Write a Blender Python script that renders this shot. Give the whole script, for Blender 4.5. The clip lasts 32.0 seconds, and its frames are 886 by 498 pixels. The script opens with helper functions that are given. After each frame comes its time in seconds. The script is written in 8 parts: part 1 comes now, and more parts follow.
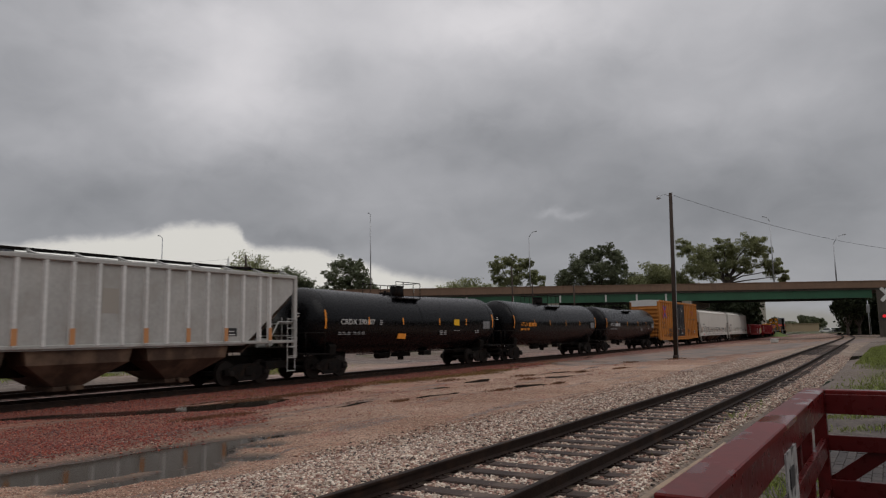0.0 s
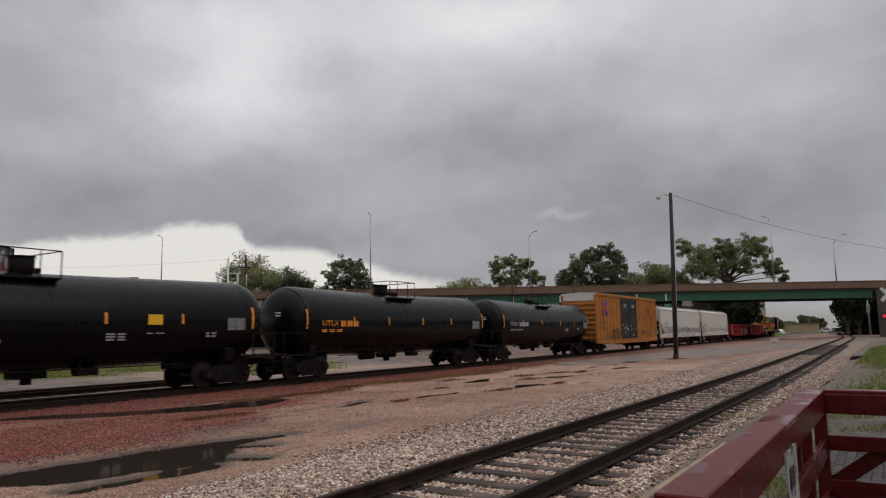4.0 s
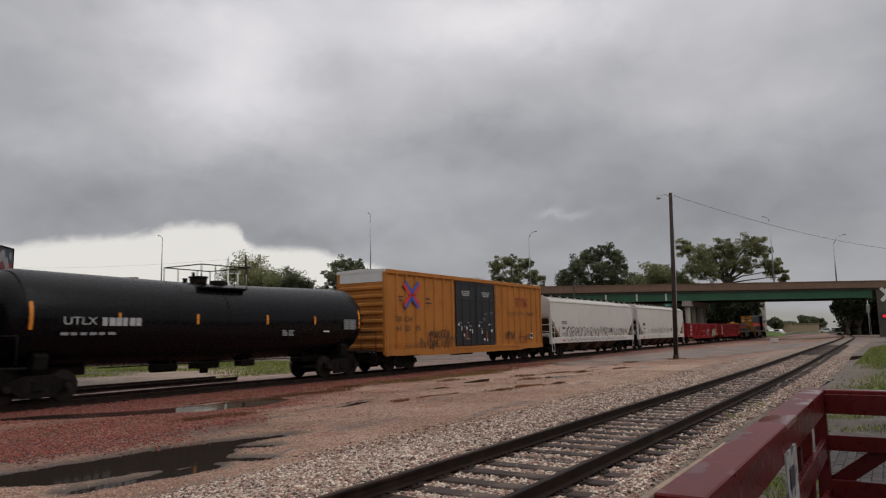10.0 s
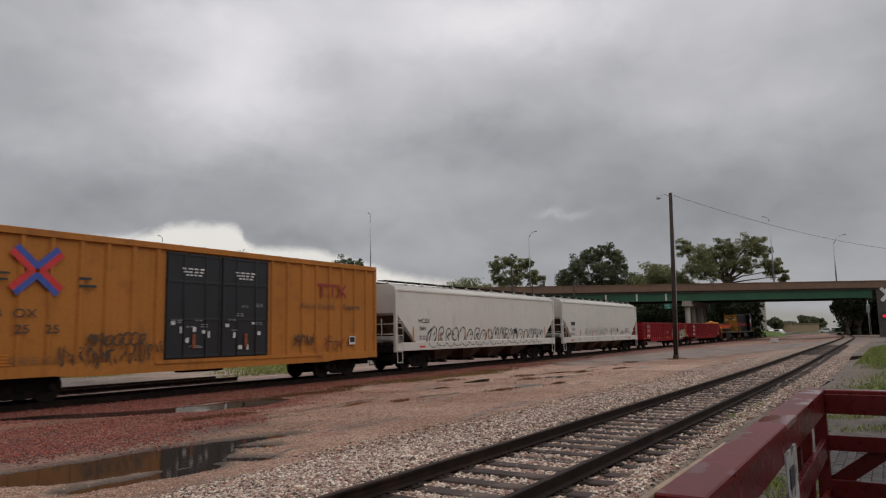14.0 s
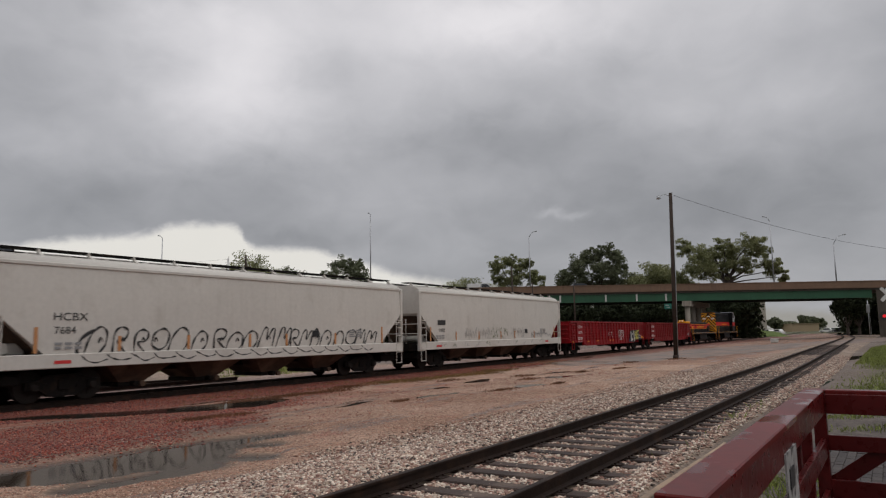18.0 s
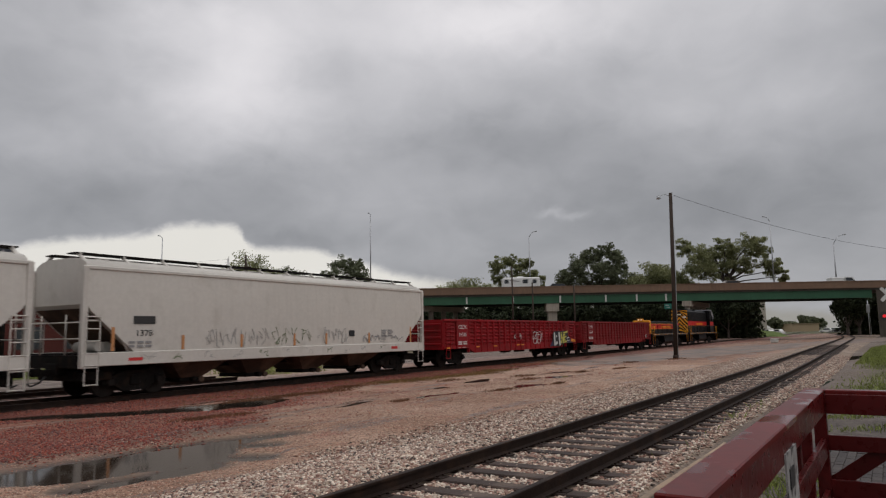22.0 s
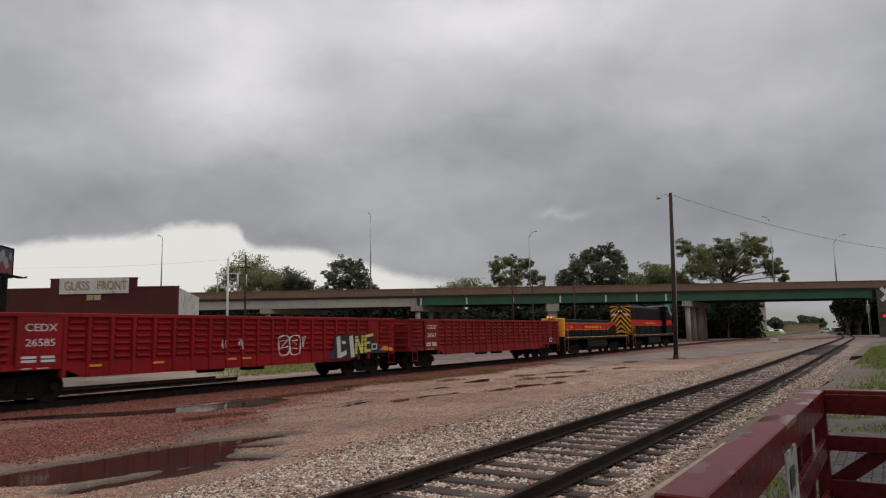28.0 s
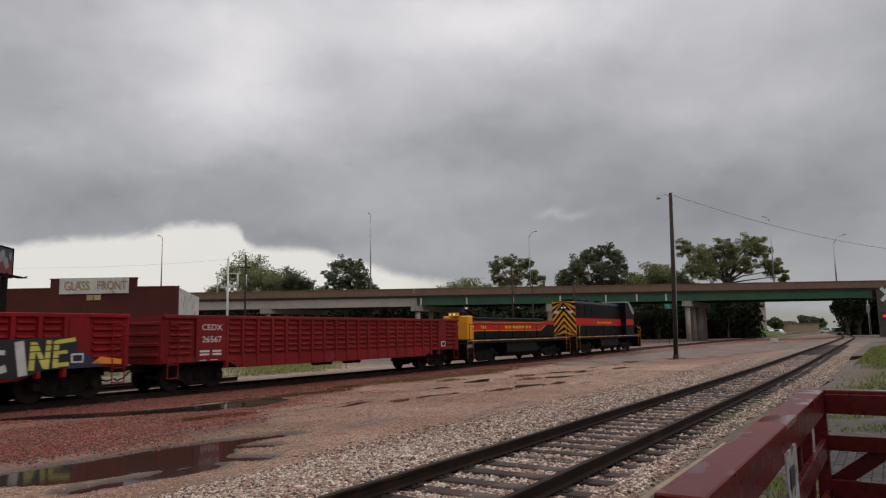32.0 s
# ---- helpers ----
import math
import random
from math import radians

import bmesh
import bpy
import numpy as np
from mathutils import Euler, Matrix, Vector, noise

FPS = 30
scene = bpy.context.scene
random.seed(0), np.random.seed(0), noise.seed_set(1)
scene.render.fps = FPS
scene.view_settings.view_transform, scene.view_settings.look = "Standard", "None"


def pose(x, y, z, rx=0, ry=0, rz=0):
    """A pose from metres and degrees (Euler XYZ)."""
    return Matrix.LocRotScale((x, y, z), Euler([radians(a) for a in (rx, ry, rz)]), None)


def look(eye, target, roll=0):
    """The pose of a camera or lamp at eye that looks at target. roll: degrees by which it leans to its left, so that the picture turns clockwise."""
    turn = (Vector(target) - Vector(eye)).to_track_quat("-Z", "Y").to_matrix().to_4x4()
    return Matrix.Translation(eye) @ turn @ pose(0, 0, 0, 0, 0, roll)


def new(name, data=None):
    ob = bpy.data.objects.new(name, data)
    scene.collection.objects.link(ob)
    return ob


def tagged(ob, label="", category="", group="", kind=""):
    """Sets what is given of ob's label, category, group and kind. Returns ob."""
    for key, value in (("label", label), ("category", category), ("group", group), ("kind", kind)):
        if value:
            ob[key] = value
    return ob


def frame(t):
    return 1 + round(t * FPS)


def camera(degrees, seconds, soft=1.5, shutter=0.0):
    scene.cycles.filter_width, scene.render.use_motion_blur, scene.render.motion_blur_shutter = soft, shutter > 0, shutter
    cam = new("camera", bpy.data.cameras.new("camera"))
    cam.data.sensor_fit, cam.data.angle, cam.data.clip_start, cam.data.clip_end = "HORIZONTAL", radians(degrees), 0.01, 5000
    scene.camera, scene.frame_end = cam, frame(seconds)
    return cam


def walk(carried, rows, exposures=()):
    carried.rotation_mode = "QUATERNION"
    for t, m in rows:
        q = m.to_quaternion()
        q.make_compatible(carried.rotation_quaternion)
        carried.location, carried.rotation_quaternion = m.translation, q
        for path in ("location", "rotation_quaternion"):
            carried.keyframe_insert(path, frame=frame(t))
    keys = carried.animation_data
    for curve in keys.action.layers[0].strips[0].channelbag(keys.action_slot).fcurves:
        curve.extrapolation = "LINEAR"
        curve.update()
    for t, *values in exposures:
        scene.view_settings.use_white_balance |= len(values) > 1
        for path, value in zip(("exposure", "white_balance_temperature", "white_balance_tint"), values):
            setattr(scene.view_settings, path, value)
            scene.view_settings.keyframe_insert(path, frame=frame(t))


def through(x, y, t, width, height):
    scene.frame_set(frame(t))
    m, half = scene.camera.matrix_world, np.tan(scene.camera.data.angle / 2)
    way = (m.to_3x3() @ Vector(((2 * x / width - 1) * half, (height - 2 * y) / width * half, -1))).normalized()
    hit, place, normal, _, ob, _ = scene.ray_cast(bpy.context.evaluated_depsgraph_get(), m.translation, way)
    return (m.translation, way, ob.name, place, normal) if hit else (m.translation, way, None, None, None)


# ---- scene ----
# ---- camera: stands still beside a wooden railing, 1.8 m above the main rails ----
YAW, PITCH = radians(32.324), radians(6.919)
EYE = Vector((0.0, 0.0, 1.791))
AHEAD = Vector((math.cos(YAW) * math.cos(PITCH), math.sin(YAW) * math.cos(PITCH), math.sin(PITCH)))
cam = camera(64.402, 32.0, soft=1.2, shutter=0.5)
walk(cam, [(0.0, look(EYE, EYE + AHEAD, -1.016)), (32.0, look(EYE, EYE + AHEAD, -1.016))], exposures=[(0.0, -0.2), (0.8, -0.1), (2.0, 0.0), (32.0, 0.0)])

# ---- world: a heavy broken overcast ----
world = bpy.data.worlds.new("sky")
scene.world = world
world.use_nodes = True


def build_sky():
    nt = world.node_tree
    nt.nodes.clear()
    N, L = nt.nodes.new, nt.links.new

    def math_node(op, a, b=None, c=None, clamp=False):
        n = N("ShaderNodeMath")
        n.operation, n.use_clamp = op, clamp
        for i, v in enumerate((a, b, c)):
            if v is None:
                continue
            if isinstance(v, (int, float)):
                n.inputs[i].default_value = v
            else:
                L(v, n.inputs[i])
        return n.outputs[0]

    co = N("ShaderNodeTexCoord").outputs["Generated"]
    sep = N("ShaderNodeSeparateXYZ")
    L(co, sep.inputs[0])
    x, y, z = sep.outputs
    az = math_node("MULTIPLY", math_node("ARCTAN2", y, x), 180 / math.pi)
    el = math_node("MULTIPLY", math_node("ARCSINE", z), 180 / math.pi)
    comb = N("ShaderNodeCombineXYZ")
    L(math_node("MULTIPLY", az, 0.068), comb.inputs[0])
    L(math_node("MULTIPLY", el, 0.105), comb.inputs[1])
    comb.inputs[2].default_value = 3.7

    def noise_node(scale, detail, rough, dist, vec):
        n = N("ShaderNodeTexNoise")
        n.inputs["Scale"].default_value, n.inputs["Detail"].default_value = scale, detail
        n.inputs["Roughness"].default_value, n.inputs["Distortion"].default_value = rough, dist
        L(vec, n.inputs["Vector"])
        return n.outputs["Fac"]

    big = noise_node(1.0, 5, 0.45, 0.5, comb.outputs[0])
    fine = noise_node(3.1, 6, 0.5, 0.4, comb.outputs[0])
    cloud = math_node("ADD", math_node("MULTIPLY", math_node("SUBTRACT", big, 0.5), 0.13), math_node("MULTIPLY", math_node("SUBTRACT", fine, 0.5), 0.13))
    # the edge of each cloud bank is frayed by the same noise
    def warp(seed, scale, amount, detail):
        shift = N("ShaderNodeVectorMath")
        shift.operation = "ADD"
        L(comb.outputs[0], shift.inputs[0])
        shift.inputs[1].default_value = (seed, seed * 0.7, seed * 1.3)
        return math_node("MULTIPLY", math_node("SUBTRACT", noise_node(scale, detail, 0.55, 0.6, shift.outputs[0]), 0.5), amount)
    azw = math_node("ADD", az, math_node("ADD", warp(11.0, 1.2, 5.0, 2), warp(23.0, 4.5, 4.0, 5)))
    elw = math_node("ADD", el, math_node("ADD", warp(37.0, 1.2, 2.4, 2), warp(51.0, 4.5, 2.2, 5)))
    total = math_node("ADD", cloud, SKY_BASE)
    for a0, e0, sa, se, amp in DARK_BANKS + BRIGHT_BANKS:
        da, de = math_node("SUBTRACT", azw, a0), math_node("SUBTRACT", elw, e0)
        q = math_node("ADD", math_node("POWER", math_node("ABSOLUTE", math_node("DIVIDE", da, sa)), 2.0),
                      math_node("POWER", math_node("ABSOLUTE", math_node("DIVIDE", de, se)), 2.0))
        total = math_node("ADD", total, math_node("MULTIPLY", math_node("EXPONENT", math_node("MULTIPLY", q, -1.0)), amp))
    # below the cloud deck's edge the bright far sky shows
    edge = N("ShaderNodeValToRGB")
    els = edge.color_ramp.elements
    for k, (a, e) in enumerate(SKY_EDGE):
        el_k = els[k] if k < 2 else els.new(1.0)
        el_k.position, el_k.color = (a + 10) / 90, (*([(e + 10) / 30] * 3), 1)
    azf = math_node("ADD", az, math_node("ADD", warp(61.0, 6.0, 1.0, 4), warp(67.0, 22.0, 0.35, 3)))
    L(math_node("DIVIDE", math_node("ADD", azf, 10.0), 90.0), edge.inputs[0])
    lim = N("ShaderNodeSeparateColor")
    L(edge.outputs[0], lim.inputs[0])
    base = math_node("SUBTRACT", math_node("MULTIPLY", lim.outputs[0], 30.0), 10.0)
    under = N("ShaderNodeMapRange")
    under.interpolation_type = "SMOOTHSTEP"
    under.inputs["From Min"].default_value, under.inputs["From Max"].default_value = -0.4, 0.5
    frayed = math_node("ADD", el, math_node("ADD", warp(71.0, 7.0, 0.8, 4), warp(79.0, 25.0, 0.2, 3)))
    L(math_node("SUBTRACT", base, frayed), under.inputs["Value"])
    dim = N("ShaderNodeMapRange")
    dim.inputs["From Min"].default_value, dim.inputs["From Max"].default_value = 25.0, 36.0
    dim.inputs["To Min"].default_value, dim.inputs["To Max"].default_value = 0.3, 0.72
    L(az, dim.inputs["Value"])
    far = math_node("ADD", dim.outputs[0], math_node("MULTIPLY", cloud, 0.25))
    total = math_node("ADD", total, math_node("MULTIPLY", under.outputs[0], math_node("SUBTRACT", far, total)))
    # an overcast sky is about three times brighter overhead than at the horizon
    rise = math_node("MULTIPLY", math_node("POWER", math_node("MAXIMUM", z, 0.0), 3.0), SKY_ZENITH)
    total = math_node("MAXIMUM", math_node("ADD", total, rise), 0.12)
    ramp = N("ShaderNodeValToRGB")
    ramp.color_ramp.elements[0].position, ramp.color_ramp.elements[0].color = 0.18, (0.963, 0.985, 1.05, 1)
    ramp.color_ramp.elements[1].position, ramp.color_ramp.elements[1].color = 0.75, (1.012, 0.985, 1.012, 1)
    mid_tone = ramp.color_ramp.elements.new(0.65)
    mid_tone.color = (1.005, 0.985, 1.02, 1)
    L(total, ramp.inputs[0])
    tint = N("ShaderNodeVectorMath")
    tint.operation = "SCALE"
    # the far sky under the deck is a warmer white
    warm = N("ShaderNodeMix")
    warm.data_type = "RGBA"
    warm.inputs[7].default_value = (1.03, 1.0, 0.935, 1)
    L(under.outputs[0], warm.inputs["Factor"])
    L(ramp.outputs[0], warm.inputs[6])
    L(warm.outputs[2], tint.inputs[0])
    L(total, tint.inputs["Scale"])
    air = N("ShaderNodeTexSky")
    air.sky_type, air.sun_disc = "NISHITA", False
    air.sun_elevation, air.sun_rotation = radians(45), radians(172)
    bg_air, bg_cloud, both, out = N("ShaderNodeBackground"), N("ShaderNodeBackground"), N("ShaderNodeAddShader"), N("ShaderNodeOutputWorld")
    L(air.outputs[0], bg_air.inputs[0])
    bg_air.inputs[1].default_value = 0.003
    L(tint.outputs[0], bg_cloud.inputs[0])
    bg_cloud.inputs[1].default_value = SKY_STRENGTH
    L(bg_air.outputs[0], both.inputs[0])
    L(bg_cloud.outputs[0], both.inputs[1])
    L(both.outputs[0], out.inputs[0])


SKY_BASE, SKY_ZENITH, SKY_STRENGTH = 0.352, 0.9, 1.0
# the lower edge of the cloud deck: azimuth, elevation
SKY_EDGE = [
    (0.3, 0.7),
    (27.0, 3.7),
    (33.5, 4.45),
    (36.7, 5.2),
    (39.9, 6.05),
    (42.6, 6.9),
    (45.3, 7.06),
    (47.4, 7.1),
    (48.0, 7.5),
    (48.5, 8.5),
    (49.6, 8.8),
    (51.7, 8.82),
    (53.8, 8.6),
    (55.3, 8.0),
    (57.7, 7.65),
    (61.3, 7.2),
    (64.8, 6.55),
    (70.9, 5.44),
]
# cloud banks: azimuth, elevation, half widths in degrees, brightness
DARK_BANKS = [
    (46.0, 7.9, 4.5, 0.8, -0.06),  # the shelf over the gap
    (40.0, 7.4, 4.0, 0.9, -0.04),
    (11.9, 9.9, 11.0, 3.0, -0.092),
    (41.3, 21.7, 3.5, 2.0, -0.084),
    (27.2, 15.5, 11.0, 2.0, -0.073),
    (54.2, 10.5, 11.0, 3.0, -0.057),
    (45.8, 12.4, 5.0, 2.0, -0.051),
    (17.7, 20.9, 3.5, 2.0, -0.046),
    (63.5, 8.5, 3.5, 3.0, -0.035),
    (2.6, 6.2, 5.0, 2.0, -0.034),
]
BRIGHT_BANKS = [
    (5.7, 13.6, 7.5, 2.0, 0.017),
    (62.4, 22.2, 3.5, 2.0, 0.035),
    (38.9, 12.5, 7.5, 6.5, 0.041),
    (43.6, 17.1, 5.0, 3.0, 0.043),
    (48.1, 19.8, 3.5, 3.0, 0.050),
    (63.8, 13.9, 7.5, 2.0, 0.073),
    (9.4, 17.0, 7.5, 2.0, 0.075),
    (52.5, 23.7, 7.5, 2.0, 0.095),
    (13.1, 24.6, 16.0, 6.5, 0.147),
    (26.9, 24.6, 7.5, 2.0, 0.167),
    (50.2, 18.2, 7.5, 4.5, 0.196),
    (41.3, 24.6, 16.0, 6.5, 0.202),
    (22.0, 9.4, 1.6, 0.35, 0.09),  # a torn wisp
]
build_sky()
# the veiled sun, high behind the camera's back
sun = new("sun", bpy.data.lights.new("sun", "SUN"))
sun.data.energy, sun.data.angle, sun.data.color = 0.5, radians(50), (1.0, 0.97, 0.93)
sun.matrix_world = look((0, 0, 45), (-6, 44, 0))


# ---- geometry helpers ----
class Geo:
    """Gathers the faces of one part."""

    def __init__(self):
        self.v, self.f, self.s = [], [], []

    def add(self, verts, faces, smooth=False):
        n = len(self.v)
        self.v.extend(verts)
        self.f.extend(tuple(i + n for i in f) for f in faces)
        self.s.extend([smooth] * len(faces))
        return self

    def box(self, x0, x1, y0, y1, z0, z1, c=0.0):
        if c <= 0:
            v = [(x, y, z) for x in (x0, x1) for y in (y0, y1) for z in (z0, z1)]
            return self.add(v, [(0, 1, 3, 2), (4, 6, 7, 5), (0, 4, 5, 1), (2, 3, 7, 6), (0, 2, 6, 4), (1, 5, 7, 3)])
        # chamfered: every corner becomes three points
        v, idx = [], {}
        for i, x in enumerate((x0, x1)):
            for j, y in enumerate((y0, y1)):
                for k, z in enumerate((z0, z1)):
                    sx, sy, sz = (c, -c)[i], (c, -c)[j], (c, -c)[k]
                    for a, p in enumerate(((x, y + sy, z + sz), (x + sx, y, z + sz), (x + sx, y + sy, z))):
                        idx[i, j, k, a] = len(v)
                        v.append(p)
        f = []
        for i in (0, 1):
            q = [idx[i, 0, 0, 0], idx[i, 1, 0, 0], idx[i, 1, 1, 0], idx[i, 0, 1, 0]]
            f.append(q if i else q[::-1])
            q = [idx[0, i, 0, 1], idx[1, i, 0, 1], idx[1, i, 1, 1], idx[0, i, 1, 1]]
            f.append(q[::-1] if i else q)
            q = [idx[0, 0, i, 2], idx[1, 0, i, 2], idx[1, 1, i, 2], idx[0, 1, i, 2]]
            f.append(q if i else q[::-1])
        for i in (0, 1):
            for j in (0, 1):
                f.append((idx[i, j, 0, 0], idx[i, j, 1, 0], idx[i, j, 1, 1], idx[i, j, 0, 1]))
                f.append((idx[i, 0, j, 0], idx[i, 1, j, 0], idx[i, 1, j, 2], idx[i, 0, j, 2]))
                f.append((idx[0, i, j, 1], idx[1, i, j, 1], idx[1, i, j, 2], idx[0, i, j, 2]))
                for k in (0, 1):
                    f.append((idx[i, j, k, 0], idx[i, j, k, 1], idx[i, j, k, 2]))
        return self.add(v, f)

    def cyl(self, p0, p1, r, n=10, r1=None, caps=True, smooth=True):
        p0, p1 = Vector(p0), Vector(p1)
        d = (p1 - p0).normalized()
        a = d.orthogonal().normalized()
        b = d.cross(a)
        r1 = r if r1 is None else r1
        v = [tuple(p + (a * math.cos(2 * math.pi * i / n) + b * math.sin(2 * math.pi * i / n)) * q) for p, q in ((p0, r), (p1, r1)) for i in range(n)]
        self.add(v, [(i, (i + 1) % n, n + (i + 1) % n, n + i) for i in range(n)], smooth)
        if caps:
            m = len(self.v) - 2 * n
            self.f.append(tuple(m + i for i in reversed(range(n))))
            self.f.append(tuple(m + n + i for i in range(n)))
            self.s.extend([False, False])
        return self

    def bar(self, p0, p1, w, h, up=(0, 0, 1)):
        """A straight square bar from p0 to p1."""
        p0, p1 = Vector(p0), Vector(p1)
        d = (p1 - p0).normalized()
        side = d.cross(Vector(up))
        side = side.normalized() if side.length > 1e-6 else d.orthogonal().normalized()
        u = side.cross(d)
        v = [tuple(p + side * a * w / 2 + u * b * h / 2) for p in (p0, p1) for a, b in ((-1, -1), (1, -1), (1, 1), (-1, 1))]
        return self.add(v, [(3, 2, 1, 0), (4, 5, 6, 7), (0, 1, 5, 4), (1, 2, 6, 5), (2, 3, 7, 6), (3, 0, 4, 7)])

    def tube(self, pts, r, n=6):
        for a, b in zip(pts, pts[1:]):
            self.cyl(a, b, r, n)
        return self

    def prism(self, outline, axis, a, b, smooth=False):
        """An outline of two coordinates, extruded along the axis from a to b."""
        def put(p, t):
            return {"x": (t, p[0], p[1]), "y": (p[0], t, p[1]), "z": (p[0], p[1], t)}[axis]
        n = len(outline)
        area = sum(p[0] * q[1] - q[0] * p[1] for p, q in zip(outline, outline[1:] + outline[:1]))
        if (area < 0) != (axis == "y"):
            outline = outline[::-1]
        v = [put(p, t) for t in (a, b) for p in outline]
        self.add(v, [(i, (i + 1) % n, n + (i + 1) % n, n + i) for i in range(n)], smooth)
        m = len(self.v) - 2 * n
        self.f.append(tuple(m + i for i in reversed(range(n))))
        self.f.append(tuple(m + n + i for i in range(n)))
        self.s.extend([False, False])
        return self

    def loft(self, rings, closed=True, caps=True, smooth=True):
        """Rings of equally many points, joined one after another."""
        n = len(rings[0])
        v = [tuple(p) for ring in rings for p in ring]
        f = []
        for r in range(len(rings) - 1):
            for i in range(n if closed else n - 1):
                j = (i + 1) % n
                f.append((r * n + i, r * n + j, (r + 1) * n + j, (r + 1) * n + i))
        self.add(v, f, smooth)
        if caps:
            m = len(self.v) - len(v)
            self.f.append(tuple(m + i for i in reversed(range(n))))
            self.f.append(tuple(m + (len(rings) - 1) * n + i for i in range(n)))
            self.s.extend([False, False])
        return self


def mesh_of(name, geo, mat, flip=False):
    me = bpy.data.meshes.new(name)
    me.from_pydata(geo.v, [], geo.f)
    me.polygons.foreach_set("use_smooth", geo.s)
    if mat:
        me.materials.append(mat)
    bm = bmesh.new()
    bm.from_mesh(me)
    bmesh.ops.recalc_face_normals(bm, faces=bm.faces)
    bm.to_mesh(me)
    bm.free()
    me.update()
    return me


def part(name, geo, mat, parent=None, label="", at=None):
    me = geo if isinstance(geo, bpy.types.Mesh) else mesh_of(name, geo, mat)
    ob = new(name, me)
    if parent:
        ob.parent = parent
    if at:
        ob.matrix_basis = at if isinstance(at, Matrix) else Matrix.Translation(at)
    if label:
        ob["label"] = label
    return ob


def thing(name, label, category, group="", kind="", at=None):
    ob = tagged(new(name), label, category, group, kind)
    ob.empty_display_size = 0.3
    if at:
        ob.matrix_basis = at if isinstance(at, Matrix) else Matrix.Translation(at)
    return ob


def letters(name, words, size, mat, parent, m, label="", align="CENTER", depth=0.002, squeeze=1.0):
    cu = bpy.data.curves.new(name, "FONT")
    cu.body, cu.size, cu.align_x, cu.align_y, cu.extrude = words, size, align, "CENTER", depth
    cu.resolution_u = 3
    ob = new(name, cu)
    dg = bpy.context.evaluated_depsgraph_get()
    me = bpy.data.meshes.new_from_object(ob.evaluated_get(dg))
    bpy.data.objects.remove(ob)
    me.transform(Matrix.Diagonal((squeeze, 1, 1, 1)))
    me.materials.clear()
    me.materials.append(mat)
    ob = new(name, me)
    ob.parent = parent
    ob.matrix_basis = m
    if label:
        ob["label"] = label
    return ob


# upright lettering on the side that faces the camera (-y), read from there
FACING = pose(0, 0, 0, 90, 0, 0)


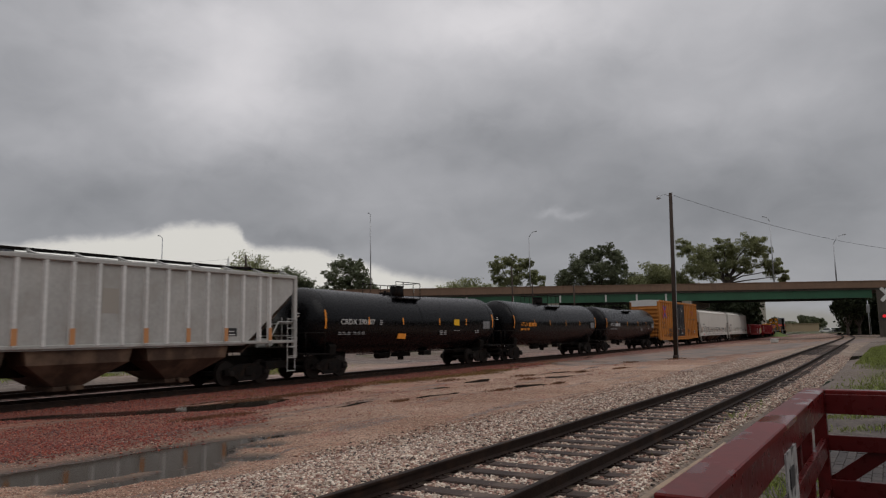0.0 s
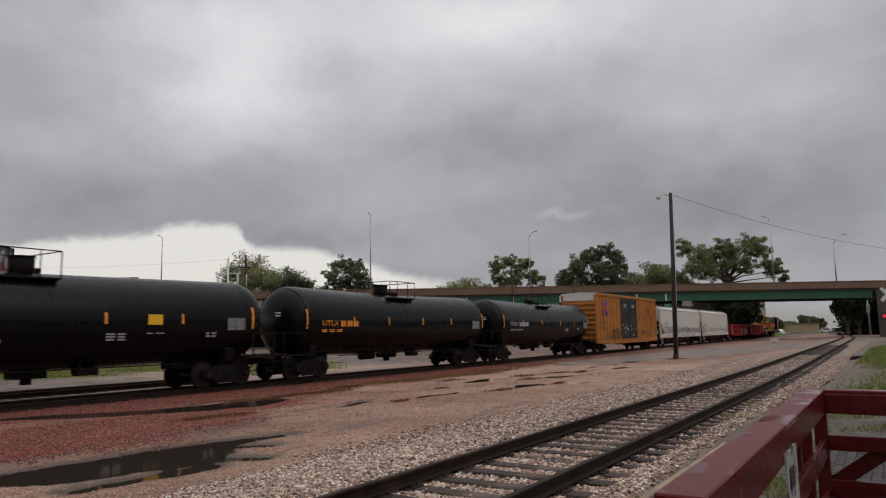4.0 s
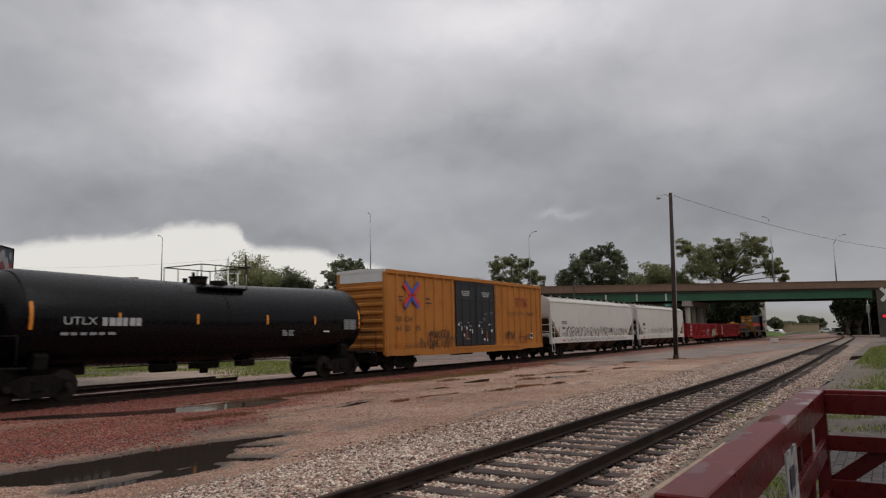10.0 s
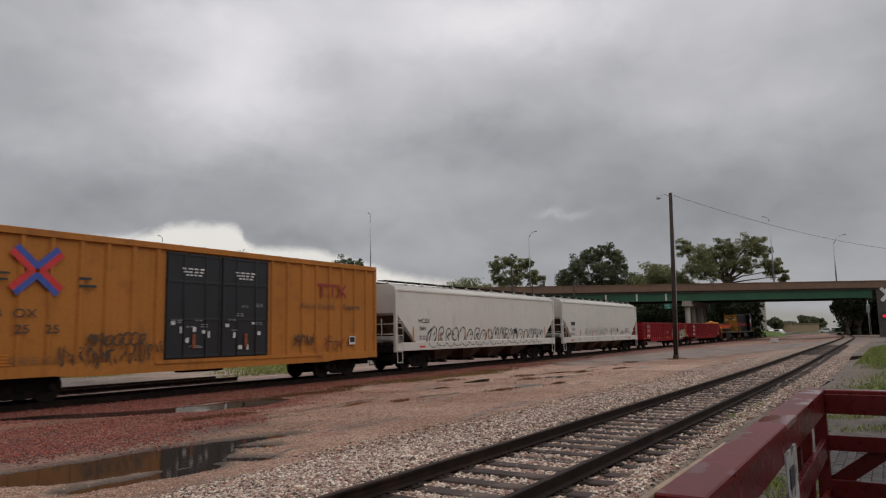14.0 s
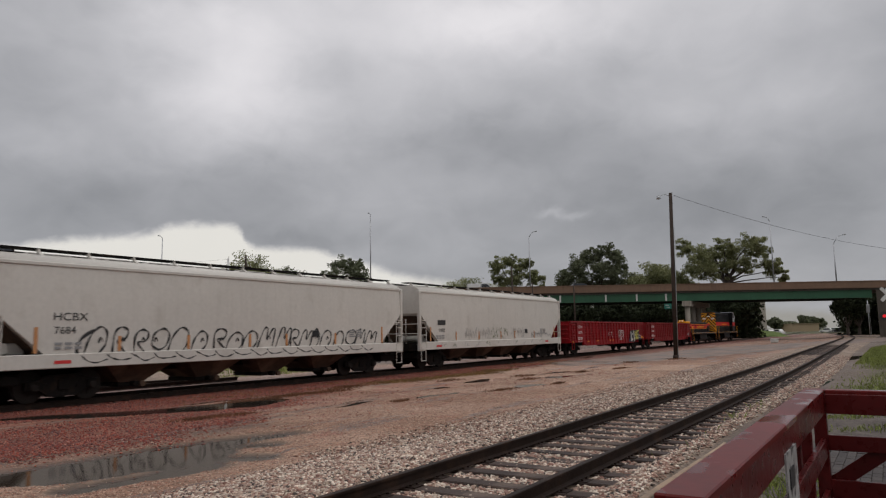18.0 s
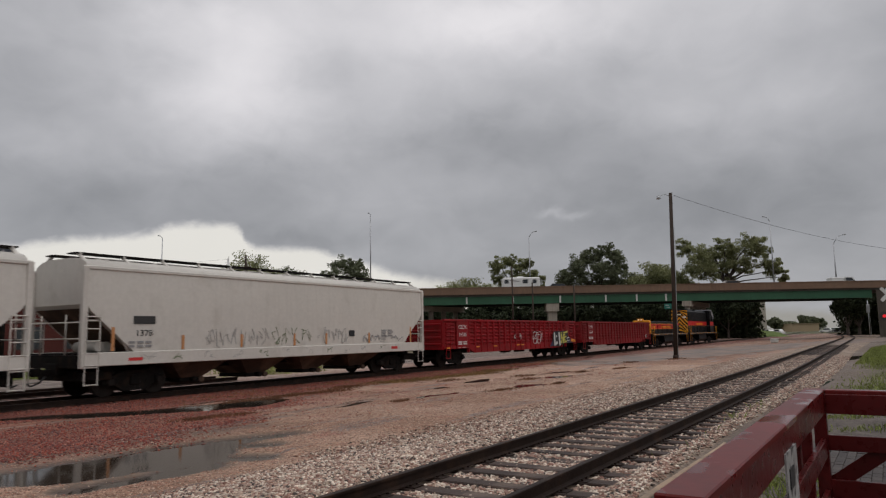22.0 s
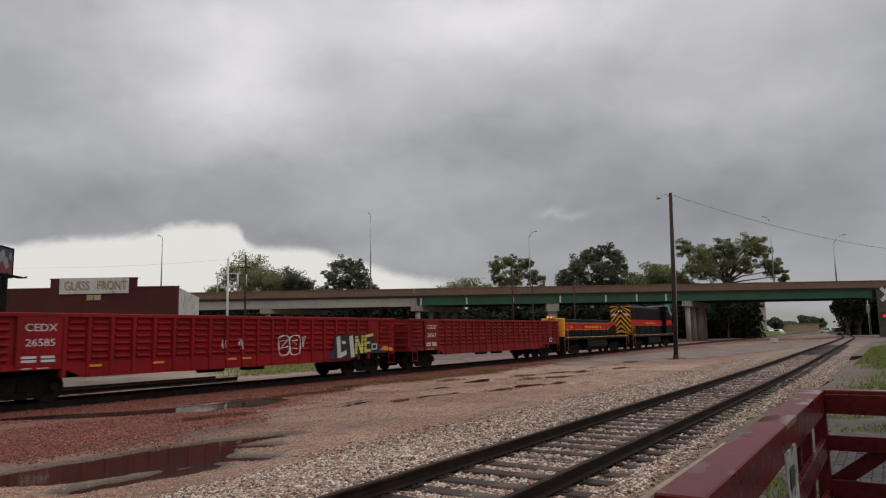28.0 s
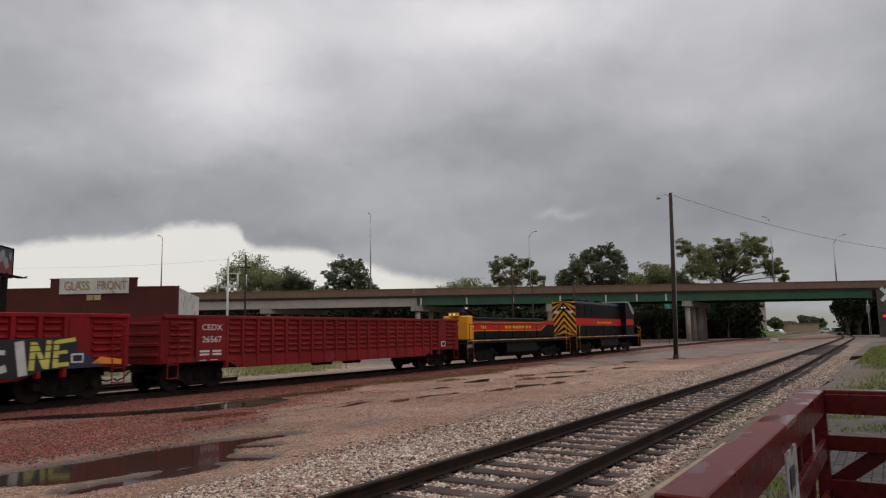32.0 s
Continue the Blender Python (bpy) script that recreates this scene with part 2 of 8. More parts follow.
# ---- materials ----
def material(name, base, rough=0.6, metal=0.0, grain=(), bump=(), spec=0.5, island=0.0, wear=None, streak=None, object_random=0.0, coat=0.0, mixed=None, through=0.0):
    """grain: (scale, strength, detail) rows that vary the colour. bump: (scale, strength, distance).
    wear: (colour, scale, threshold, softness) patches. streak: (colour, amount) of vertical run marks."""
    m = bpy.data.materials.new(name)
    m.use_nodes = True
    nt = m.node_tree
    N, L = nt.nodes.new, nt.links.new
    b = nt.nodes["Principled BSDF"]
    b.inputs["Roughness"].default_value, b.inputs["Metallic"].default_value = rough, metal
    b.inputs["Specular IOR Level"].default_value = spec
    b.inputs["Coat Weight"].default_value = coat
    co = N("ShaderNodeTexCoord").outputs["Object"]
    rgb = N("ShaderNodeRGB")
    rgb.outputs[0].default_value = (*base, 1)
    colour = rgb.outputs[0]

    def noise_fac(scale, detail=4.0, vec=None):
        n = N("ShaderNodeTexNoise")
        n.inputs["Scale"].default_value, n.inputs["Detail"].default_value = scale, detail
        L(vec or co, n.inputs["Vector"])
        return n.outputs["Fac"]

    def hsv(colour, fac, lo, hi):
        mr = N("ShaderNodeMapRange")
        mr.inputs["From Min"].default_value, mr.inputs["From Max"].default_value = 0.25, 0.75
        mr.inputs["To Min"].default_value, mr.inputs["To Max"].default_value = lo, hi
        L(fac, mr.inputs["Value"])
        h = N("ShaderNodeHueSaturation")
        L(mr.outputs[0], h.inputs["Value"])
        L(colour, h.inputs["Color"])
        return h.outputs[0]

    def blend(colour, other, fac):
        mix = N("ShaderNodeMix")
        mix.data_type = "RGBA"
        L(fac, mix.inputs["Factor"])
        L(colour, mix.inputs[6])
        mix.inputs[7].default_value = (*other, 1)
        return mix.outputs[2]

    def band(fac, lo, hi):
        mr = N("ShaderNodeMapRange")
        mr.inputs["From Min"].default_value, mr.inputs["From Max"].default_value = lo, hi
        L(fac, mr.inputs["Value"])
        return mr.outputs[0]

    if mixed:
        g = N("ShaderNodeNewGeometry")
        cr = N("ShaderNodeValToRGB")
        cr.color_ramp.interpolation = "CONSTANT"
        for k, c in enumerate(mixed):
            e = cr.color_ramp.elements[k] if k < 2 else cr.color_ramp.elements.new(k / len(mixed))
            e.position, e.color = k / len(mixed), (*c, 1)
        L(g.outputs["Random Per Island"], cr.inputs[0])
        colour = cr.outputs[0]
    rough_fac = None
    for scale, strength, detail in grain:
        rough_fac = noise_fac(scale, detail)
        colour = hsv(colour, rough_fac, 1 - strength, 1 + strength)
    if wear:
        col, scale, lo, hi = wear
        colour = blend(colour, col, band(noise_fac(scale, 6.0), lo, hi))
    if streak:
        col, amount = streak
        mp = N("ShaderNodeMapping")
        mp.inputs["Scale"].default_value = (5.0, 5.0, 0.35)
        L(co, mp.inputs[0])
        f = band(noise_fac(1.3, 5.0, mp.outputs[0]), 0.5, 0.75)
        mu = N("ShaderNodeMath")
        mu.operation = "MULTIPLY"
        L(f, mu.inputs[0])
        mu.inputs[1].default_value = amount
        colour = blend(colour, col, mu.outputs[0])
    if island:
        g = N("ShaderNodeNewGeometry")
        h = N("ShaderNodeHueSaturation")
        mr = N("ShaderNodeMapRange")
        mr.inputs["To Min"].default_value, mr.inputs["To Max"].default_value = 1 - island, 1 + island
        L(g.outputs["Random Per Island"], mr.inputs["Value"])
        L(mr.outputs[0], h.inputs["Value"])
        L(colour, h.inputs["Color"])
        colour = h.outputs[0]
    if object_random:
        g = N("ShaderNodeObjectInfo")
        h = N("ShaderNodeHueSaturation")
        mr = N("ShaderNodeMapRange")
        mr.inputs["To Min"].default_value, mr.inputs["To Max"].default_value = 1 - object_random, 1 + object_random
        L(g.outputs["Random"], mr.inputs["Value"])
        L(mr.outputs[0], h.inputs["Value"])
        L(colour, h.inputs["Color"])
        colour = h.outputs[0]
    L(colour, b.inputs["Base Color"])
    if rough_fac is not None:
        mr = N("ShaderNodeMapRange")
        mr.inputs["From Min"].default_value, mr.inputs["From Max"].default_value = 0.3, 0.7
        mr.inputs["To Min"].default_value, mr.inputs["To Max"].default_value = max(0.02, rough - 0.1), min(1.0, rough + 0.1)
        L(rough_fac, mr.inputs["Value"])
        L(mr.outputs[0], b.inputs["Roughness"])
    normal = None
    for scale, strength, distance in bump:
        bp = N("ShaderNodeBump")
        bp.inputs["Strength"].default_value, bp.inputs["Distance"].default_value = strength, distance
        L(noise_fac(scale, 5.0), bp.inputs["Height"])
        if normal:
            L(normal, bp.inputs["Normal"])
        normal = bp.outputs[0]
    if normal:
        L(normal, b.inputs["Normal"])
    if through:
        # leaves let some light through
        tr, mix = N("ShaderNodeBsdfTranslucent"), N("ShaderNodeMixShader")
        L(colour, tr.inputs["Color"])
        mix.inputs[0].default_value = through
        L(b.outputs[0], mix.inputs[1])
        L(tr.outputs[0], mix.inputs[2])
        L(mix.outputs[0], nt.nodes["Material Output"].inputs["Surface"])
    return m


def glowing(name, base, strength):
    m = bpy.data.materials.new(name)
    m.use_nodes = True
    b = m.node_tree.nodes["Principled BSDF"]
    b.inputs["Base Color"].default_value = (*base, 1)
    b.inputs["Emission Color"].default_value = (*base, 1)
    b.inputs["Emission Strength"].default_value = strength
    return m


black_paint = material("black_tank_paint", (0.0045, 0.0045, 0.0055), 0.26, 0, [(0.5, 0.2, 4), (9, 0.15, 5)], (), spec=0.17, streak=((0.01, 0.0095, 0.009), 0.3))
dark_steel = material("dark_grimy_steel", base=(0.0095, 0.0082, 0.0075), rough=0.8, grain=[(2, 0.25, 4), (25, 0.3, 4)], bump=[(30, 0.2, 0.01)], spec=0.12, wear=((0.026, 0.016, 0.011), 3.0, 0.52, 0.7))
worn_steel = material("worn_wheel_steel", (0.018, 0.014, 0.012), 0.65, 0, [(6, 0.3, 4)], spec=0.2)
orange_mark = material("orange_reflective_strip", (0.72, 0.25, 0.02), 0.5, 0, [(5, 0.15, 3)])
white_mark = material("white_stencil_paint", (0.6, 0.6, 0.58), 0.6, 0, [(12, 0.15, 3)])
pale_stencil = material("worn_pale_stencil_paint", (0.42, 0.42, 0.42), 0.6, 0, [(14, 0.3, 3)])
slate_mark = material("slate_panel_paint", (0.12, 0.125, 0.13), 0.6, 0, [(12, 0.2, 3)])
rust_steel = material("rusty_red_steel", (0.22, 0.06, 0.025), 0.8, 0, [(6, 0.3, 4)])
orange_patch = material("fresh_orange_paint", (0.5, 0.16, 0.012), 0.5, 0, [(6, 0.2, 4)])
grey_mark = material("grey_stencil_paint", (0.26, 0.26, 0.26), 0.6, 0, [(12, 0.15, 3)])
black_mark = material("black_stencil_paint", (0.03, 0.03, 0.03), 0.6, 0, [(12, 0.15, 3)])
yellow_box = material("faded_yellow_paint", (0.405, 0.158, 0.034), 0.6, 0, [(0.4, 0.12, 4), (12, 0.12, 5)], [(20, 0.08, 0.01)], spec=0.18, wear=((0.26, 0.1, 0.034), 1.3, 0.55, 0.78), streak=((0.2, 0.082, 0.03), 0.3))
white_roof = material("galvanised_white", (0.62, 0.62, 0.6), 0.5, 0, [(1, 0.1, 4)])
white_hopper = material("off_white_paint", (0.585, 0.558, 0.51), 0.6, 0, [(0.35, 0.06, 4), (8, 0.05, 5)], [(15, 0.03, 0.01)], spec=0.15, streak=((0.42, 0.385, 0.34), 0.18), wear=((0.45, 0.42, 0.37), 1.1, 0.58, 0.85))
grey_hopper = material("weathered_grey_paint", (0.41, 0.405, 0.385), 0.65, 0, [(0.5, 0.14, 4), (9, 0.1, 5)], [(15, 0.05, 0.01)], spec=0.12, wear=((0.33, 0.315, 0.285), 0.9, 0.48, 0.75), streak=((0.29, 0.27, 0.24), 0.35))
pale_rib = material("pale_worn_rib_paint", (0.6, 0.595, 0.57), 0.6, 0, [(0.6, 0.1, 4), (9, 0.12, 5)], spec=0.15, streak=((0.36, 0.34, 0.31), 0.4))
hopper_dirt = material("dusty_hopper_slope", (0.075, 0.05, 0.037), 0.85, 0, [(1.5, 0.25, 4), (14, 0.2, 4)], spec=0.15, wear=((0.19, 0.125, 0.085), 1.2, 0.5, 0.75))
bright_red = material("bright_red_paint", (0.25, 0.008, 0.012), 0.5, 0, spec=0.2, grain=[(0.5, 0.2, 4), (10, 0.18, 5)], bump=[(18, 0.06, 0.01)], streak=((0.11, 0.01, 0.01), 0.6), wear=((0.16, 0.014, 0.013), 1.5, 0.52, 0.75))
dull_red = material("oxide_red_paint", (0.205, 0.014, 0.016), 0.65, 0, spec=0.18, grain=[(0.5, 0.22, 4), (10, 0.2, 5)], bump=[(18, 0.06, 0.01)], streak=((0.075, 0.014, 0.012), 0.65), wear=((0.16, 0.05, 0.036), 2.2, 0.58, 0.78))
logo_red = material("logo_red_paint", (0.55, 0.03, 0.03), 0.5, 0, [(6, 0.15, 4)])
logo_blue = material("logo_blue_paint", (0.05, 0.08, 0.33), 0.5, 0, [(6, 0.15, 4)])
door_black = material("black_door_paint", (0.012, 0.013, 0.016), 0.5, 0, [(1, 0.2, 4), (15, 0.2, 4)])
ballast_grey = material("pale_mixed_ballast", (0.25, 0.2, 0.16), 0.7, 0, [(6, 0.35, 4)], spec=0.35, mixed=[(0.43, 0.333, 0.255), (0.215, 0.108, 0.081), (0.54, 0.448, 0.36), (0.27, 0.188, 0.145), (0.41, 0.27, 0.205), (0.058, 0.045, 0.039), (0.32, 0.194, 0.147), (0.71, 0.615, 0.51)])
yard_stone = material("tan_yard_gravel", (0.304, 0.224, 0.163), 0.8, 0, [(6, 0.3, 4)], spec=0.3, mixed=[(0.43, 0.28, 0.2), (0.26, 0.14, 0.1), (0.55, 0.42, 0.325), (0.38, 0.19, 0.135), (0.2, 0.12, 0.09), (0.48, 0.34, 0.26)])
ballast_red = material("red_quartzite_ballast", (0.195, 0.082, 0.066), 0.75, 0, [(6, 0.3, 4)], spec=0.25, mixed=[(0.29, 0.072, 0.048), (0.36, 0.105, 0.07), (0.21, 0.047, 0.036), (0.3, 0.13, 0.1), (0.12, 0.05, 0.045), (0.42, 0.2, 0.155), (0.27, 0.062, 0.043), (0.17, 0.085, 0.08)])
rail_steel = material("dull_rail_steel", (0.022, 0.014, 0.011), 0.6, 0, [(4, 0.3, 4), (40, 0.25, 4)], [(50, 0.15, 0.004)], spec=0.12, wear=((0.042, 0.024, 0.016), 3.0, 0.52, 0.7))
tie_wood = material("weathered_creosoted_tie", (0.052, 0.037, 0.031), 0.65, 0, [(1.5, 0.35, 5), (30, 0.35, 5)], [(40, 0.6, 0.012)], spec=0.17, object_random=0.4, wear=((0.13, 0.096, 0.076), 2.0, 0.5, 0.72))
asphalt = material("wet_grey_asphalt", (0.135, 0.11, 0.093), 0.5, 0, [(0.3, 0.25, 5), (6, 0.2, 5), (30, 0.25, 4)], [(40, 0.4, 0.01)], spec=0.25, wear=((0.25, 0.165, 0.122), 0.45, 0.44, 0.6))
water = material("muddy_puddle_water", (0.034, 0.026, 0.02), 0.06, 0, (), [(0.8, 0.02, 0.02), (9, 0.04, 0.003)], spec=0.15)
concrete = material("stained_concrete", (0.33, 0.295, 0.245), 0.85, 0, [(0.3, 0.15, 4), (6, 0.15, 4)], [(12, 0.1, 0.02)], spec=0.2, streak=((0.15, 0.135, 0.115), 0.7))
beam_concrete = material("pale_beam_concrete", (0.42, 0.385, 0.33), 0.85, 0, [(0.3, 0.12, 4), (6, 0.12, 4)], spec=0.2, streak=((0.24, 0.21, 0.175), 0.5))
parapet_mat = material("brown_weathered_parapet", (0.19, 0.118, 0.077), 0.85, 0, [(0.2, 0.12, 4), (5, 0.15, 4)], streak=((0.09, 0.07, 0.055), 0.5))
girder_green = material("green_girder_paint", (0.026, 0.105, 0.052), 0.55, 0, [(0.3, 0.15, 4), (6, 0.15, 4)], streak=((0.02, 0.045, 0.028), 0.5))
pale_paint = material("pale_grey_paint", (0.6, 0.6, 0.57), 0.6, 0, [(3, 0.12, 4)])
pole_wood = material("weathered_pole_wood", (0.05, 0.037, 0.03), 0.85, 0, [(1.5, 0.25, 5), (20, 0.25, 5)], [(30, 0.3, 0.01)], spec=0.2)
galvanised = material("galvanised_steel", (0.4, 0.41, 0.42), 0.45, 0.7, [(3, 0.1, 4)])
brick_red = material("dark_red_brick", (0.088, 0.026, 0.021), 0.85, 0, [(0.4, 0.15, 4), (8, 0.25, 5)], [(20, 0.2, 0.01)], spec=0.2)
fence_red = material("wet_dark_red_paint", (0.085, 0.006, 0.006), 0.32, 0, spec=0.22, grain=[(1.2, 0.25, 4), (14, 0.18, 5)], bump=[(25, 0.15, 0.006)], wear=((0.05, 0.006, 0.0055), 2.2, 0.5, 0.7))


def wet_board():
    """Red paint under rain: a rough damp skin with smooth pools of water."""
    m = material("rain_wet_red_board", (0.115, 0.009, 0.008), 0.36, 0, [(1.2, 0.25, 4), (14, 0.15, 5)], [(25, 0.1, 0.004)], spec=0.18)
    nt = m.node_tree
    b = nt.nodes["Principled BSDF"]
    co, nz, mr = nt.nodes.new("ShaderNodeTexCoord"), nt.nodes.new("ShaderNodeTexNoise"), nt.nodes.new("ShaderNodeMapRange")
    nz.inputs["Scale"].default_value, nz.inputs["Detail"].default_value = 2.6, 3.0
    mr.inputs["From Min"].default_value, mr.inputs["From Max"].default_value = 0.5, 0.54
    mr.inputs["To Min"].default_value, mr.inputs["To Max"].default_value = 0.36, 0.06
    nt.links.new(co.outputs["Object"], nz.inputs["Vector"])
    nt.links.new(nz.outputs["Fac"], mr.inputs["Value"])
    nt.links.new(mr.outputs[0], b.inputs["Roughness"])
    return m


weed_straw = material("straw_brown_weeds", (0.2, 0.125, 0.05), 0.8, 0, [(1.5, 0.35, 4)], spec=0.2, island=0.4)
cap_red = wet_board()
kerb_tan = material("worn_tan_concrete", (0.36, 0.26, 0.18), 0.7, 0, [(0.8, 0.2, 4), (12, 0.2, 5)], [(25, 0.3, 0.01)], spec=0.3, wear=((0.2, 0.15, 0.11), 1.6, 0.5, 0.66))
paver_brick = material("wet_grey_brick_paver", (0.05, 0.04, 0.036), 0.55, 0, [(3, 0.25, 4), (30, 0.2, 4)], [(40, 0.2, 0.006)], spec=0.2, object_random=0.35)
leaf_green = material("summer_leaves", (0.25, 0.26, 0.13), 0.6, 0, [(0.35, 0.3, 3)], spec=0.2, island=0.25, through=0.45)
leaf_dark = material("shaded_leaves", (0.14, 0.155, 0.09), 0.6, 0, [(0.35, 0.3, 3)], spec=0.2, island=0.25, through=0.4)
# leaf colour lowered to carry the shade around the bridge
leaf_scrub_shade = material("shade_toned_scrub_leaves", (0.03, 0.038, 0.019), 0.7, 0, [(0.35, 0.35, 3)], spec=0.12, island=0.45)
bark = material("tree_bark", (0.07, 0.055, 0.045), 0.9, 0, [(3, 0.3, 5)])
grass_green = material("rain_wet_grass", (0.2, 0.235, 0.06), 0.7, 0, [(1.5, 0.35, 4)], spec=0.3, island=0.45)
grass_dry = material("dry_brown_weeds", (0.17, 0.082, 0.045), 0.8, 0, [(1.5, 0.3, 4)], spec=0.2, island=0.45)

# ---- the lie of the land: metres along and across the main track, z = 0 on its rails ----
TRACK_Y, NEAR_Y, NEAR_Z = 22.22, 3.85, 0.316
BEND_X, BEND = 30.87, 0.0002265          # from here the main track bears left
FX, FY = math.cos(YAW), math.sin(YAW)    # the way the camera faces, on the ground


def spot(right, ahead, z=0.0):
    """A place given by metres to the camera's right and ahead of it."""
    return Vector((FX * ahead + FY * right, FY * ahead - FX * right, z))


def along(u, lateral=0.0, z=0.0):
    """A place on the main track, u metres along it, with the way it runs there."""
    a = max(0.0, u - BEND_X) * BEND
    if a > 0:
        x, y = BEND_X + math.sin(a) / BEND, TRACK_Y + (1 - math.cos(a)) / BEND
    else:
        x, y = u, TRACK_Y
    return Vector((x - lateral * math.sin(a), y + lateral * math.cos(a), z)), a


def track_mid(x):
    a = max(0.0, x - BEND_X) * BEND
    return TRACK_Y + (1 - math.cos(a)) / BEND if a > 0 else TRACK_Y


def bent(x, a, b):
    """How far a line has turned aside at x, whose slope grows from 0 to 1 between a and b."""
    d = np.clip(np.asarray(x, float) - a, 0, b - a)
    return d * d / (2 * (b - a)) + np.clip(np.asarray(x, float) - b, 0, None)


def near_mid(x):
    """The siding: straight, then bearing slightly left, and more where it joins the main line."""
    return NEAR_Y + 0.0185 * bent(x, 20.0, 36.0) + 0.078 * bent(x, 112.0, 160.0)


def near_heading(x):
    return 0.0185 * min(max((x - 20.0) / 16.0, 0.0), 1.0) + 0.078 * min(max((x - 112.0) / 48.0, 0.0), 1.0)


def ramp(v, a, b):
    t = np.clip((v - a) / (b - a), 0, 1)
    return t * t * (3 - 2 * t)


def rough_field(x, y):
    return (np.sin(x * 0.7 + 1.3 * np.sin(y * 0.43)) * np.sin(y * 0.9 + 0.8 * np.sin(x * 0.37)) * 0.6
            + np.sin(x * 2.1 + 2 * np.sin(y * 1.3)) * np.sin(y * 2.7 + 1.7 * np.sin(x * 1.1)) * 0.3)


# small pools: x, y, half length, half width
POOLS = [(26.9, 15.2, 1.3, 0.5), (24.2, 11.4, 0.9, 0.35), (29.4, 12.6, 1.5, 0.5), (16.4, 13.4, 1.1, 0.22), (19.0, 12.6, 1.2, 0.2), (23.0, 14.6, 1.0, 0.3), (33.5, 14.4, 1.6, 0.6)]


def pool_depth(x, y):
    """Metres inside the wide puddle's shore (+), or outside it (-)."""
    far_shore = np.interp(x, (0.0, 5.5, 7.9, 8.5, 9.2, 9.9, 10.4), (11.2, 11.2, 11.16, 11.08, 10.92, 10.68, 10.45))
    near_shore = np.interp(x, (0.0, 5.0, 5.4, 5.95, 6.7, 7.0, 7.7, 8.4, 8.8, 9.05, 9.8, 10.4), (10.45, 10.38, 9.8, 9.6, 9.48, 9.3, 9.1, 9.65, 10.0, 10.28, 10.32, 10.28))
    d = np.minimum(np.minimum(far_shore - y, y - near_shore) * 0.8, 10.7 - x)
    # a narrow arm along the near shore and two fingers
    for ax, ay, bx, by, wide in ((5.3, 9.07, 6.7, 8.97, 0.12), (6.7, 8.97, 7.3, 8.95, 0.24), (7.85, 9.4, 8.22, 8.76, 0.15), (8.8, 10.15, 9.27, 9.66, 0.14)):
        ux, uy = bx - ax, by - ay
        t = np.clip(((x - ax) * ux + (y - ay) * uy) / (ux * ux + uy * uy), 0, 1)
        d = np.maximum(d, wide - np.hypot(x - ax - t * ux, y - ay - t * uy))
    return d


def land(x, y):
    """Height of the ground; x and y are arrays."""
    x, y = np.asarray(x, float), np.asarray(y, float)
    far = ramp(np.abs(x) + np.abs(y), 150, 400)
    dn = y - near_mid(x)
    z = 0.10 + 0 * x
    z = z - 0.17 * ramp(dn, 1.9, 4.2)                                    # away from the siding
    z = z - 0.12 * ramp(y, 9.0, 15.0) * (1 - ramp(x, 45, 75) * 0.7)
    z = z + (0.066 * ramp(np.abs(dn), 0.95, 1.35) * (1 - np.where(dn > 0, ramp(dn, 1.7, 2.3), ramp(-dn, 1.45, 1.75))) + (0.034 + 0.012 * ramp(x, 18, 32)) * (1 - ramp(np.abs(dn), 0.8, 1.2))) * (x < 80)
    z = z + 0.022 * rough_field(x, y) * (1 - ramp(x, 34, 50)) * np.where(dn > 0, ramp(dn, 1.6, 2.6), ramp(-dn, 1.5, 1.8))
    # a wide shallow puddle beside the siding, with a bar of gravel in it
    fine = np.sin(x * 6.3 + 2 * np.sin(y * 3.1)) * np.sin(y * 8.7 + 2 * np.sin(x * 2.7)) + 0.6 * np.sin(x * 13 + y * 9) * np.sin(y * 17 - x * 5)
    d = pool_depth(x, y) + 0.045 * fine
    k = ramp(d, -1.0, -0.05)
    z = np.where((x < 12) & (np.abs(y - 10) < 2.4), np.maximum(z, -0.136), z)
    z = z * (1 - k) + k * (-0.15 - 0.04 * np.tanh(d / 0.22))
    # the ditch along the main line
    q = np.exp(-((y - np.interp(x, (6.0, 9.7, 11.8, 13.2, 15.0, 18.0), (20.6, 19.9, 18.4, 17.6, 17.2, 17.4))) / 0.95) ** 2) * (1 - ramp(x, 15.6, 18.5)) * (0.35 + 0.65 * ramp(x, 9.5, 11.5))
    z = z - 0.125 * q
    for px, py, la, wb in POOLS:
        z = z - 0.06 * np.exp(-((x - px - 0.5 * np.sin(y * 3.7)) / la) ** 2 - ((y - py + 0.12 * np.sin(x * 2.9)) / wb) ** 2)
    # ballast bed under the main line and the one behind it
    dm = np.abs(y - (TRACK_Y + 0.5 * BEND * np.clip(x - BEND_X, 0, None) ** 2))
    z = np.where(dm < 2.4, np.maximum(z, -0.19 - 0.13 * ramp(dm, 1.2, 2.4)), z)
    dm = np.abs(y - (TRACK_Y + 4.6 + 0.5 * BEND * np.clip(x - BEND_X, 0, None) ** 2))
    z = np.where(dm < 2.3, np.maximum(z, -0.19 - 0.13 * ramp(dm, 1.2, 2.3)), z)
    return z * (1 - far) - 0.1 * far


def land_at(x, y):
    return float(land(np.array([x]), np.array([y]))[0])


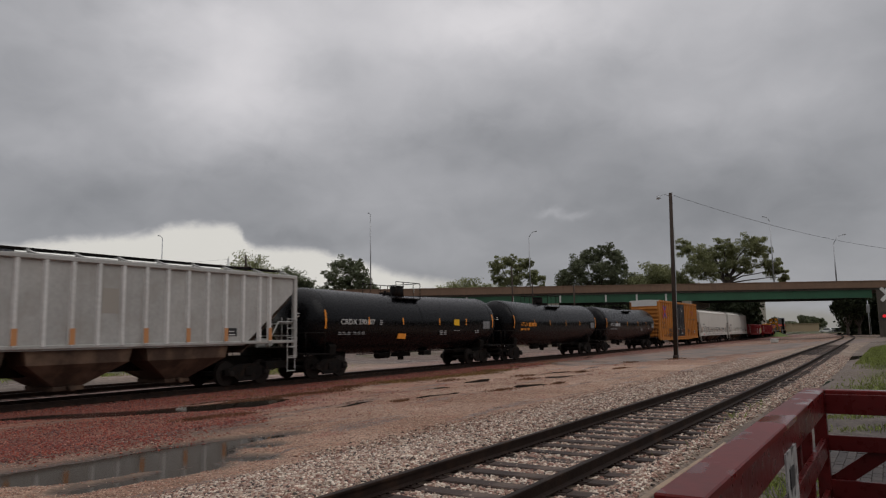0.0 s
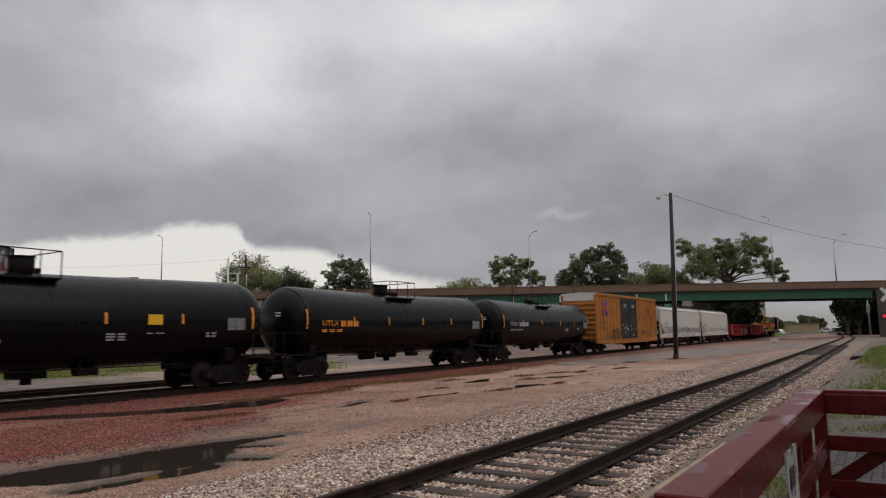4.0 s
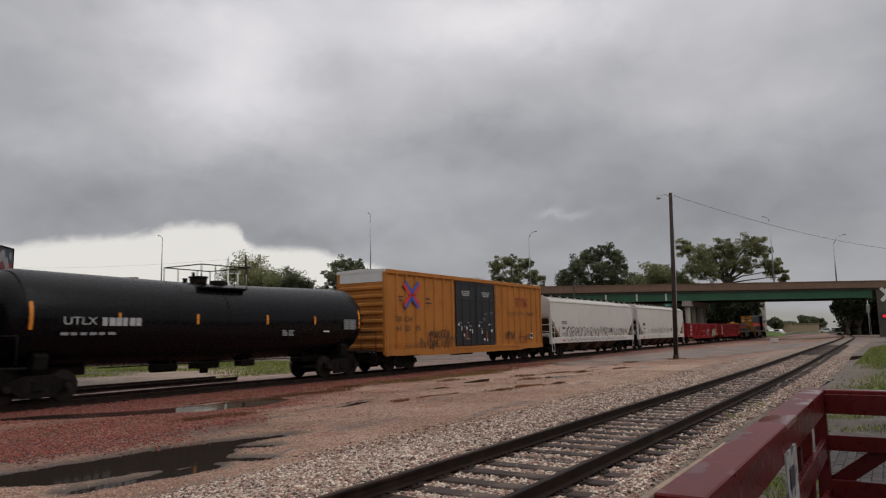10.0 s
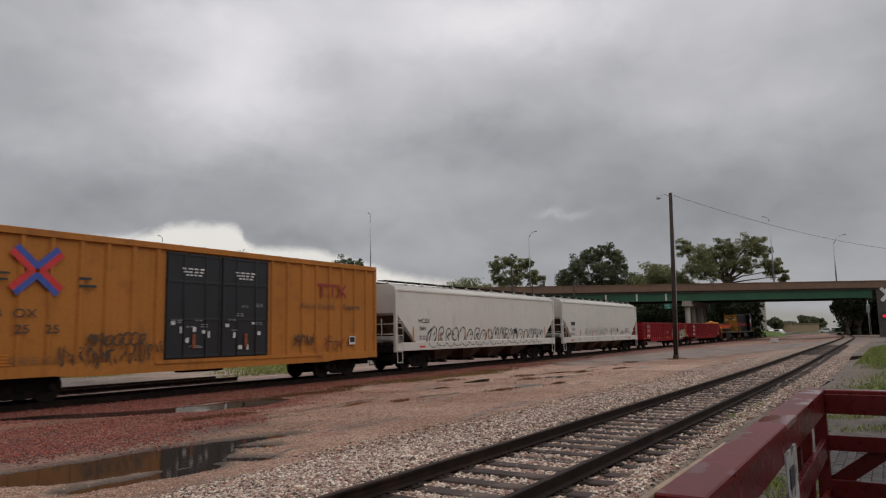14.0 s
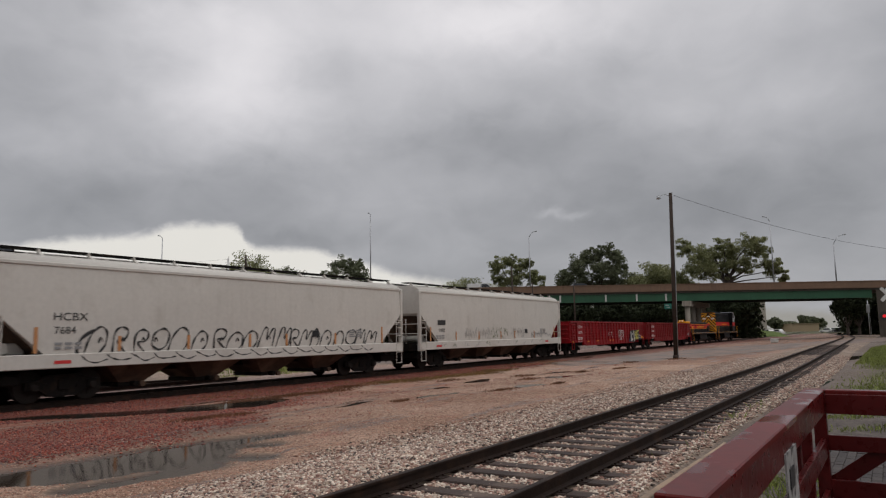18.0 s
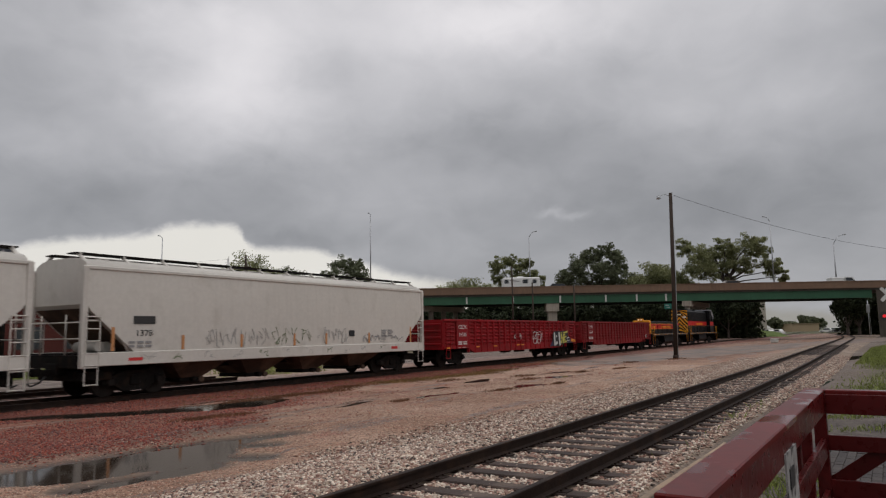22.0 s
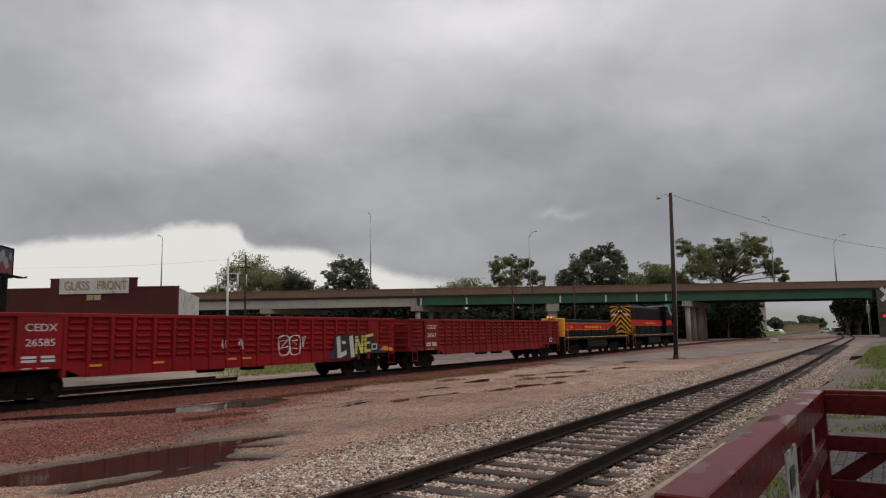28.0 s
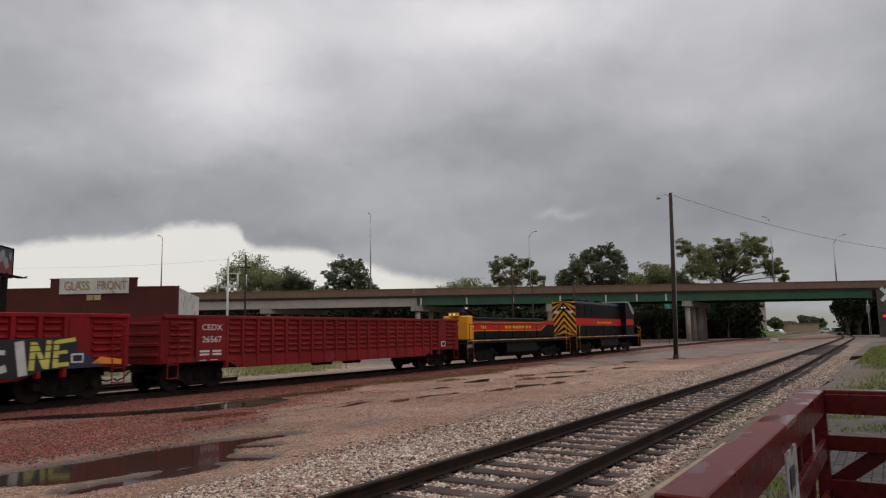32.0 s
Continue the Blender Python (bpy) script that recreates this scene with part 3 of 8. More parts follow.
def ground_material():
    m = bpy.data.materials.new("rain_soaked_gravel_yard")
    m.use_nodes = True
    nt = m.node_tree
    N, L = nt.nodes.new, nt.links.new
    b = nt.nodes["Principled BSDF"]
    co = N("ShaderNodeTexCoord").outputs["Object"]
    sep = N("ShaderNodeSeparateXYZ")
    L(co, sep.inputs[0])

    def noise_fac(scale, detail=5.0):
        n = N("ShaderNodeTexNoise")
        n.inputs["Scale"].default_value, n.inputs["Detail"].default_value = scale, detail
        L(co, n.inputs["Vector"])
        return n.outputs["Fac"]

    def calc(op, a, b2, clamp=False):
        n = N("ShaderNodeMath")
        n.operation, n.use_clamp = op, clamp
        for i, v in enumerate((a, b2)):
            if isinstance(v, (int, float)):
                n.inputs[i].default_value = v
            else:
                L(v, n.inputs[i])
        return n.outputs[0]

    def band(v, lo, hi):
        mr = N("ShaderNodeMapRange")
        mr.interpolation_type = "SMOOTHSTEP"
        mr.inputs["From Min"].default_value, mr.inputs["From Max"].default_value = lo, hi
        L(v, mr.inputs["Value"])
        return mr.outputs[0]

    def blend(a, c, fac):
        mix = N("ShaderNodeMix")
        mix.data_type = "RGBA"
        if isinstance(fac, (int, float)):
            mix.inputs["Factor"].default_value = fac
        else:
            L(fac, mix.inputs["Factor"])
        for i, v in ((6, a), (7, c)):
            if isinstance(v, tuple):
                mix.inputs[i].default_value = (*v, 1)
            else:
                L(v, mix.inputs[i])
        return mix.outputs[2]

    big, mid, small = noise_fac(0.22, 4), noise_fac(1.1, 5), noise_fac(9, 5)
    pebble = N("ShaderNodeTexVoronoi")
    pebble.inputs["Scale"].default_value = 22
    L(co, pebble.inputs["Vector"])
    yy = calc("ADD", sep.outputs[1], calc("MULTIPLY", calc("SUBTRACT", mid, 0.5), 3.0))
    xx = calc("ADD", sep.outputs[0], calc("MULTIPLY", calc("SUBTRACT", big, 0.5), 8.0))
    dirt = blend((0.236, 0.138, 0.093), (0.345, 0.222, 0.156), band(big, 0.35, 0.65))
    dirt = blend(dirt, (0.27, 0.13, 0.09), band(mid, 0.53, 0.7))
    red = blend((0.13, 0.04, 0.03), (0.22, 0.078, 0.055), band(mid, 0.35, 0.65))
    grey = blend((0.27, 0.205, 0.155), (0.17, 0.125, 0.095), band(mid, 0.4, 0.65))
    # red stone lies from the puddle to the line and thins out along the yard
    skew = calc("SUBTRACT", yy, calc("MULTIPLY", calc("MAXIMUM", calc("SUBTRACT", xx, 9.0), 0.0), 0.55))
    in_red = calc("MULTIPLY", band(skew, 10.6, 12.4), calc("SUBTRACT", 1.0, band(yy, 16.6, 18.2)))
    in_red = calc("MULTIPLY", in_red, calc("ADD", 0.55, calc("MULTIPLY", band(big, 0.3, 0.7), 0.45)))
    pinkish = calc("MULTIPLY", band(yy, 12.5, 15.5), calc("ADD", 0.2, calc("MULTIPLY", band(mid, 0.43, 0.6), 0.5)))
    in_red = calc("MAXIMUM", in_red, calc("MULTIPLY", pinkish, calc("SUBTRACT", 1.0, band(xx, 30.0, 50.0))))
    beside = calc("MULTIPLY", band(yy, 17.4, 18.8), calc("SUBTRACT", 1.0, band(yy, 25.5, 27.5)))
    in_red = calc("MAXIMUM", in_red, calc("MULTIPLY", beside, 0.95))
    colour = blend(dirt, red, in_red)
    colour = blend(colour, blend((0.25, 0.17, 0.145), (0.16, 0.1, 0.086), band(mid, 0.4, 0.65)), calc("MULTIPLY", band(yy, 23.2, 24.2), 0.9))
    colour = blend(colour, grey, calc("SUBTRACT", 1.0, band(yy, 6.2, 8.0)))
    grassy = blend((0.05, 0.065, 0.02), (0.11, 0.095, 0.045), band(mid, 0.4, 0.7))
    far_x = band(calc("ADD", calc("ABSOLUTE", sep.outputs[0], 0.0), calc("ABSOLUTE", sep.outputs[1], 0.0)), 230.0, 300.0)
    colour = blend(colour, grassy, far_x)
    pale = blend((0.16, 0.127, 0.105), (0.095, 0.075, 0.063), band(mid, 0.4, 0.65))
    colour = blend(colour, pale, calc("MULTIPLY", band(yy, 28.5, 30.0), calc("SUBTRACT", 1.0, far_x)))
    # paler sand and fine gravel farther along the yard
    sandy = calc("MULTIPLY", calc("MULTIPLY", calc("MULTIPLY", band(xx, 17.0, 28.0), calc("SUBTRACT", 1.0, band(xx, 34.0, 44.0))), 0.5), calc("SUBTRACT", 1.0, beside))
    colour = blend(colour, (0.44, 0.315, 0.23), calc("MULTIPLY", calc("MULTIPLY", sandy, band(yy, 4.5, 6.5)), calc("SUBTRACT", 1.0, far_x)))
    colour = blend(colour, (0.17, 0.105, 0.08), calc("MULTIPLY", calc("MULTIPLY", band(xx, 40.0, 52.0), calc("MULTIPLY", band(yy, 6.0, 10.0), 0.45)), calc("SUBTRACT", 1.0, far_x)))
    behind = calc("MULTIPLY", band(yy, 37.0, 40.0), calc("SUBTRACT", 1.0, calc("MULTIPLY", band(xx, 24.0, 34.0), band(big, 0.38, 0.5))))
    colour = blend(colour, grassy, behind)
    near_pool = calc("MULTIPLY", calc("SUBTRACT", 1.0, band(sep.outputs[1], 12.0, 13.0)), calc("SUBTRACT", 1.0, band(sep.outputs[0], 10.2, 12.4)))
    low = calc("MULTIPLY", calc("SUBTRACT", 1.0, band(sep.outputs[2], -0.148, -0.118)), near_pool)
    colour = blend(colour, (0.105, 0.072, 0.053), calc("MULTIPLY", low, 0.9))
    rim = calc("MULTIPLY", calc("SUBTRACT", 1.0, band(sep.outputs[2], -0.135, -0.1)), near_pool)
    colour = blend(colour, (0.26, 0.2, 0.15), calc("MULTIPLY", calc("SUBTRACT", rim, low), 0.8))
    mp = N("ShaderNodeMapping")
    mp.inputs["Scale"].default_value = (0.2, 1.5, 0.3)
    L(co, mp.inputs[0])
    sn = N("ShaderNodeTexNoise")
    sn.inputs["Scale"].default_value, sn.inputs["Detail"].default_value = 1.0, 6.0
    L(mp.outputs[0], sn.inputs["Vector"])
    damp = calc("MULTIPLY", band(sn.outputs["Fac"], 0.575, 0.615), band(sep.outputs[1], 6.5, 8.0))
    colour = blend(colour, (0.1, 0.062, 0.047), calc("MULTIPLY", damp, 0.75))
    paved = calc("MULTIPLY", calc("SUBTRACT", 1.0, band(sep.outputs[1], 2.15, 2.4)), calc("SUBTRACT", 1.0, calc("MULTIPLY", band(xx, 19.0, 27.0), 0.35)))
    colour = blend(colour, blend((0.055, 0.048, 0.044), (0.115, 0.097, 0.085), band(mid, 0.4, 0.65)), calc("MULTIPLY", paved, 0.9))
    right_side = calc("MULTIPLY", calc("SUBTRACT", 1.0, band(yy, 0.4, 1.6)), calc("MULTIPLY", band(mid, 0.42, 0.56), band(xx, 20.0, 26.0)))
    colour = blend(colour, grassy, right_side)
    h = N("ShaderNodeHueSaturation")
    spot_v = calc("ADD", 0.5, calc("MULTIPLY", calc("MULTIPLY", pebble.outputs["Color"], calc("SUBTRACT", 1.0, rim)), 1.1))
    L(calc("MULTIPLY", spot_v, calc("ADD", 0.6, calc("MULTIPLY", small, 0.8))), h.inputs["Value"])
    L(colour, h.inputs["Color"])
    L(h.outputs[0], b.inputs["Base Color"])
    wet = calc("SUBTRACT", calc("SUBTRACT", 0.8, calc("MULTIPLY", band(big, 0.42, 0.62), 0.2)), calc("ADD", calc("MULTIPLY", low, 0.25), calc("MULTIPLY", damp, 0.35)))
    L(wet, b.inputs["Roughness"])
    b.inputs["Specular IOR Level"].default_value = 0.22
    bp = N("ShaderNodeBump")
    bp.inputs["Strength"].default_value, bp.inputs["Distance"].default_value = 0.5, 0.02
    L(calc("ADD", pebble.outputs["Distance"], small), bp.inputs["Height"])
    L(bp.outputs[0], b.inputs["Normal"])
    return m


def build_ground():
    def axis(parts):
        out = []
        for a, b, step in parts:
            out += list(np.arange(a, b, step))
        return np.array(out + [parts[-1][1]])
    xs = axis([(-3000, -300, 300), (-300, -20, 20), (-20, 2, 1.0), (2, 26, 0.14), (26, 60, 0.4), (60, 160, 2), (160, 400, 20), (400, 3600, 200)])
    ys = axis([(-3000, -300, 300), (-300, -20, 20), (-20, -2, 1.0), (-2, 26, 0.14), (26, 40, 0.6), (40, 160, 4), (160, 400, 20), (400, 3600, 200)])
    gx, gy = np.meshgrid(xs, ys, indexing="ij")
    gz = land(gx, gy)
    nx, ny = len(xs), len(ys)
    v = np.stack([gx, gy, gz], -1).reshape(-1, 3)
    i = np.arange(nx * ny).reshape(nx, ny)
    f = np.stack([i[:-1, :-1], i[1:, :-1], i[1:, 1:], i[:-1, 1:]], -1).reshape(-1, 4)
    me = bpy.data.meshes.new("ground")
    me.from_pydata(v.tolist(), [], f.tolist())
    me.polygons.foreach_set("use_smooth", [True] * len(f))
    me.materials.append(ground_material())
    tagged(new("ground", me), "wet reddish-brown gravel yard with puddles and dirt", "ground", kind="structure")


build_ground()


def flat_sheet(name, outline, z, mat, label, category, kind="structure"):
    g = Geo()
    g.prism(outline, "z", z - 0.03, z)
    ob = part(name, g, mat)
    return tagged(ob, label, category, kind=kind)


flat_sheet("puddle", [(0.2, 8.2), (4, 7.9), (9, 8.0), (11.6, 8.8), (11.6, 11.2), (7, 12.0), (0.2, 12.2)], -0.15, water, "shallow muddy rain puddle on the gravel yard", "puddle")
flat_sheet("ditch_water", [(2, 18.6), (9, 18.4), (12, 16.4), (18.6, 15.6), (18.8, 18.6), (14, 19.2), (11, 20.4), (2, 20.9)], -0.24, water, "narrow standing water along the ballast", "puddle")


def yard_pools():
    for px, py, la, wb in POOLS:
        level = land_at(px, py) + 0.022
        ring = [(px + 1.5 * la * math.cos(a * math.pi / 9), py + 1.5 * wb * math.sin(a * math.pi / 9)) for a in range(18)]
        flat_sheet("yard_puddle", ring, level, water, "small shallow rain puddle in the gravel yard", "puddle")


yard_pools()


def draped_sheet(name, outline, lift, mat, label, category, step=0.8):
    """A paved surface that follows the ground."""
    px, py = [p[0] for p in outline], [p[1] for p in outline]

    def inside(x, y):
        hit = False
        for (xa, ya), (xb, yb) in zip(outline, outline[1:] + outline[:1]):
            if (ya > y) != (yb > y) and x < (xb - xa) * (y - ya) / (yb - ya) + xa:
                hit = not hit
        return hit
    nx, ny = int((max(px) - min(px)) / step) + 1, int((max(py) - min(py)) / step) + 1
    keep, v, f = {}, [], []

    def corner(i, j):
        if (i, j) not in keep:
            x, y = min(px) + i * step, min(py) + j * step
            x2, y2 = x + 0.25 * math.sin(y * 3.1 + x), y + 0.25 * math.sin(x * 2.7 + y)
            keep[i, j] = len(v)
            v.append((x2, y2, land_at(x2, y2) + lift))
        return keep[i, j]
    for i in range(nx):
        for j in range(ny):
            if inside(min(px) + (i + 0.5) * step, min(py) + (j + 0.5) * step):
                f.append((corner(i, j), corner(i + 1, j), corner(i + 1, j + 1), corner(i, j + 1)))
    me = bpy.data.meshes.new(name)
    me.from_pydata(v, [], f)
    me.polygons.foreach_set("use_smooth", [True] * len(f))
    me.materials.append(mat)
    return tagged(new(name, me), label, category, kind="structure")


# ---- tracks ----
RAIL = [(-0.07, 0), (0.07, 0), (0.07, 0.012), (0.012, 0.03), (0.01, 0.125), (0.036, 0.135), (0.036, 0.166), (0.028, 0.172),
        (-0.028, 0.172), (-0.036, 0.166), (-0.036, 0.135), (-0.01, 0.125), (-0.012, 0.03), (-0.07, 0.012)]


SIDING_TIES = []


def track(name, mid, heading, x0, x1, top, step, label, ties_to, seed, tie_len=2.6, tall=0.172):
    rnd = random.Random(seed)
    ob = thing(name, label, "railway track", kind="structure")
    n = max(2, int((x1 - x0) / step))
    for side in (-1, 1):
        g = Geo()
        rings = []
        for i in range(n + 1):
            x = x0 + (x1 - x0) * i / n
            a = heading(x)
            cx, cy = x - side * 0.755 * math.sin(a), mid(x) + side * 0.755 * math.cos(a)
            rings.append([(cx - p[0] * math.sin(a), cy + p[0] * math.cos(a), top - tall + p[1] * tall / 0.172) for p in RAIL])
        g.loft(rings, smooth=False)
        part("rail", g, rail_steel, ob)
    tie = mesh_of("tie", Geo().box(-0.115, 0.115, -tie_len / 2, tie_len / 2, -0.16, 0, 0.012), tie_wood)
    plate = Geo()
    for side in (-0.755, 0.755):
        plate.box(-0.09, 0.09, side - 0.17, side + 0.17, 0, 0.014, 0.003)
        for dx in (-0.06, 0.06):
            for dy in (-0.1, 0.1):
                plate.box(dx - 0.01, dx + 0.01, side + dy - 0.012, side + dy + 0.012, 0.014, 0.034)
    plate = mesh_of("tie_plate", plate, rail_steel)
    x = x0 + 0.3
    count = 0
    while x < ties_to and count < 290:
        m = pose(x, mid(x) + rnd.uniform(-0.04, 0.04), top - tall - 0.01 + rnd.uniform(-0.012, 0.004), 0, 0, math.degrees(heading(x)) + rnd.uniform(-1.2, 1.2))
        part("tie", tie, None, ob, at=m)
        if name == "siding_track" and x < 46:
            SIDING_TIES.append(x)
        if x < 22:
            part("tie_plate", plate, None, ob, at=pose(x, mid(x), top - tall - 0.014, 0, 0, math.degrees(heading(x))))
        x += rnd.uniform(0.52, 0.58)
        count += 1
    return ob


track("siding_track", near_mid, near_heading, -30.0, 250, NEAR_Z, 3.0, "weathered siding track on pale ballast with worn ties", 75, 1, tall=0.14)
track("main_track", track_mid, lambda x: max(0.0, x - BEND_X) * BEND, -40, 420, 0.0, 6.0, "main line track on red ballast", 60, 2)
track("rear_track", lambda x: track_mid(x) + 4.6, lambda x: max(0.0, x - BEND_X) * BEND, -40, 23.0, 0.0, 6.0, "second track that ends behind the main line", 23.0, 3)


def stones(name, count, area, size, mat, label, seed, faces=20, accept=None, sink=0.3):
    """Loose broken stones on the ground: area gives x and y for a random pair."""
    rs = np.random.RandomState(seed)
    xy = area(rs, count)
    if accept is not None:
        xy = xy[accept(xy[:, 0], xy[:, 1], rs)]
    n = len(xy)
    if faces == 20:
        p = (1 + 5 ** 0.5) / 2
        base = np.array([(-1, p, 0), (1, p, 0), (-1, -p, 0), (1, -p, 0), (0, -1, p), (0, 1, p), (0, -1, -p), (0, 1, -p), (p, 0, -1), (p, 0, 1), (-p, 0, -1), (-p, 0, 1)]) / 1.9
        tri = np.array([(0, 11, 5), (0, 5, 1), (0, 1, 7), (0, 7, 10), (0, 10, 11), (1, 5, 9), (5, 11, 4), (11, 10, 2), (10, 7, 6), (7, 1, 8), (3, 9, 4), (3, 4, 2), (3, 2, 6), (3, 6, 8), (3, 8, 9), (4, 9, 5), (2, 4, 11), (6, 2, 10), (8, 6, 7), (9, 8, 1)])
    else:
        base = np.array([(1, 0, 0), (-1, 0, 0), (0, 1, 0), (0, -1, 0), (0, 0, 1), (0, 0, -1)], float)
        tri = np.array([(0, 2, 4), (2, 1, 4), (1, 3, 4), (3, 0, 4), (2, 0, 5), (1, 2, 5), (3, 1, 5), (0, 3, 5)])
    k = len(base)
    r = size * (0.55 + 0.9 * rs.rand(n, 1, 1) ** 1.6)
    shape = base[None] * (1 + 0.45 * (rs.rand(n, k, 1) - 0.5)) * (1 + 0.7 * (rs.rand(n, 1, 3) - 0.5)) * np.array([1, 1, 0.75 if faces == 20 else 0.5])
    a = rs.rand(n) * 6.283
    c, s = np.cos(a)[:, None], np.sin(a)[:, None]
    x = shape[:, :, 0] * c - shape[:, :, 1] * s
    y = shape[:, :, 0] * s + shape[:, :, 1] * c
    v = np.stack([x, y, shape[:, :, 2]], -1) * r
    v[:, :, 0] += xy[:, 0, None]
    v[:, :, 1] += xy[:, 1, None]
    v[:, :, 2] += land(xy[:, 0], xy[:, 1])[:, None] + r[:, :, 0] * (0.7 - sink)
    f = (tri[None] + (np.arange(n) * k)[:, None, None]).reshape(-1, 3)
    me = bpy.data.meshes.new(name)
    me.vertices.add(n * k)
    me.vertices.foreach_set("co", v.reshape(-1))
    me.loops.add(len(f) * 3)
    me.loops.foreach_set("vertex_index", f.reshape(-1))
    me.polygons.add(len(f))
    me.polygons.foreach_set("loop_start", np.arange(len(f)) * 3)
    me.update(calc_edges=True)
    me.materials.append(mat)
    return tagged(new(name, me), label, "gravel", kind="stuff")


# ---- the platform beside the siding ----
def platform_edge():
    """A low worn kerb in lengths, between the ballast and the paving."""
    ob = thing("platform_kerb", "low worn tan concrete kerb beside the siding ballast", "kerb", kind="structure")
    rnd = random.Random(12)
    x = -12.0
    while x < 11.0:
        n = rnd.uniform(2.2, 2.6)
        part("kerb_stone", Geo().box(x, x + n - 0.015, 2.2, 2.4, -0.1, 0.135 + rnd.uniform(-0.012, 0.006), 0.012), kerb_tan, ob)
        x += n


platform_edge()
flat_sheet("kerbside_puddle", [(11.2, 2.02), (13.0, 1.96), (16.0, 2.0), (18.3, 2.12), (18.6, 2.3), (15.0, 2.34), (11.4, 2.3)], 0.104, water, "dark rain water lying along the platform edge", "puddle")
flat_sheet("verge_puddle", [(21.6, 2.2), (23.0, 1.9), (26.0, 1.75), (28.6, 1.7), (28.9, 2.0), (27.0, 2.35), (24.0, 2.5), (22.0, 2.4)], 0.106, water, "dark rain puddle on broken paving beside the siding", "puddle")
flat_sheet("roadside_puddle", [(41.5, 2.3), (43.0, 1.8), (46.0, 1.5), (49.0, 1.6), (47.5, 2.2), (44.0, 2.6)], 0.106, water, "dark rain puddle on broken paving near the road", "puddle")


# ---- overpass: runs across the view, 118 m ahead ----
def slab(g, r0, r1, a0, a1, z0, z1):
    """A block in the bridge's own axes: right, ahead, up."""
    c = [spot(r, a) for r, a in ((r0, a0), (r1, a0), (r1, a1), (r0, a1))]
    g.add([(p.x, p.y, z) for z in (z0, z1) for p in c], [(3, 2, 1, 0), (4, 5, 6, 7), (0, 1, 5, 4), (1, 2, 6, 5), (2, 3, 7, 6), (3, 0, 4, 7)])
    return g


def build_bridge():
    b = thing("overpass_bridge", "road overpass with green steel girders and brown parapet", "bridge", kind="structure")
    # the deep shade under the deck is put into these two dark base colours
    shade_concrete = material("shade_toned_underside_concrete", (0.1, 0.091, 0.08), 0.9, 0, [(0.3, 0.2, 4), (6, 0.2, 4)], spec=0.15, streak=((0.05, 0.045, 0.04), 0.6))
    girder_shade = material("shade_toned_girder_paint", (0.03, 0.032, 0.028), 0.8, 0, [(0.3, 0.2, 4), (6, 0.2, 4)], spec=0.15)
    part("deck", slab(Geo(), -430, 270, 118.35, 129.6, 7.95, 8.45), shade_concrete, b, "deck underside with shade put into its colour")
    for i in range(28):
        r0 = -430 + i * 25
        for a in (118.0, 129.6):
            g = slab(Geo(), r0 + 0.02, r0 + 24.98, a, a + 0.35, 8.3, 9.5)
            slab(g, r0 + 0.02, r0 + 24.98, a - 0.06, a + 0.41, 9.38, 9.52)
            part("parapet", g, parapet_mat, b, "weathered brown concrete parapet")
    for a in (118.5, 121.4, 124.3, 127.2, 129.4):
        g = slab(Geo(), -4.6, 72.0, a, a + 0.03, 6.72, 7.97)
        slab(g, -4.6, 72.0, a - 0.18, a + 0.2, 6.66, 6.74)
        slab(g, -4.6, 72.0, a - 0.16, a + 0.18, 7.92, 7.97)
        part("girder", g, girder_green if a < 119 else girder_shade, b, "green plate girder" if a < 119 else "inner girder with underside shade put into its colour")
        g = slab(Geo(), -60.0, -4.9, a, a + 0.45, 6.62, 7.97)
        slab(g, -60.0, -4.9, a - 0.12, a + 0.57, 6.55, 6.85)
        part("concrete_beam", g, beam_concrete if a < 119 else shade_concrete, b, "pale concrete beam" if a < 119 else "inner beam with underside shade put into its colour")
    for r in (-3.84, 3.83, 11.6, 19.55, 27.21, 32.41, 37.33):
        part("stiffener", slab(Geo(), r - 0.13, r + 0.13, 118.36, 118.5, 6.75, 7.9), pale_paint, b, "pale painted stiffener plate")
    for r in range(-2, 72, 2):
        part("web_plate", slab(Geo(), r - 0.03, r + 0.03, 118.488, 118.5, 6.75, 7.93), girder_green, b)
    part("girder_end_plate", slab(Geo(), -4.95, -4.55, 118.2, 129.8, 6.4, 7.95), concrete, b)
    # piers stand along the track's line, askew to the bridge
    for r0, mat in ((40.5, concrete), (-4.8, concrete), (-30.0, concrete)):
        cap = Geo()
        skew = 0.633
        pts = [(r0 - 0.75, 117.8), (r0 + 0.65, 117.8), (r0 + 0.65 + 12.4 * skew, 130.2), (r0 - 0.75 + 12.4 * skew, 130.2)]
        c = [spot(*p) for p in pts]
        cap.add([(p.x, p.y, z) for z in (5.75, 6.62) for p in c], [(3, 2, 1, 0), (4, 5, 6, 7), (0, 1, 5, 4), (1, 2, 6, 5), (2, 3, 7, 6), (3, 0, 4, 7)])
        cap = part("pier_cap", cap, concrete, b)
        for k in range(4):
            a = 118.6 + k * 3.4
            p = spot(r0 + (a - 118) * skew, a)
            part("pier_column", Geo().cyl((p.x, p.y, -0.6), (p.x, p.y, 5.8), 0.43, 20), concrete, b, "stained round concrete column")
    part("pier_cap", slab(Geo(), 17.2, 19.3, 118.4, 121.0, 5.3, 6.62), concrete, b)
    part("pier_column", slab(Geo(), 17.5, 19.0, 118.8, 120.4, -0.6, 5.35), concrete, b, "square concrete column")
    c = [spot(*p) for p in ((72.4, 118.0), (81.0, 118.0), (88.6, 130.0), (80.0, 130.0))]
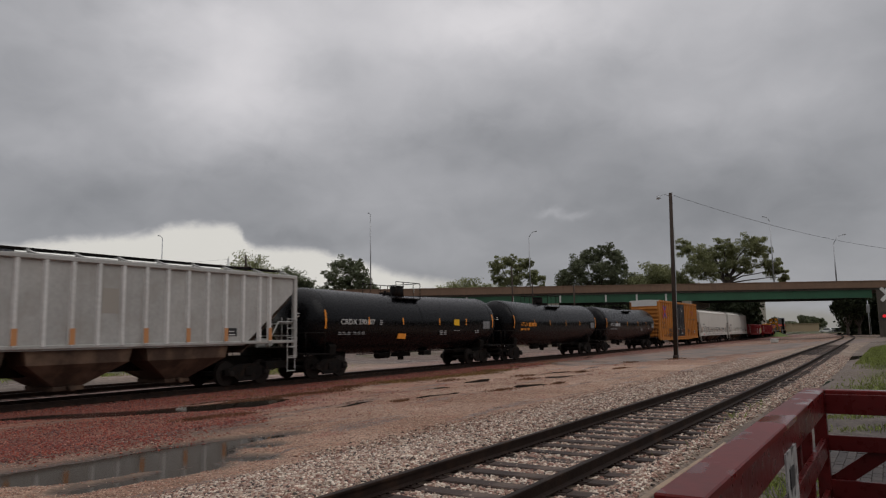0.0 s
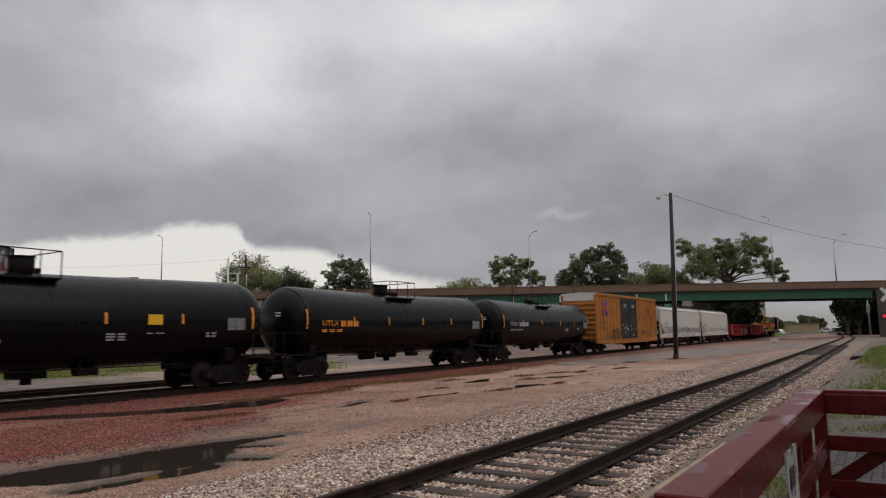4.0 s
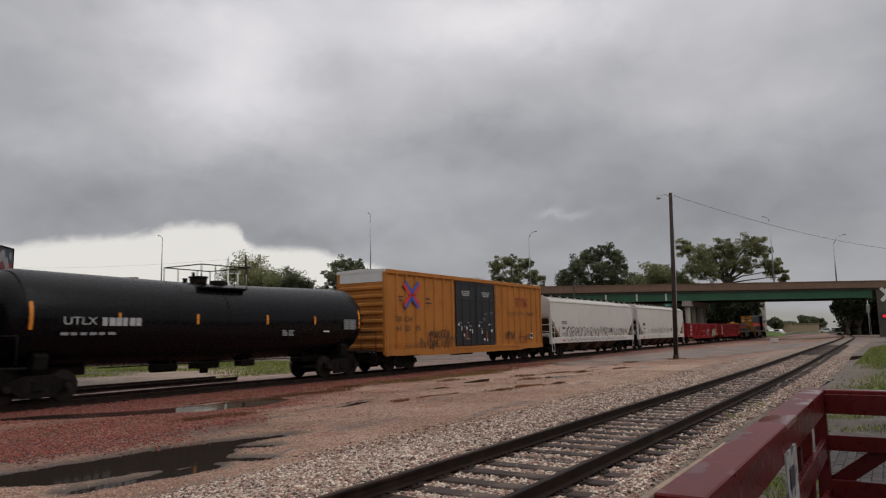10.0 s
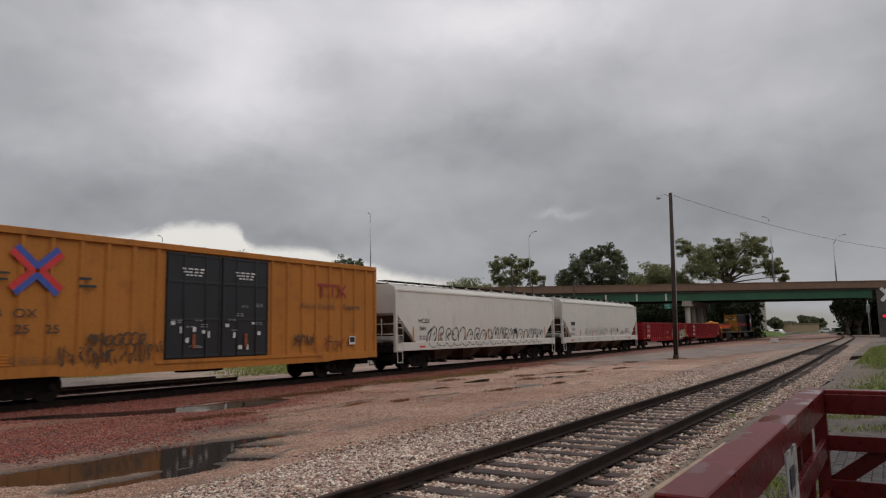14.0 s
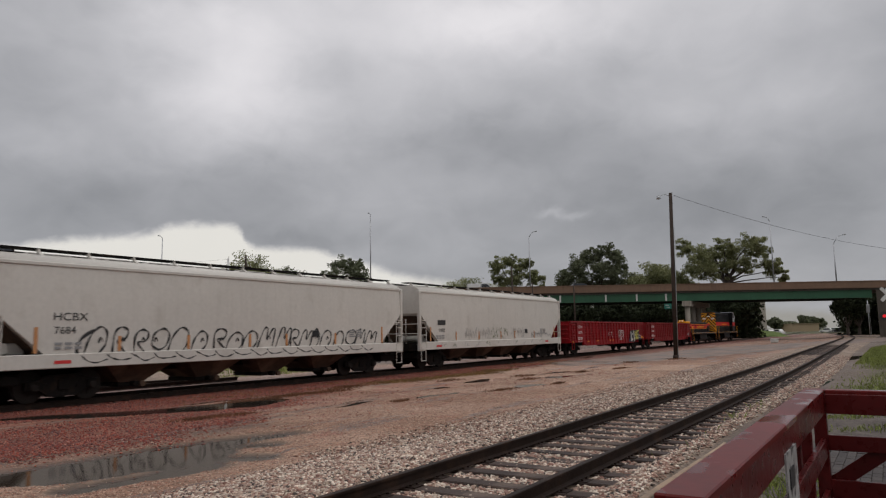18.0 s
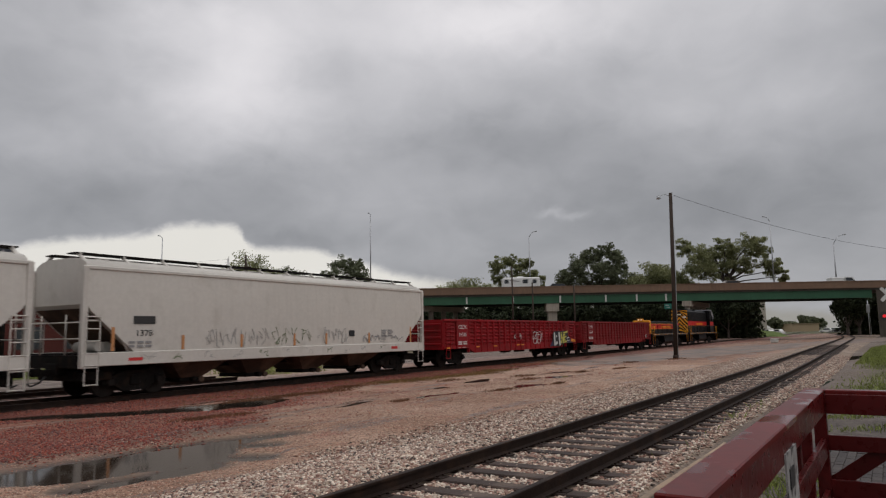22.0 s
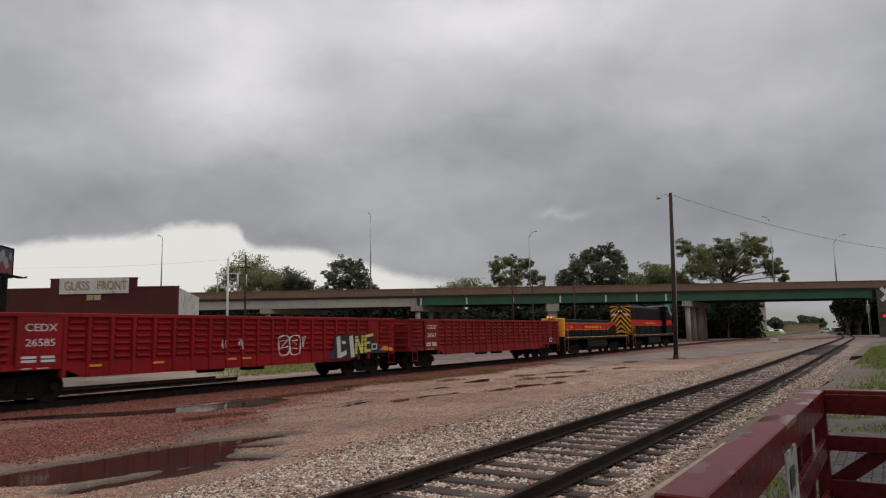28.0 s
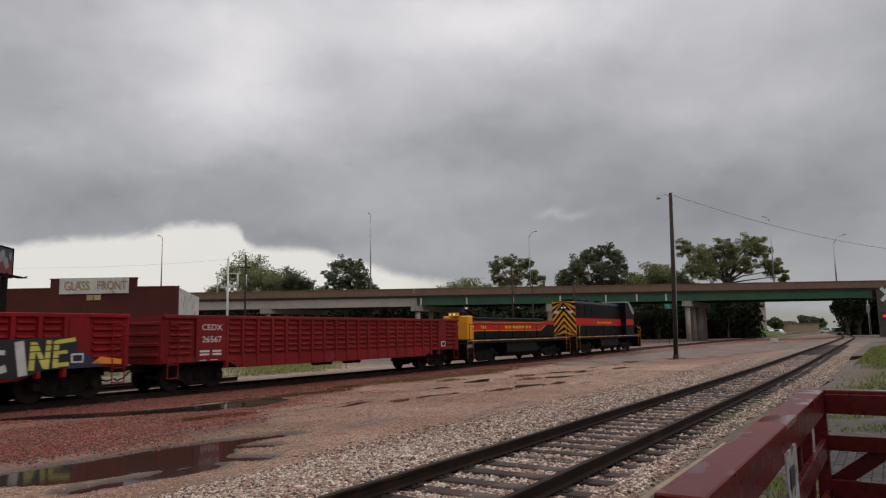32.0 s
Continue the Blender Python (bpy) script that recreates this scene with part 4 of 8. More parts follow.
    g = Geo().add([(p.x, p.y, z) for z in (-0.6, 7.95) for p in c], [(3, 2, 1, 0), (4, 5, 6, 7), (0, 1, 5, 4), (1, 2, 6, 5), (2, 3, 7, 6), (3, 0, 4, 7)])
    # stained concrete whose base colour is darkened to hold the abutment's shade
    part("abutment", g, material("shade_toned_stained_abutment", (0.11, 0.095, 0.08), 0.9, 0, [(0.3, 0.25, 4), (6, 0.2, 4)], spec=0.15, streak=((0.05, 0.043, 0.037), 0.7)), b)
    # approach fill beyond the far abutment and the near viaduct's end
    g = Geo()
    for r0, r1 in ((97.0, 270.0), (-430.0, -60.0)):
        c = [spot(r, a) for r, a in ((r0, 106), (r1, 106), (r1, 142), (r0, 142))]
        t = [spot(r, a) for r, a in ((r0, 118.2), (r1, 118.2), (r1, 129.8), (r0, 129.8))]
        g.add([(p.x, p.y, -0.4) for p in c] + [(p.x, p.y, 7.94) for p in t], [(3, 2, 1, 0), (4, 5, 6, 7), (0, 1, 5, 4), (1, 2, 6, 5), (2, 3, 7, 6), (3, 0, 4, 7)])
    part("embankment", g, material("bank_grass", (0.075, 0.1, 0.035), 0.85, 0, [(0.4, 0.3, 4), (6, 0.3, 4)]), b, "grassy approach embankment")


build_bridge()


def bridge_lamp(r, a, top, arm, double=False):
    ob = thing("street_lamp", "tall galvanised highway lamp on the overpass", "street lamp", "highway lamps")
    p = spot(r, a)
    part("pole", Geo().cyl((p.x, p.y, 8.4), (p.x, p.y, top), 0.13, 8, 0.07), galvanised, ob)
    q, s = spot(r + arm * 0.55, a), spot(r + arm, a)
    part("arm", Geo().tube([(p.x, p.y, top), (q.x, q.y, top + abs(arm) * 0.75), (s.x, s.y, top + abs(arm) * 0.9)], 0.055, 6), galvanised, ob)
    e = spot(r + arm * 1.35, a)
    part("lamp_head", Geo().bar((s.x, s.y, top + abs(arm) * 0.9), (e.x, e.y, top + abs(arm) * 0.92), 0.32, 0.14), galvanised, ob)


bridge_lamp(-49.9, 124, 19.6, -0.6)
bridge_lamp(-12.3, 118.4, 22.3, -0.3)
bridge_lamp(15.3, 124, 18.7, 1.1)
bridge_lamp(58.3, 124, 20.8, -0.9)
bridge_lamp(69.3, 124, 16.6, 1.7)


# ---- utility poles and wires ----
def yard_lamp_pole():
    ob = thing("utility_pole", "tall dark wooden yard pole with a small lamp", "utility pole")
    p, t = spot(15.9, 49.0), spot(16.17, 49.0)
    z0 = land_at(p.x, p.y)
    part("pole", Geo().cyl((p.x, p.y, z0 - 0.4), (t.x, t.y, 11.45), 0.16, 12, 0.115), pole_wood, ob)
    q = spot(15.3, 49.0)
    part("lamp_arm", Geo().tube([(t.x, t.y, 11.2), (spot(15.8, 49).x, spot(15.8, 49).y, 11.35), (q.x, q.y, 11.22)], 0.025, 6), galvanised, ob)
    part("lamp", Geo().cyl((q.x, q.y, 11.02), (q.x, q.y, 11.26), 0.15, 12, 0.08), galvanised, ob, "small dome lamp, unlit")
    part("conduit", Geo().tube([(p.x - 0.05, p.y - 0.16, z0), (t.x - 0.04, t.y - 0.13, 9.0)], 0.025, 6), galvanised, ob)
    part("ground_sleeve", Geo().cyl((p.x, p.y, z0 - 0.02), (p.x, p.y, z0 + 0.25), 0.19, 12), pole_wood, ob)


yard_lamp_pole()


def wire(name, a, b, sag, r=0.012):
    a, b = Vector(a), Vector(b)
    side = (b - a).cross(Vector((0, 0, 1))).normalized()
    rings = []
    for i in range(25):
        t = i / 24
        p = a.lerp(b, t)
        p.z -= sag * 4 * t * (1 - t)
        rings.append([tuple(p + side * r * u + Vector((0, 0, r * v))) for u, v in ((1, 0), (0, 1), (-1, 0), (0, -1))])
    tagged(part(name, Geo().loft(rings), black_mark), "thin black overhead wire strung between poles", "wire")


wire("overhead_wire", (*spot(16.17, 49.0).xy, 11.35), (*spot(46.0, 62.0).xy, 7.9), 0.9)


def cross_pole(r, a, z1, arms, tank, mat, label):
    ob = thing("utility_pole", label, "utility pole")
    p = spot(r, a)
    part("pole", Geo().cyl((p.x, p.y, -0.5), (p.x, p.y, z1), 0.15, 8, 0.1), mat, ob)
    for z, half in arms:
        q, s = spot(r - half, a), spot(r + half, a)
        part("crossarm", Geo().bar((q.x, q.y, z), (s.x, s.y, z), 0.1, 0.12), mat, ob)
        for k in (-0.9, -0.45, 0.45, 0.9):
            e = spot(r + half * k, a)
            part("insulator", Geo().cyl((e.x, e.y, z + 0.05), (e.x, e.y, z + 0.25), 0.05, 6), pale_paint, ob)
    for dr, z0, zz in tank:
        e = spot(r + dr, a)
        part("switch_rod", Geo().cyl((e.x, e.y, z0), (e.x, e.y, zz), 0.09, 8), pale_paint, ob)


cross_pole(-23.05, 75, 10.3, [(8.66, 1.35), (7.2, 0.8)], [(-1.1, 6.6, 8.6), (1.05, 6.8, 8.6)], pale_paint, "pale utility pole with crossarms and fuse switches")
cross_pole(-21.45, 76, 10.7, [(9.4, 0.6)], [(0.05, 7.3, 8.6)], pole_wood, "dark wooden utility pole with a transformer")
cross_pole(9.75, 100, 11.3, [], [], pole_wood, "bare dark wooden pole before the overpass")
cross_pole(12.6, 100, 8.9, [], [], pole_wood, "short dark wooden pole before the overpass")
cross_pole(18.5, 100, 8.4, [], [], pole_wood, "short dark wooden pole before the overpass")
wire("overhead_wire", (*spot(-62.0, 76).xy, 10.6), (*spot(-23.05, 75).xy, 10.2), 0.75, 0.007)


# ---- brick shop with a painted sign, and the billboard ----
def brick_shop():
    ob = thing("brick_building", "low dark red brick shop with stepped parapet and faded sign", "building")
    a0, a1 = 70.0, 88.0

    def wall(r0, r1, da0, da1, z0, z1, mat, name, label=""):
        return part(name, slab(Geo(), r0, r1, da0, da1, z0, z1), mat, ob, label)

    front = wall(-62.0, -26.5, a0, a0 + 0.4, -0.3, 7.0, brick_red, "front_wall", "dark red brick front wall")
    wall(-39.2, -30.7, a0 - 0.03, a0 + 0.43, 6.9, 7.92, brick_red, "stepped_parapet")
    wall(-39.3, -30.6, a0 - 0.09, a0 + 0.49, 7.92, 8.0, parapet_mat, "coping")
    wall(-62.0, -39.2, a0 - 0.06, a0 + 0.46, 7.0, 7.08, parapet_mat, "coping")
    wall(-30.7, -26.45, a0 - 0.06, a0 + 0.46, 7.0, 7.08, parapet_mat, "coping")
    g = Geo()
    c = [spot(-26.9, a0 + 0.4), spot(-26.5, a0 + 0.4), spot(-30.6, a1), spot(-31.0, a1)]
    g.add([(p.x, p.y, z) for z in (-0.3, 6.9) for p in c], [(3, 2, 1, 0), (4, 5, 6, 7), (0, 1, 5, 4), (1, 2, 6, 5), (2, 3, 7, 6), (3, 0, 4, 7)])
    part("side_wall", g, material("white_washed_brick", (0.55, 0.54, 0.5), 0.8, 0, [(0.4, 0.15, 4), (5, 0.15, 4)], wear=((0.2, 0.17, 0.15), 0.9, 0.55, 0.7)), ob, "whitewashed brick side wall, peeling")
    wall(-62.0, -31.2, a0 + 0.4, a1, 6.0, 6.3, asphalt, "roof")
    wall(-62.0, -31.0, a1, a1 + 0.4, -0.3, 6.9, brick_red, "rear_wall")
    for r in (-58, -52, -46, -41, -36, -31):
        w = wall(r - 1.3, r + 1.3, a0 - 0.02, a0 + 0.02, 1.0, 3.2, window_pane, "shop_window")
    sign = wall(-38.25, -31.35, a0 - 0.14, a0 - 0.05, 6.42, 7.98, material("faded_white_sign", (0.6, 0.58, 0.54), 0.7, 0, [(1.5, 0.12, 4), (9, 0.15, 4)], wear=((0.33, 0.3, 0.27), 1.6, 0.58, 0.72)), "sign_board", "faded white painted sign board")
    wall(-35.5, -34.85, a0 - 0.1, a0 - 0.03, 5.78, 6.3, material("tan_plywood", (0.42, 0.3, 0.17), 0.8, 0, [(2, 0.15, 4)]), "patch_board")
    wall(-34.78, -34.1, a0 - 0.1, a0 - 0.03, 5.78, 6.3, material("buff_plywood", (0.48, 0.36, 0.23), 0.8, 0, [(2, 0.15, 4)]), "patch_board")
    ghost = material("ghost_lettering", (0.36, 0.2, 0.085), 0.8, 0, [(4, 0.3, 4)])
    old = material("older_lettering", (0.33, 0.29, 0.24), 0.8, 0, [(4, 0.35, 4)])
    for words, r in (("GLASS", -36.55), ("FRONT", -33.05)):
        p = spot(r, a0 - 0.152)
        letters("sign_lettering", words, 1.25, ghost, ob, Matrix.Translation((p.x, p.y, 7.2)) @ Matrix.Rotation(YAW - math.pi / 2, 4, "Z") @ FACING, "faded ghost lettering", squeeze=0.72)
        p = spot(r + 0.13, a0 - 0.147)
        letters("sign_lettering", words, 1.25, old, ob, Matrix.Translation((p.x, p.y, 7.12)) @ Matrix.Rotation(YAW - math.pi / 2, 4, "Z") @ FACING, "older grey-brown lettering showing beneath", squeeze=0.72)


window_pane = material("dark_window_glass", (0.03, 0.035, 0.04), 0.1)
brick_shop()


def billboard():
    ob = thing("billboard", "navy and red printed billboard on a steel post", "billboard")
    p = spot(-37.0, 59.0)
    part("post", Geo().cyl((p.x, p.y, -0.4), (p.x, p.y, 7.6), 0.3, 12), dark_steel, ob)
    navy = material("poster_navy_print", (0.022, 0.03, 0.045), 0.5, 0, [(0.8, 0.4, 4)], wear=((0.09, 0.1, 0.12), 1.6, 0.55, 0.62))
    red = material("poster_red_print", (0.17, 0.02, 0.025), 0.5, 0, [(0.8, 0.3, 4)])
    grey = material("poster_pale_print", (0.25, 0.24, 0.25), 0.5, 0, [(1.5, 0.25, 4)])
    c0, c1 = spot(-37.1, 60.0), spot(-35.25, 48.0)
    d = (c1 - c0).normalized()
    face = Vector((-d.y, d.x, 0))

    def plate(outline, lo, hi):
        """A flat shape on the panel: metres along it and up, between two depths."""
        n = len(outline)
        v = [tuple(c0 + d * u + face * h + Vector((0, 0, z))) for h in (lo, hi) for u, z in outline]
        return Geo().add(v, [tuple(range(n))[::-1], tuple(range(n, 2 * n))] + [(k, (k + 1) % n, n + (k + 1) % n, n + k) for k in range(n)])

    part("panel", plate([(0, 7.3), (12.1, 7.3), (12.1, 9.66), (0, 9.66)], -0.15, 0.15), navy, ob, "dark navy printed panel")
    part("red_field", plate([(0.1, 7.38), (12.0, 7.38), (12.0, 8.4), (2.2, 8.65), (1.2, 8.35), (0.1, 8.5)], 0.15, 0.154), red, ob, "red lower field of the print")
    part("pale_figure", plate([(0.7, 8.1), (1.3, 7.9), (1.9, 8.5), (2.4, 8.3), (2.7, 8.8), (2.2, 9.35), (1.7, 9.5), (1.5, 8.95), (1.0, 8.8)], 0.15, 0.156), grey, ob, "pale grey printed shape")
    part("pale_figure", plate([(0.35, 8.75), (0.6, 8.7), (0.75, 9.2), (0.5, 9.45), (0.3, 9.2)], 0.15, 0.156), grey, ob)
    for z in (7.24, 9.72):
        part("frame_edge", Geo().bar(c0 + Vector((0, 0, z)), c1 + Vector((0, 0, z)), 0.4, 0.09), dark_steel, ob)
    part("frame_end", Geo().bar(c0 + Vector((0, 0, 7.2)), c0 + Vector((0, 0, 9.76)), 0.09, 0.4), dark_steel, ob)
    part("catwalk", Geo().bar(spot(-36.0, 60.0, 7.2), spot(-34.2, 48.0, 7.2), 0.8, 0.06), dark_steel, ob)
    part("lamp_arm", Geo().bar(spot(-36.2, 59.8, 7.2), spot(-35.6, 60.0, 7.32), 0.06, 0.06), dark_steel, ob)


billboard()


# ---- trees ----
def tree(r, a, base, top, width, seed, leaves, mat, trunk_r=0.35, openness=0.5, lean=0.0, low=0.35, label="broad-leaved tree in full summer leaf", leaf=0.24):
    rnd = random.Random(seed)
    o = spot(r, a)
    ob = thing("tree", label, "tree", "trees beyond the overpass")
    H = top - base
    g = Geo()
    tips = []

    def limb(p, d, length, rad, depth):
        n = 3
        q = p
        for i in range(n):
            dd = (d + Vector((rnd.uniform(-0.25, 0.25), rnd.uniform(-0.25, 0.25), rnd.uniform(-0.05, 0.2)))).normalized()
            e = q + dd * length / n
            ra, rb = rad * (1 - 0.28 * i / n), rad * (1 - 0.28 * (i + 1) / n)
            g.cyl(q, e, ra, 6, rb, caps=False)
            q, d = e, dd
            if depth >= 2:
                tips.append(q)
        if depth < 3:
            for k in range(rnd.choice((2, 3, 3))):
                ang = rnd.uniform(0, 6.283)
                out = Vector((math.cos(ang), math.sin(ang), rnd.uniform(0.15, 0.9)))
                limb(q, (d * 0.55 + out).normalized(), length * rnd.uniform(0.6, 0.85), rad * 0.58, depth + 1)
        tips.append(q)

    root = Vector((o.x, o.y, base))
    th = H * low
    g.cyl(root - Vector((0, 0, 0.4)), root + Vector((lean * th, 0, th)), trunk_r * 1.25, 8, trunk_r * 0.85, caps=False)
    crown0 = root + Vector((lean * th, 0, th))
    for k in range(5):
        ang = k * 1.2566 + rnd.uniform(-0.4, 0.4)
        limb(crown0, Vector((math.cos(ang) * 0.9, math.sin(ang) * 0.9, rnd.uniform(0.5, 1.2))).normalized(), (H - th) * 0.38, trunk_r * 0.5, 1)
    limb(crown0, Vector((0.05, 0, 1)), (H - th) * 0.42, trunk_r * 0.55, 1)
    # fit the limbs into the crown's outline
    xs = [abs((t - crown0).xy.length) for t in tips]
    zs = [t.z - crown0.z for t in tips]
    kx, kz = (width / 2 * 0.94) / max(xs), (H - th) * 0.97 / max(zs)

    def fit(p):
        if p[2] <= crown0.z:
            return p
        return (crown0.x + (p[0] - crown0.x) * kx, crown0.y + (p[1] - crown0.y) * kx, crown0.z + (p[2] - crown0.z) * kz)
    g.v = [fit(v) for v in g.v]
    tips = [Vector(fit(t)) for t in tips]
    part("trunk", g, bark, ob, "grey-brown trunk and limbs")
    rs = np.random.RandomState(seed)
    pick = rs.choice(len(tips), max(8, int(len(tips) * (1 - openness * 0.5))), replace=False)
    cl = np.array([tips[i] for i in pick])
    per = max(1, int(leaves * 1.8) // len(cl))
    size = rs.uniform(0.5, 1.15, len(cl)) * width * 0.055 + 0.2
    c = np.repeat(cl, per, 0) + np.clip(rs.normal(0, 1, (len(cl) * per, 3)), -1.5, 1.5) * np.repeat(size, per)[:, None] * np.array([1, 1, 0.6])
    c[:, 2] = np.maximum(c[:, 2], base + H * 0.1)
    n = len(c)
    u = rs.normal(0, 1, (n, 3))
    u /= np.linalg.norm(u, axis=1)[:, None]
    w = np.cross(u, rs.normal(0, 1, (n, 3)))
    w /= np.linalg.norm(w, axis=1)[:, None]
    s = (leaf * rs.uniform(0.5, 1.3, n))[:, None]
    v = np.stack([c - u * s, c - w * s * 0.6, c + u * s, c + w * s * 0.6], 1).reshape(-1, 3)
    me = bpy.data.meshes.new("crown")
    me.vertices.add(n * 4)
    me.vertices.foreach_set("co", v.reshape(-1))
    me.loops.add(n * 4)
    me.loops.foreach_set("vertex_index", np.arange(n * 4))
    me.polygons.add(n)
    me.polygons.foreach_set("loop_start", np.arange(n) * 4)
    me.update(calc_edges=True)
    me.materials.append(mat)
    part("crown", me, None, ob, "uneven leafy crown with gaps")
    return ob


def lobed_tree(r, a, th, lobes, seed, leaves, mat, trunk_r, label, leaf=0.2):
    """A tree whose limbs each carry a leafy lobe: (right of the trunk, height, radius)."""
    rs = np.random.RandomState(seed)
    rnd = random.Random(seed)
    ob = thing("tree", label, "tree", "trees beyond the overpass")
    foot, fork = spot(r, a, -0.4), spot(r, a, th)
    g = Geo().cyl(foot, fork, trunk_r * 1.3, 8, trunk_r * 0.9, caps=False)
    puffs = []
    for dr, z, rad in lobes:
        da = rnd.uniform(-3, 3)
        tip = spot(r + dr, a + da, z)
        q, ra = spot(r, a, th - rnd.uniform(0.0, 2.2)), trunk_r * rnd.uniform(0.28, 0.5)
        for i in range(1, 6):
            t = i / 5
            # limbs rise first and then reach out
            e = spot(r + dr * t ** 1.25 + rnd.uniform(-0.25, 0.25), a + da * t, th + (z - th) * (1 - (1 - t) ** 1.7) + rnd.uniform(-0.2, 0.2)) if i < 5 else tip
            g.cyl(q, e, ra, 6, ra * 0.78, caps=False)
            q, ra = e, ra * 0.78
        for k in range(int(16 + rad * 9)):
            d = Vector((rnd.gauss(0, 1), rnd.gauss(0, 1), rnd.gauss(0, 0.8))).normalized() * rad * rnd.uniform(0.3, 1.32)
            p = tip + d
            if k % 3 == 0:
                g.cyl(tip, p, 0.05, 4, 0.02, caps=False)
            puffs.append((p, rad * rnd.uniform(0.13, 0.27)))
    part("trunk", g, bark, ob, "grey-brown trunk and limbs")
    cl, size = np.array([p for p, _ in puffs]), np.array([q for _, q in puffs])
    per = max(1, leaves // len(cl))
    c = np.repeat(cl, per, 0) + np.clip(rs.normal(0, 1, (len(cl) * per, 3)), -1.35, 1.35) * np.repeat(size, per)[:, None] * np.array([1, 1, 0.7])
    n = len(c)
    u = rs.normal(0, 1, (n, 3))
    u /= np.linalg.norm(u, axis=1)[:, None]
    w = np.cross(u, rs.normal(0, 1, (n, 3)))
    w /= np.linalg.norm(w, axis=1)[:, None]
    s = (leaf * rs.uniform(0.5, 1.4, n))[:, None]
    v = np.stack([c - u * s, c - w * s * 0.6, c + u * s, c + w * s * 0.6], 1).reshape(-1, 3)
    me = bpy.data.meshes.new("crown")
    me.vertices.add(n * 4)
    me.vertices.foreach_set("co", v.reshape(-1))
    me.loops.add(n * 4)
    me.loops.foreach_set("vertex_index", np.arange(n * 4))
    me.polygons.add(n)
    me.polygons.foreach_set("loop_start", np.arange(n) * 4)
    me.update(calc_edges=True)
    me.materials.append(mat)
    part("crown", me, None, ob, "open leafy crown in separate lobes")
    return ob


lobed_tree(66.5, 165, 12.0, [(-8.3, 21.2, 2.0), (-6.5, 18.8, 2.6), (-7.5, 15.6, 2.2), (-4.4, 15.8, 2.4), (-2.6, 19.3, 2.4), (-0.5, 21.6, 1.7), (1.8, 19.6, 2.5), (5.2, 21.2, 2.6), (7.8, 20.2, 2.0), (4.0, 17.0, 2.2), (9.5, 16.8, 1.9), (12.0, 15.4, 1.7), (12.6, 13.6, 1.3), (0.2, 16.2, 2.2)], 22, 60000, leaf_green, 0.75, "tall spreading tree with open lobes and arching limbs", 0.155)
lobed_tree(-22.0, 165, 8.5, [(-4.0, 15.2, 2.0), (-2.2, 18.0, 2.0), (0.6, 18.3, 1.8), (2.2, 16.0, 2.2), (3.6, 13.8, 2.0), (5.4, 12.2, 1.3), (-4.2, 12.4, 1.9), (-0.4, 14.2, 2.5), (1.2, 11.6, 2.2)], 14, 20000, leaf_dark, 0.4, "dark dense tree behind the overpass")
lobed_tree(16.6, 165, 9.5, [(-3.6, 17.4, 1.8), (-1.4, 18.4, 1.6), (1.2, 17.0, 1.7), (3.2, 18.0, 1.3), (-3.0, 14.2, 1.9), (0.2, 14.6, 2.0), (3.4, 14.6, 1.7), (5.6, 14.0, 1.3), (-1.4, 12.2, 2.0)], 17, 16000, leaf_green, 0.35, "airy young tree behind the overpass")
lobed_tree(36.0, 165, 8.5, [(-5.0, 15.4, 2.1), (-2.8, 18.4, 2.2), (0.4, 20.2, 2.0), (3.6, 19.2, 2.2), (5.8, 16.4, 2.2), (1.2, 16.4, 2.8), (-1.6, 13.2, 2.6), (3.4, 12.8, 2.6), (6.8, 13.2, 1.8)], 18, 28000, leaf_dark, 0.5, "broad dark tree behind the overpass")


tree(-44.5, 165, 0, 20.9, 20.0, 11, 9000, leaf_green, 0.45, 0.35)
tree(-36.0, 168, 0, 18.0, 14.0, 12, 6000, leaf_dark, 0.4, 0.3)
tree(-54.0, 168, 0, 15.5, 9.0, 13, 3000, leaf_green, 0.3, 0.6)
tree(4.5, 190, 0, 16.5, 16.0, 15, 5000, leaf_green, 0.35, 0.3)
tree(13.0, 195, 0, 15.6, 10.0, 16, 3000, leaf_green, 0.35, 0.3)
tree(29.5, 166, 0, 16.5, 7.0, 19, 2400, leaf_dark, 0.3, 0.4)
tree(48.5, 166, 0, 17.4, 15.0, 20, 7000, leaf_green, 0.4, 0.35)
tree(56.5, 168, 0, 16.6, 12.0, 21, 5000, leaf_green, 0.35, 0.4)
# growth beneath and behind the overpass, its leaf colour darkened for the bridge's shade
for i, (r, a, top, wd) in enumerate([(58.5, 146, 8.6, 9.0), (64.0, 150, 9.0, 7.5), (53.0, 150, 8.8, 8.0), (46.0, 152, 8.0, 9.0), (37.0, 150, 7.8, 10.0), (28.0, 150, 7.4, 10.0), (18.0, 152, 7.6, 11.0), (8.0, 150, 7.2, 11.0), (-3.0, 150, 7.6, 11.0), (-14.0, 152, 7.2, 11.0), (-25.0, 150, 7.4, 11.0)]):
    tree(r, a, -0.2, top, wd, 40 + i, 3600, leaf_scrub_shade, 0.25, 0.1, low=0.18, label="dense scrub tree behind the overpass, shade put into its leaf colour", leaf=0.3)
for i, (r, a, top, wd) in enumerate([(84.8, 149, 9.4, 6.0), (87.8, 150, 9.2, 8.0), (94.0, 152, 11.0, 8.0), (100.0, 150, 12.0, 9.0)]):
    tree(r, a, -0.2, top, wd, 60 + i, 5000, leaf_scrub_shade, 0.3, 0.1, low=0.2, label="dense dark tree beside the road", leaf=0.3)
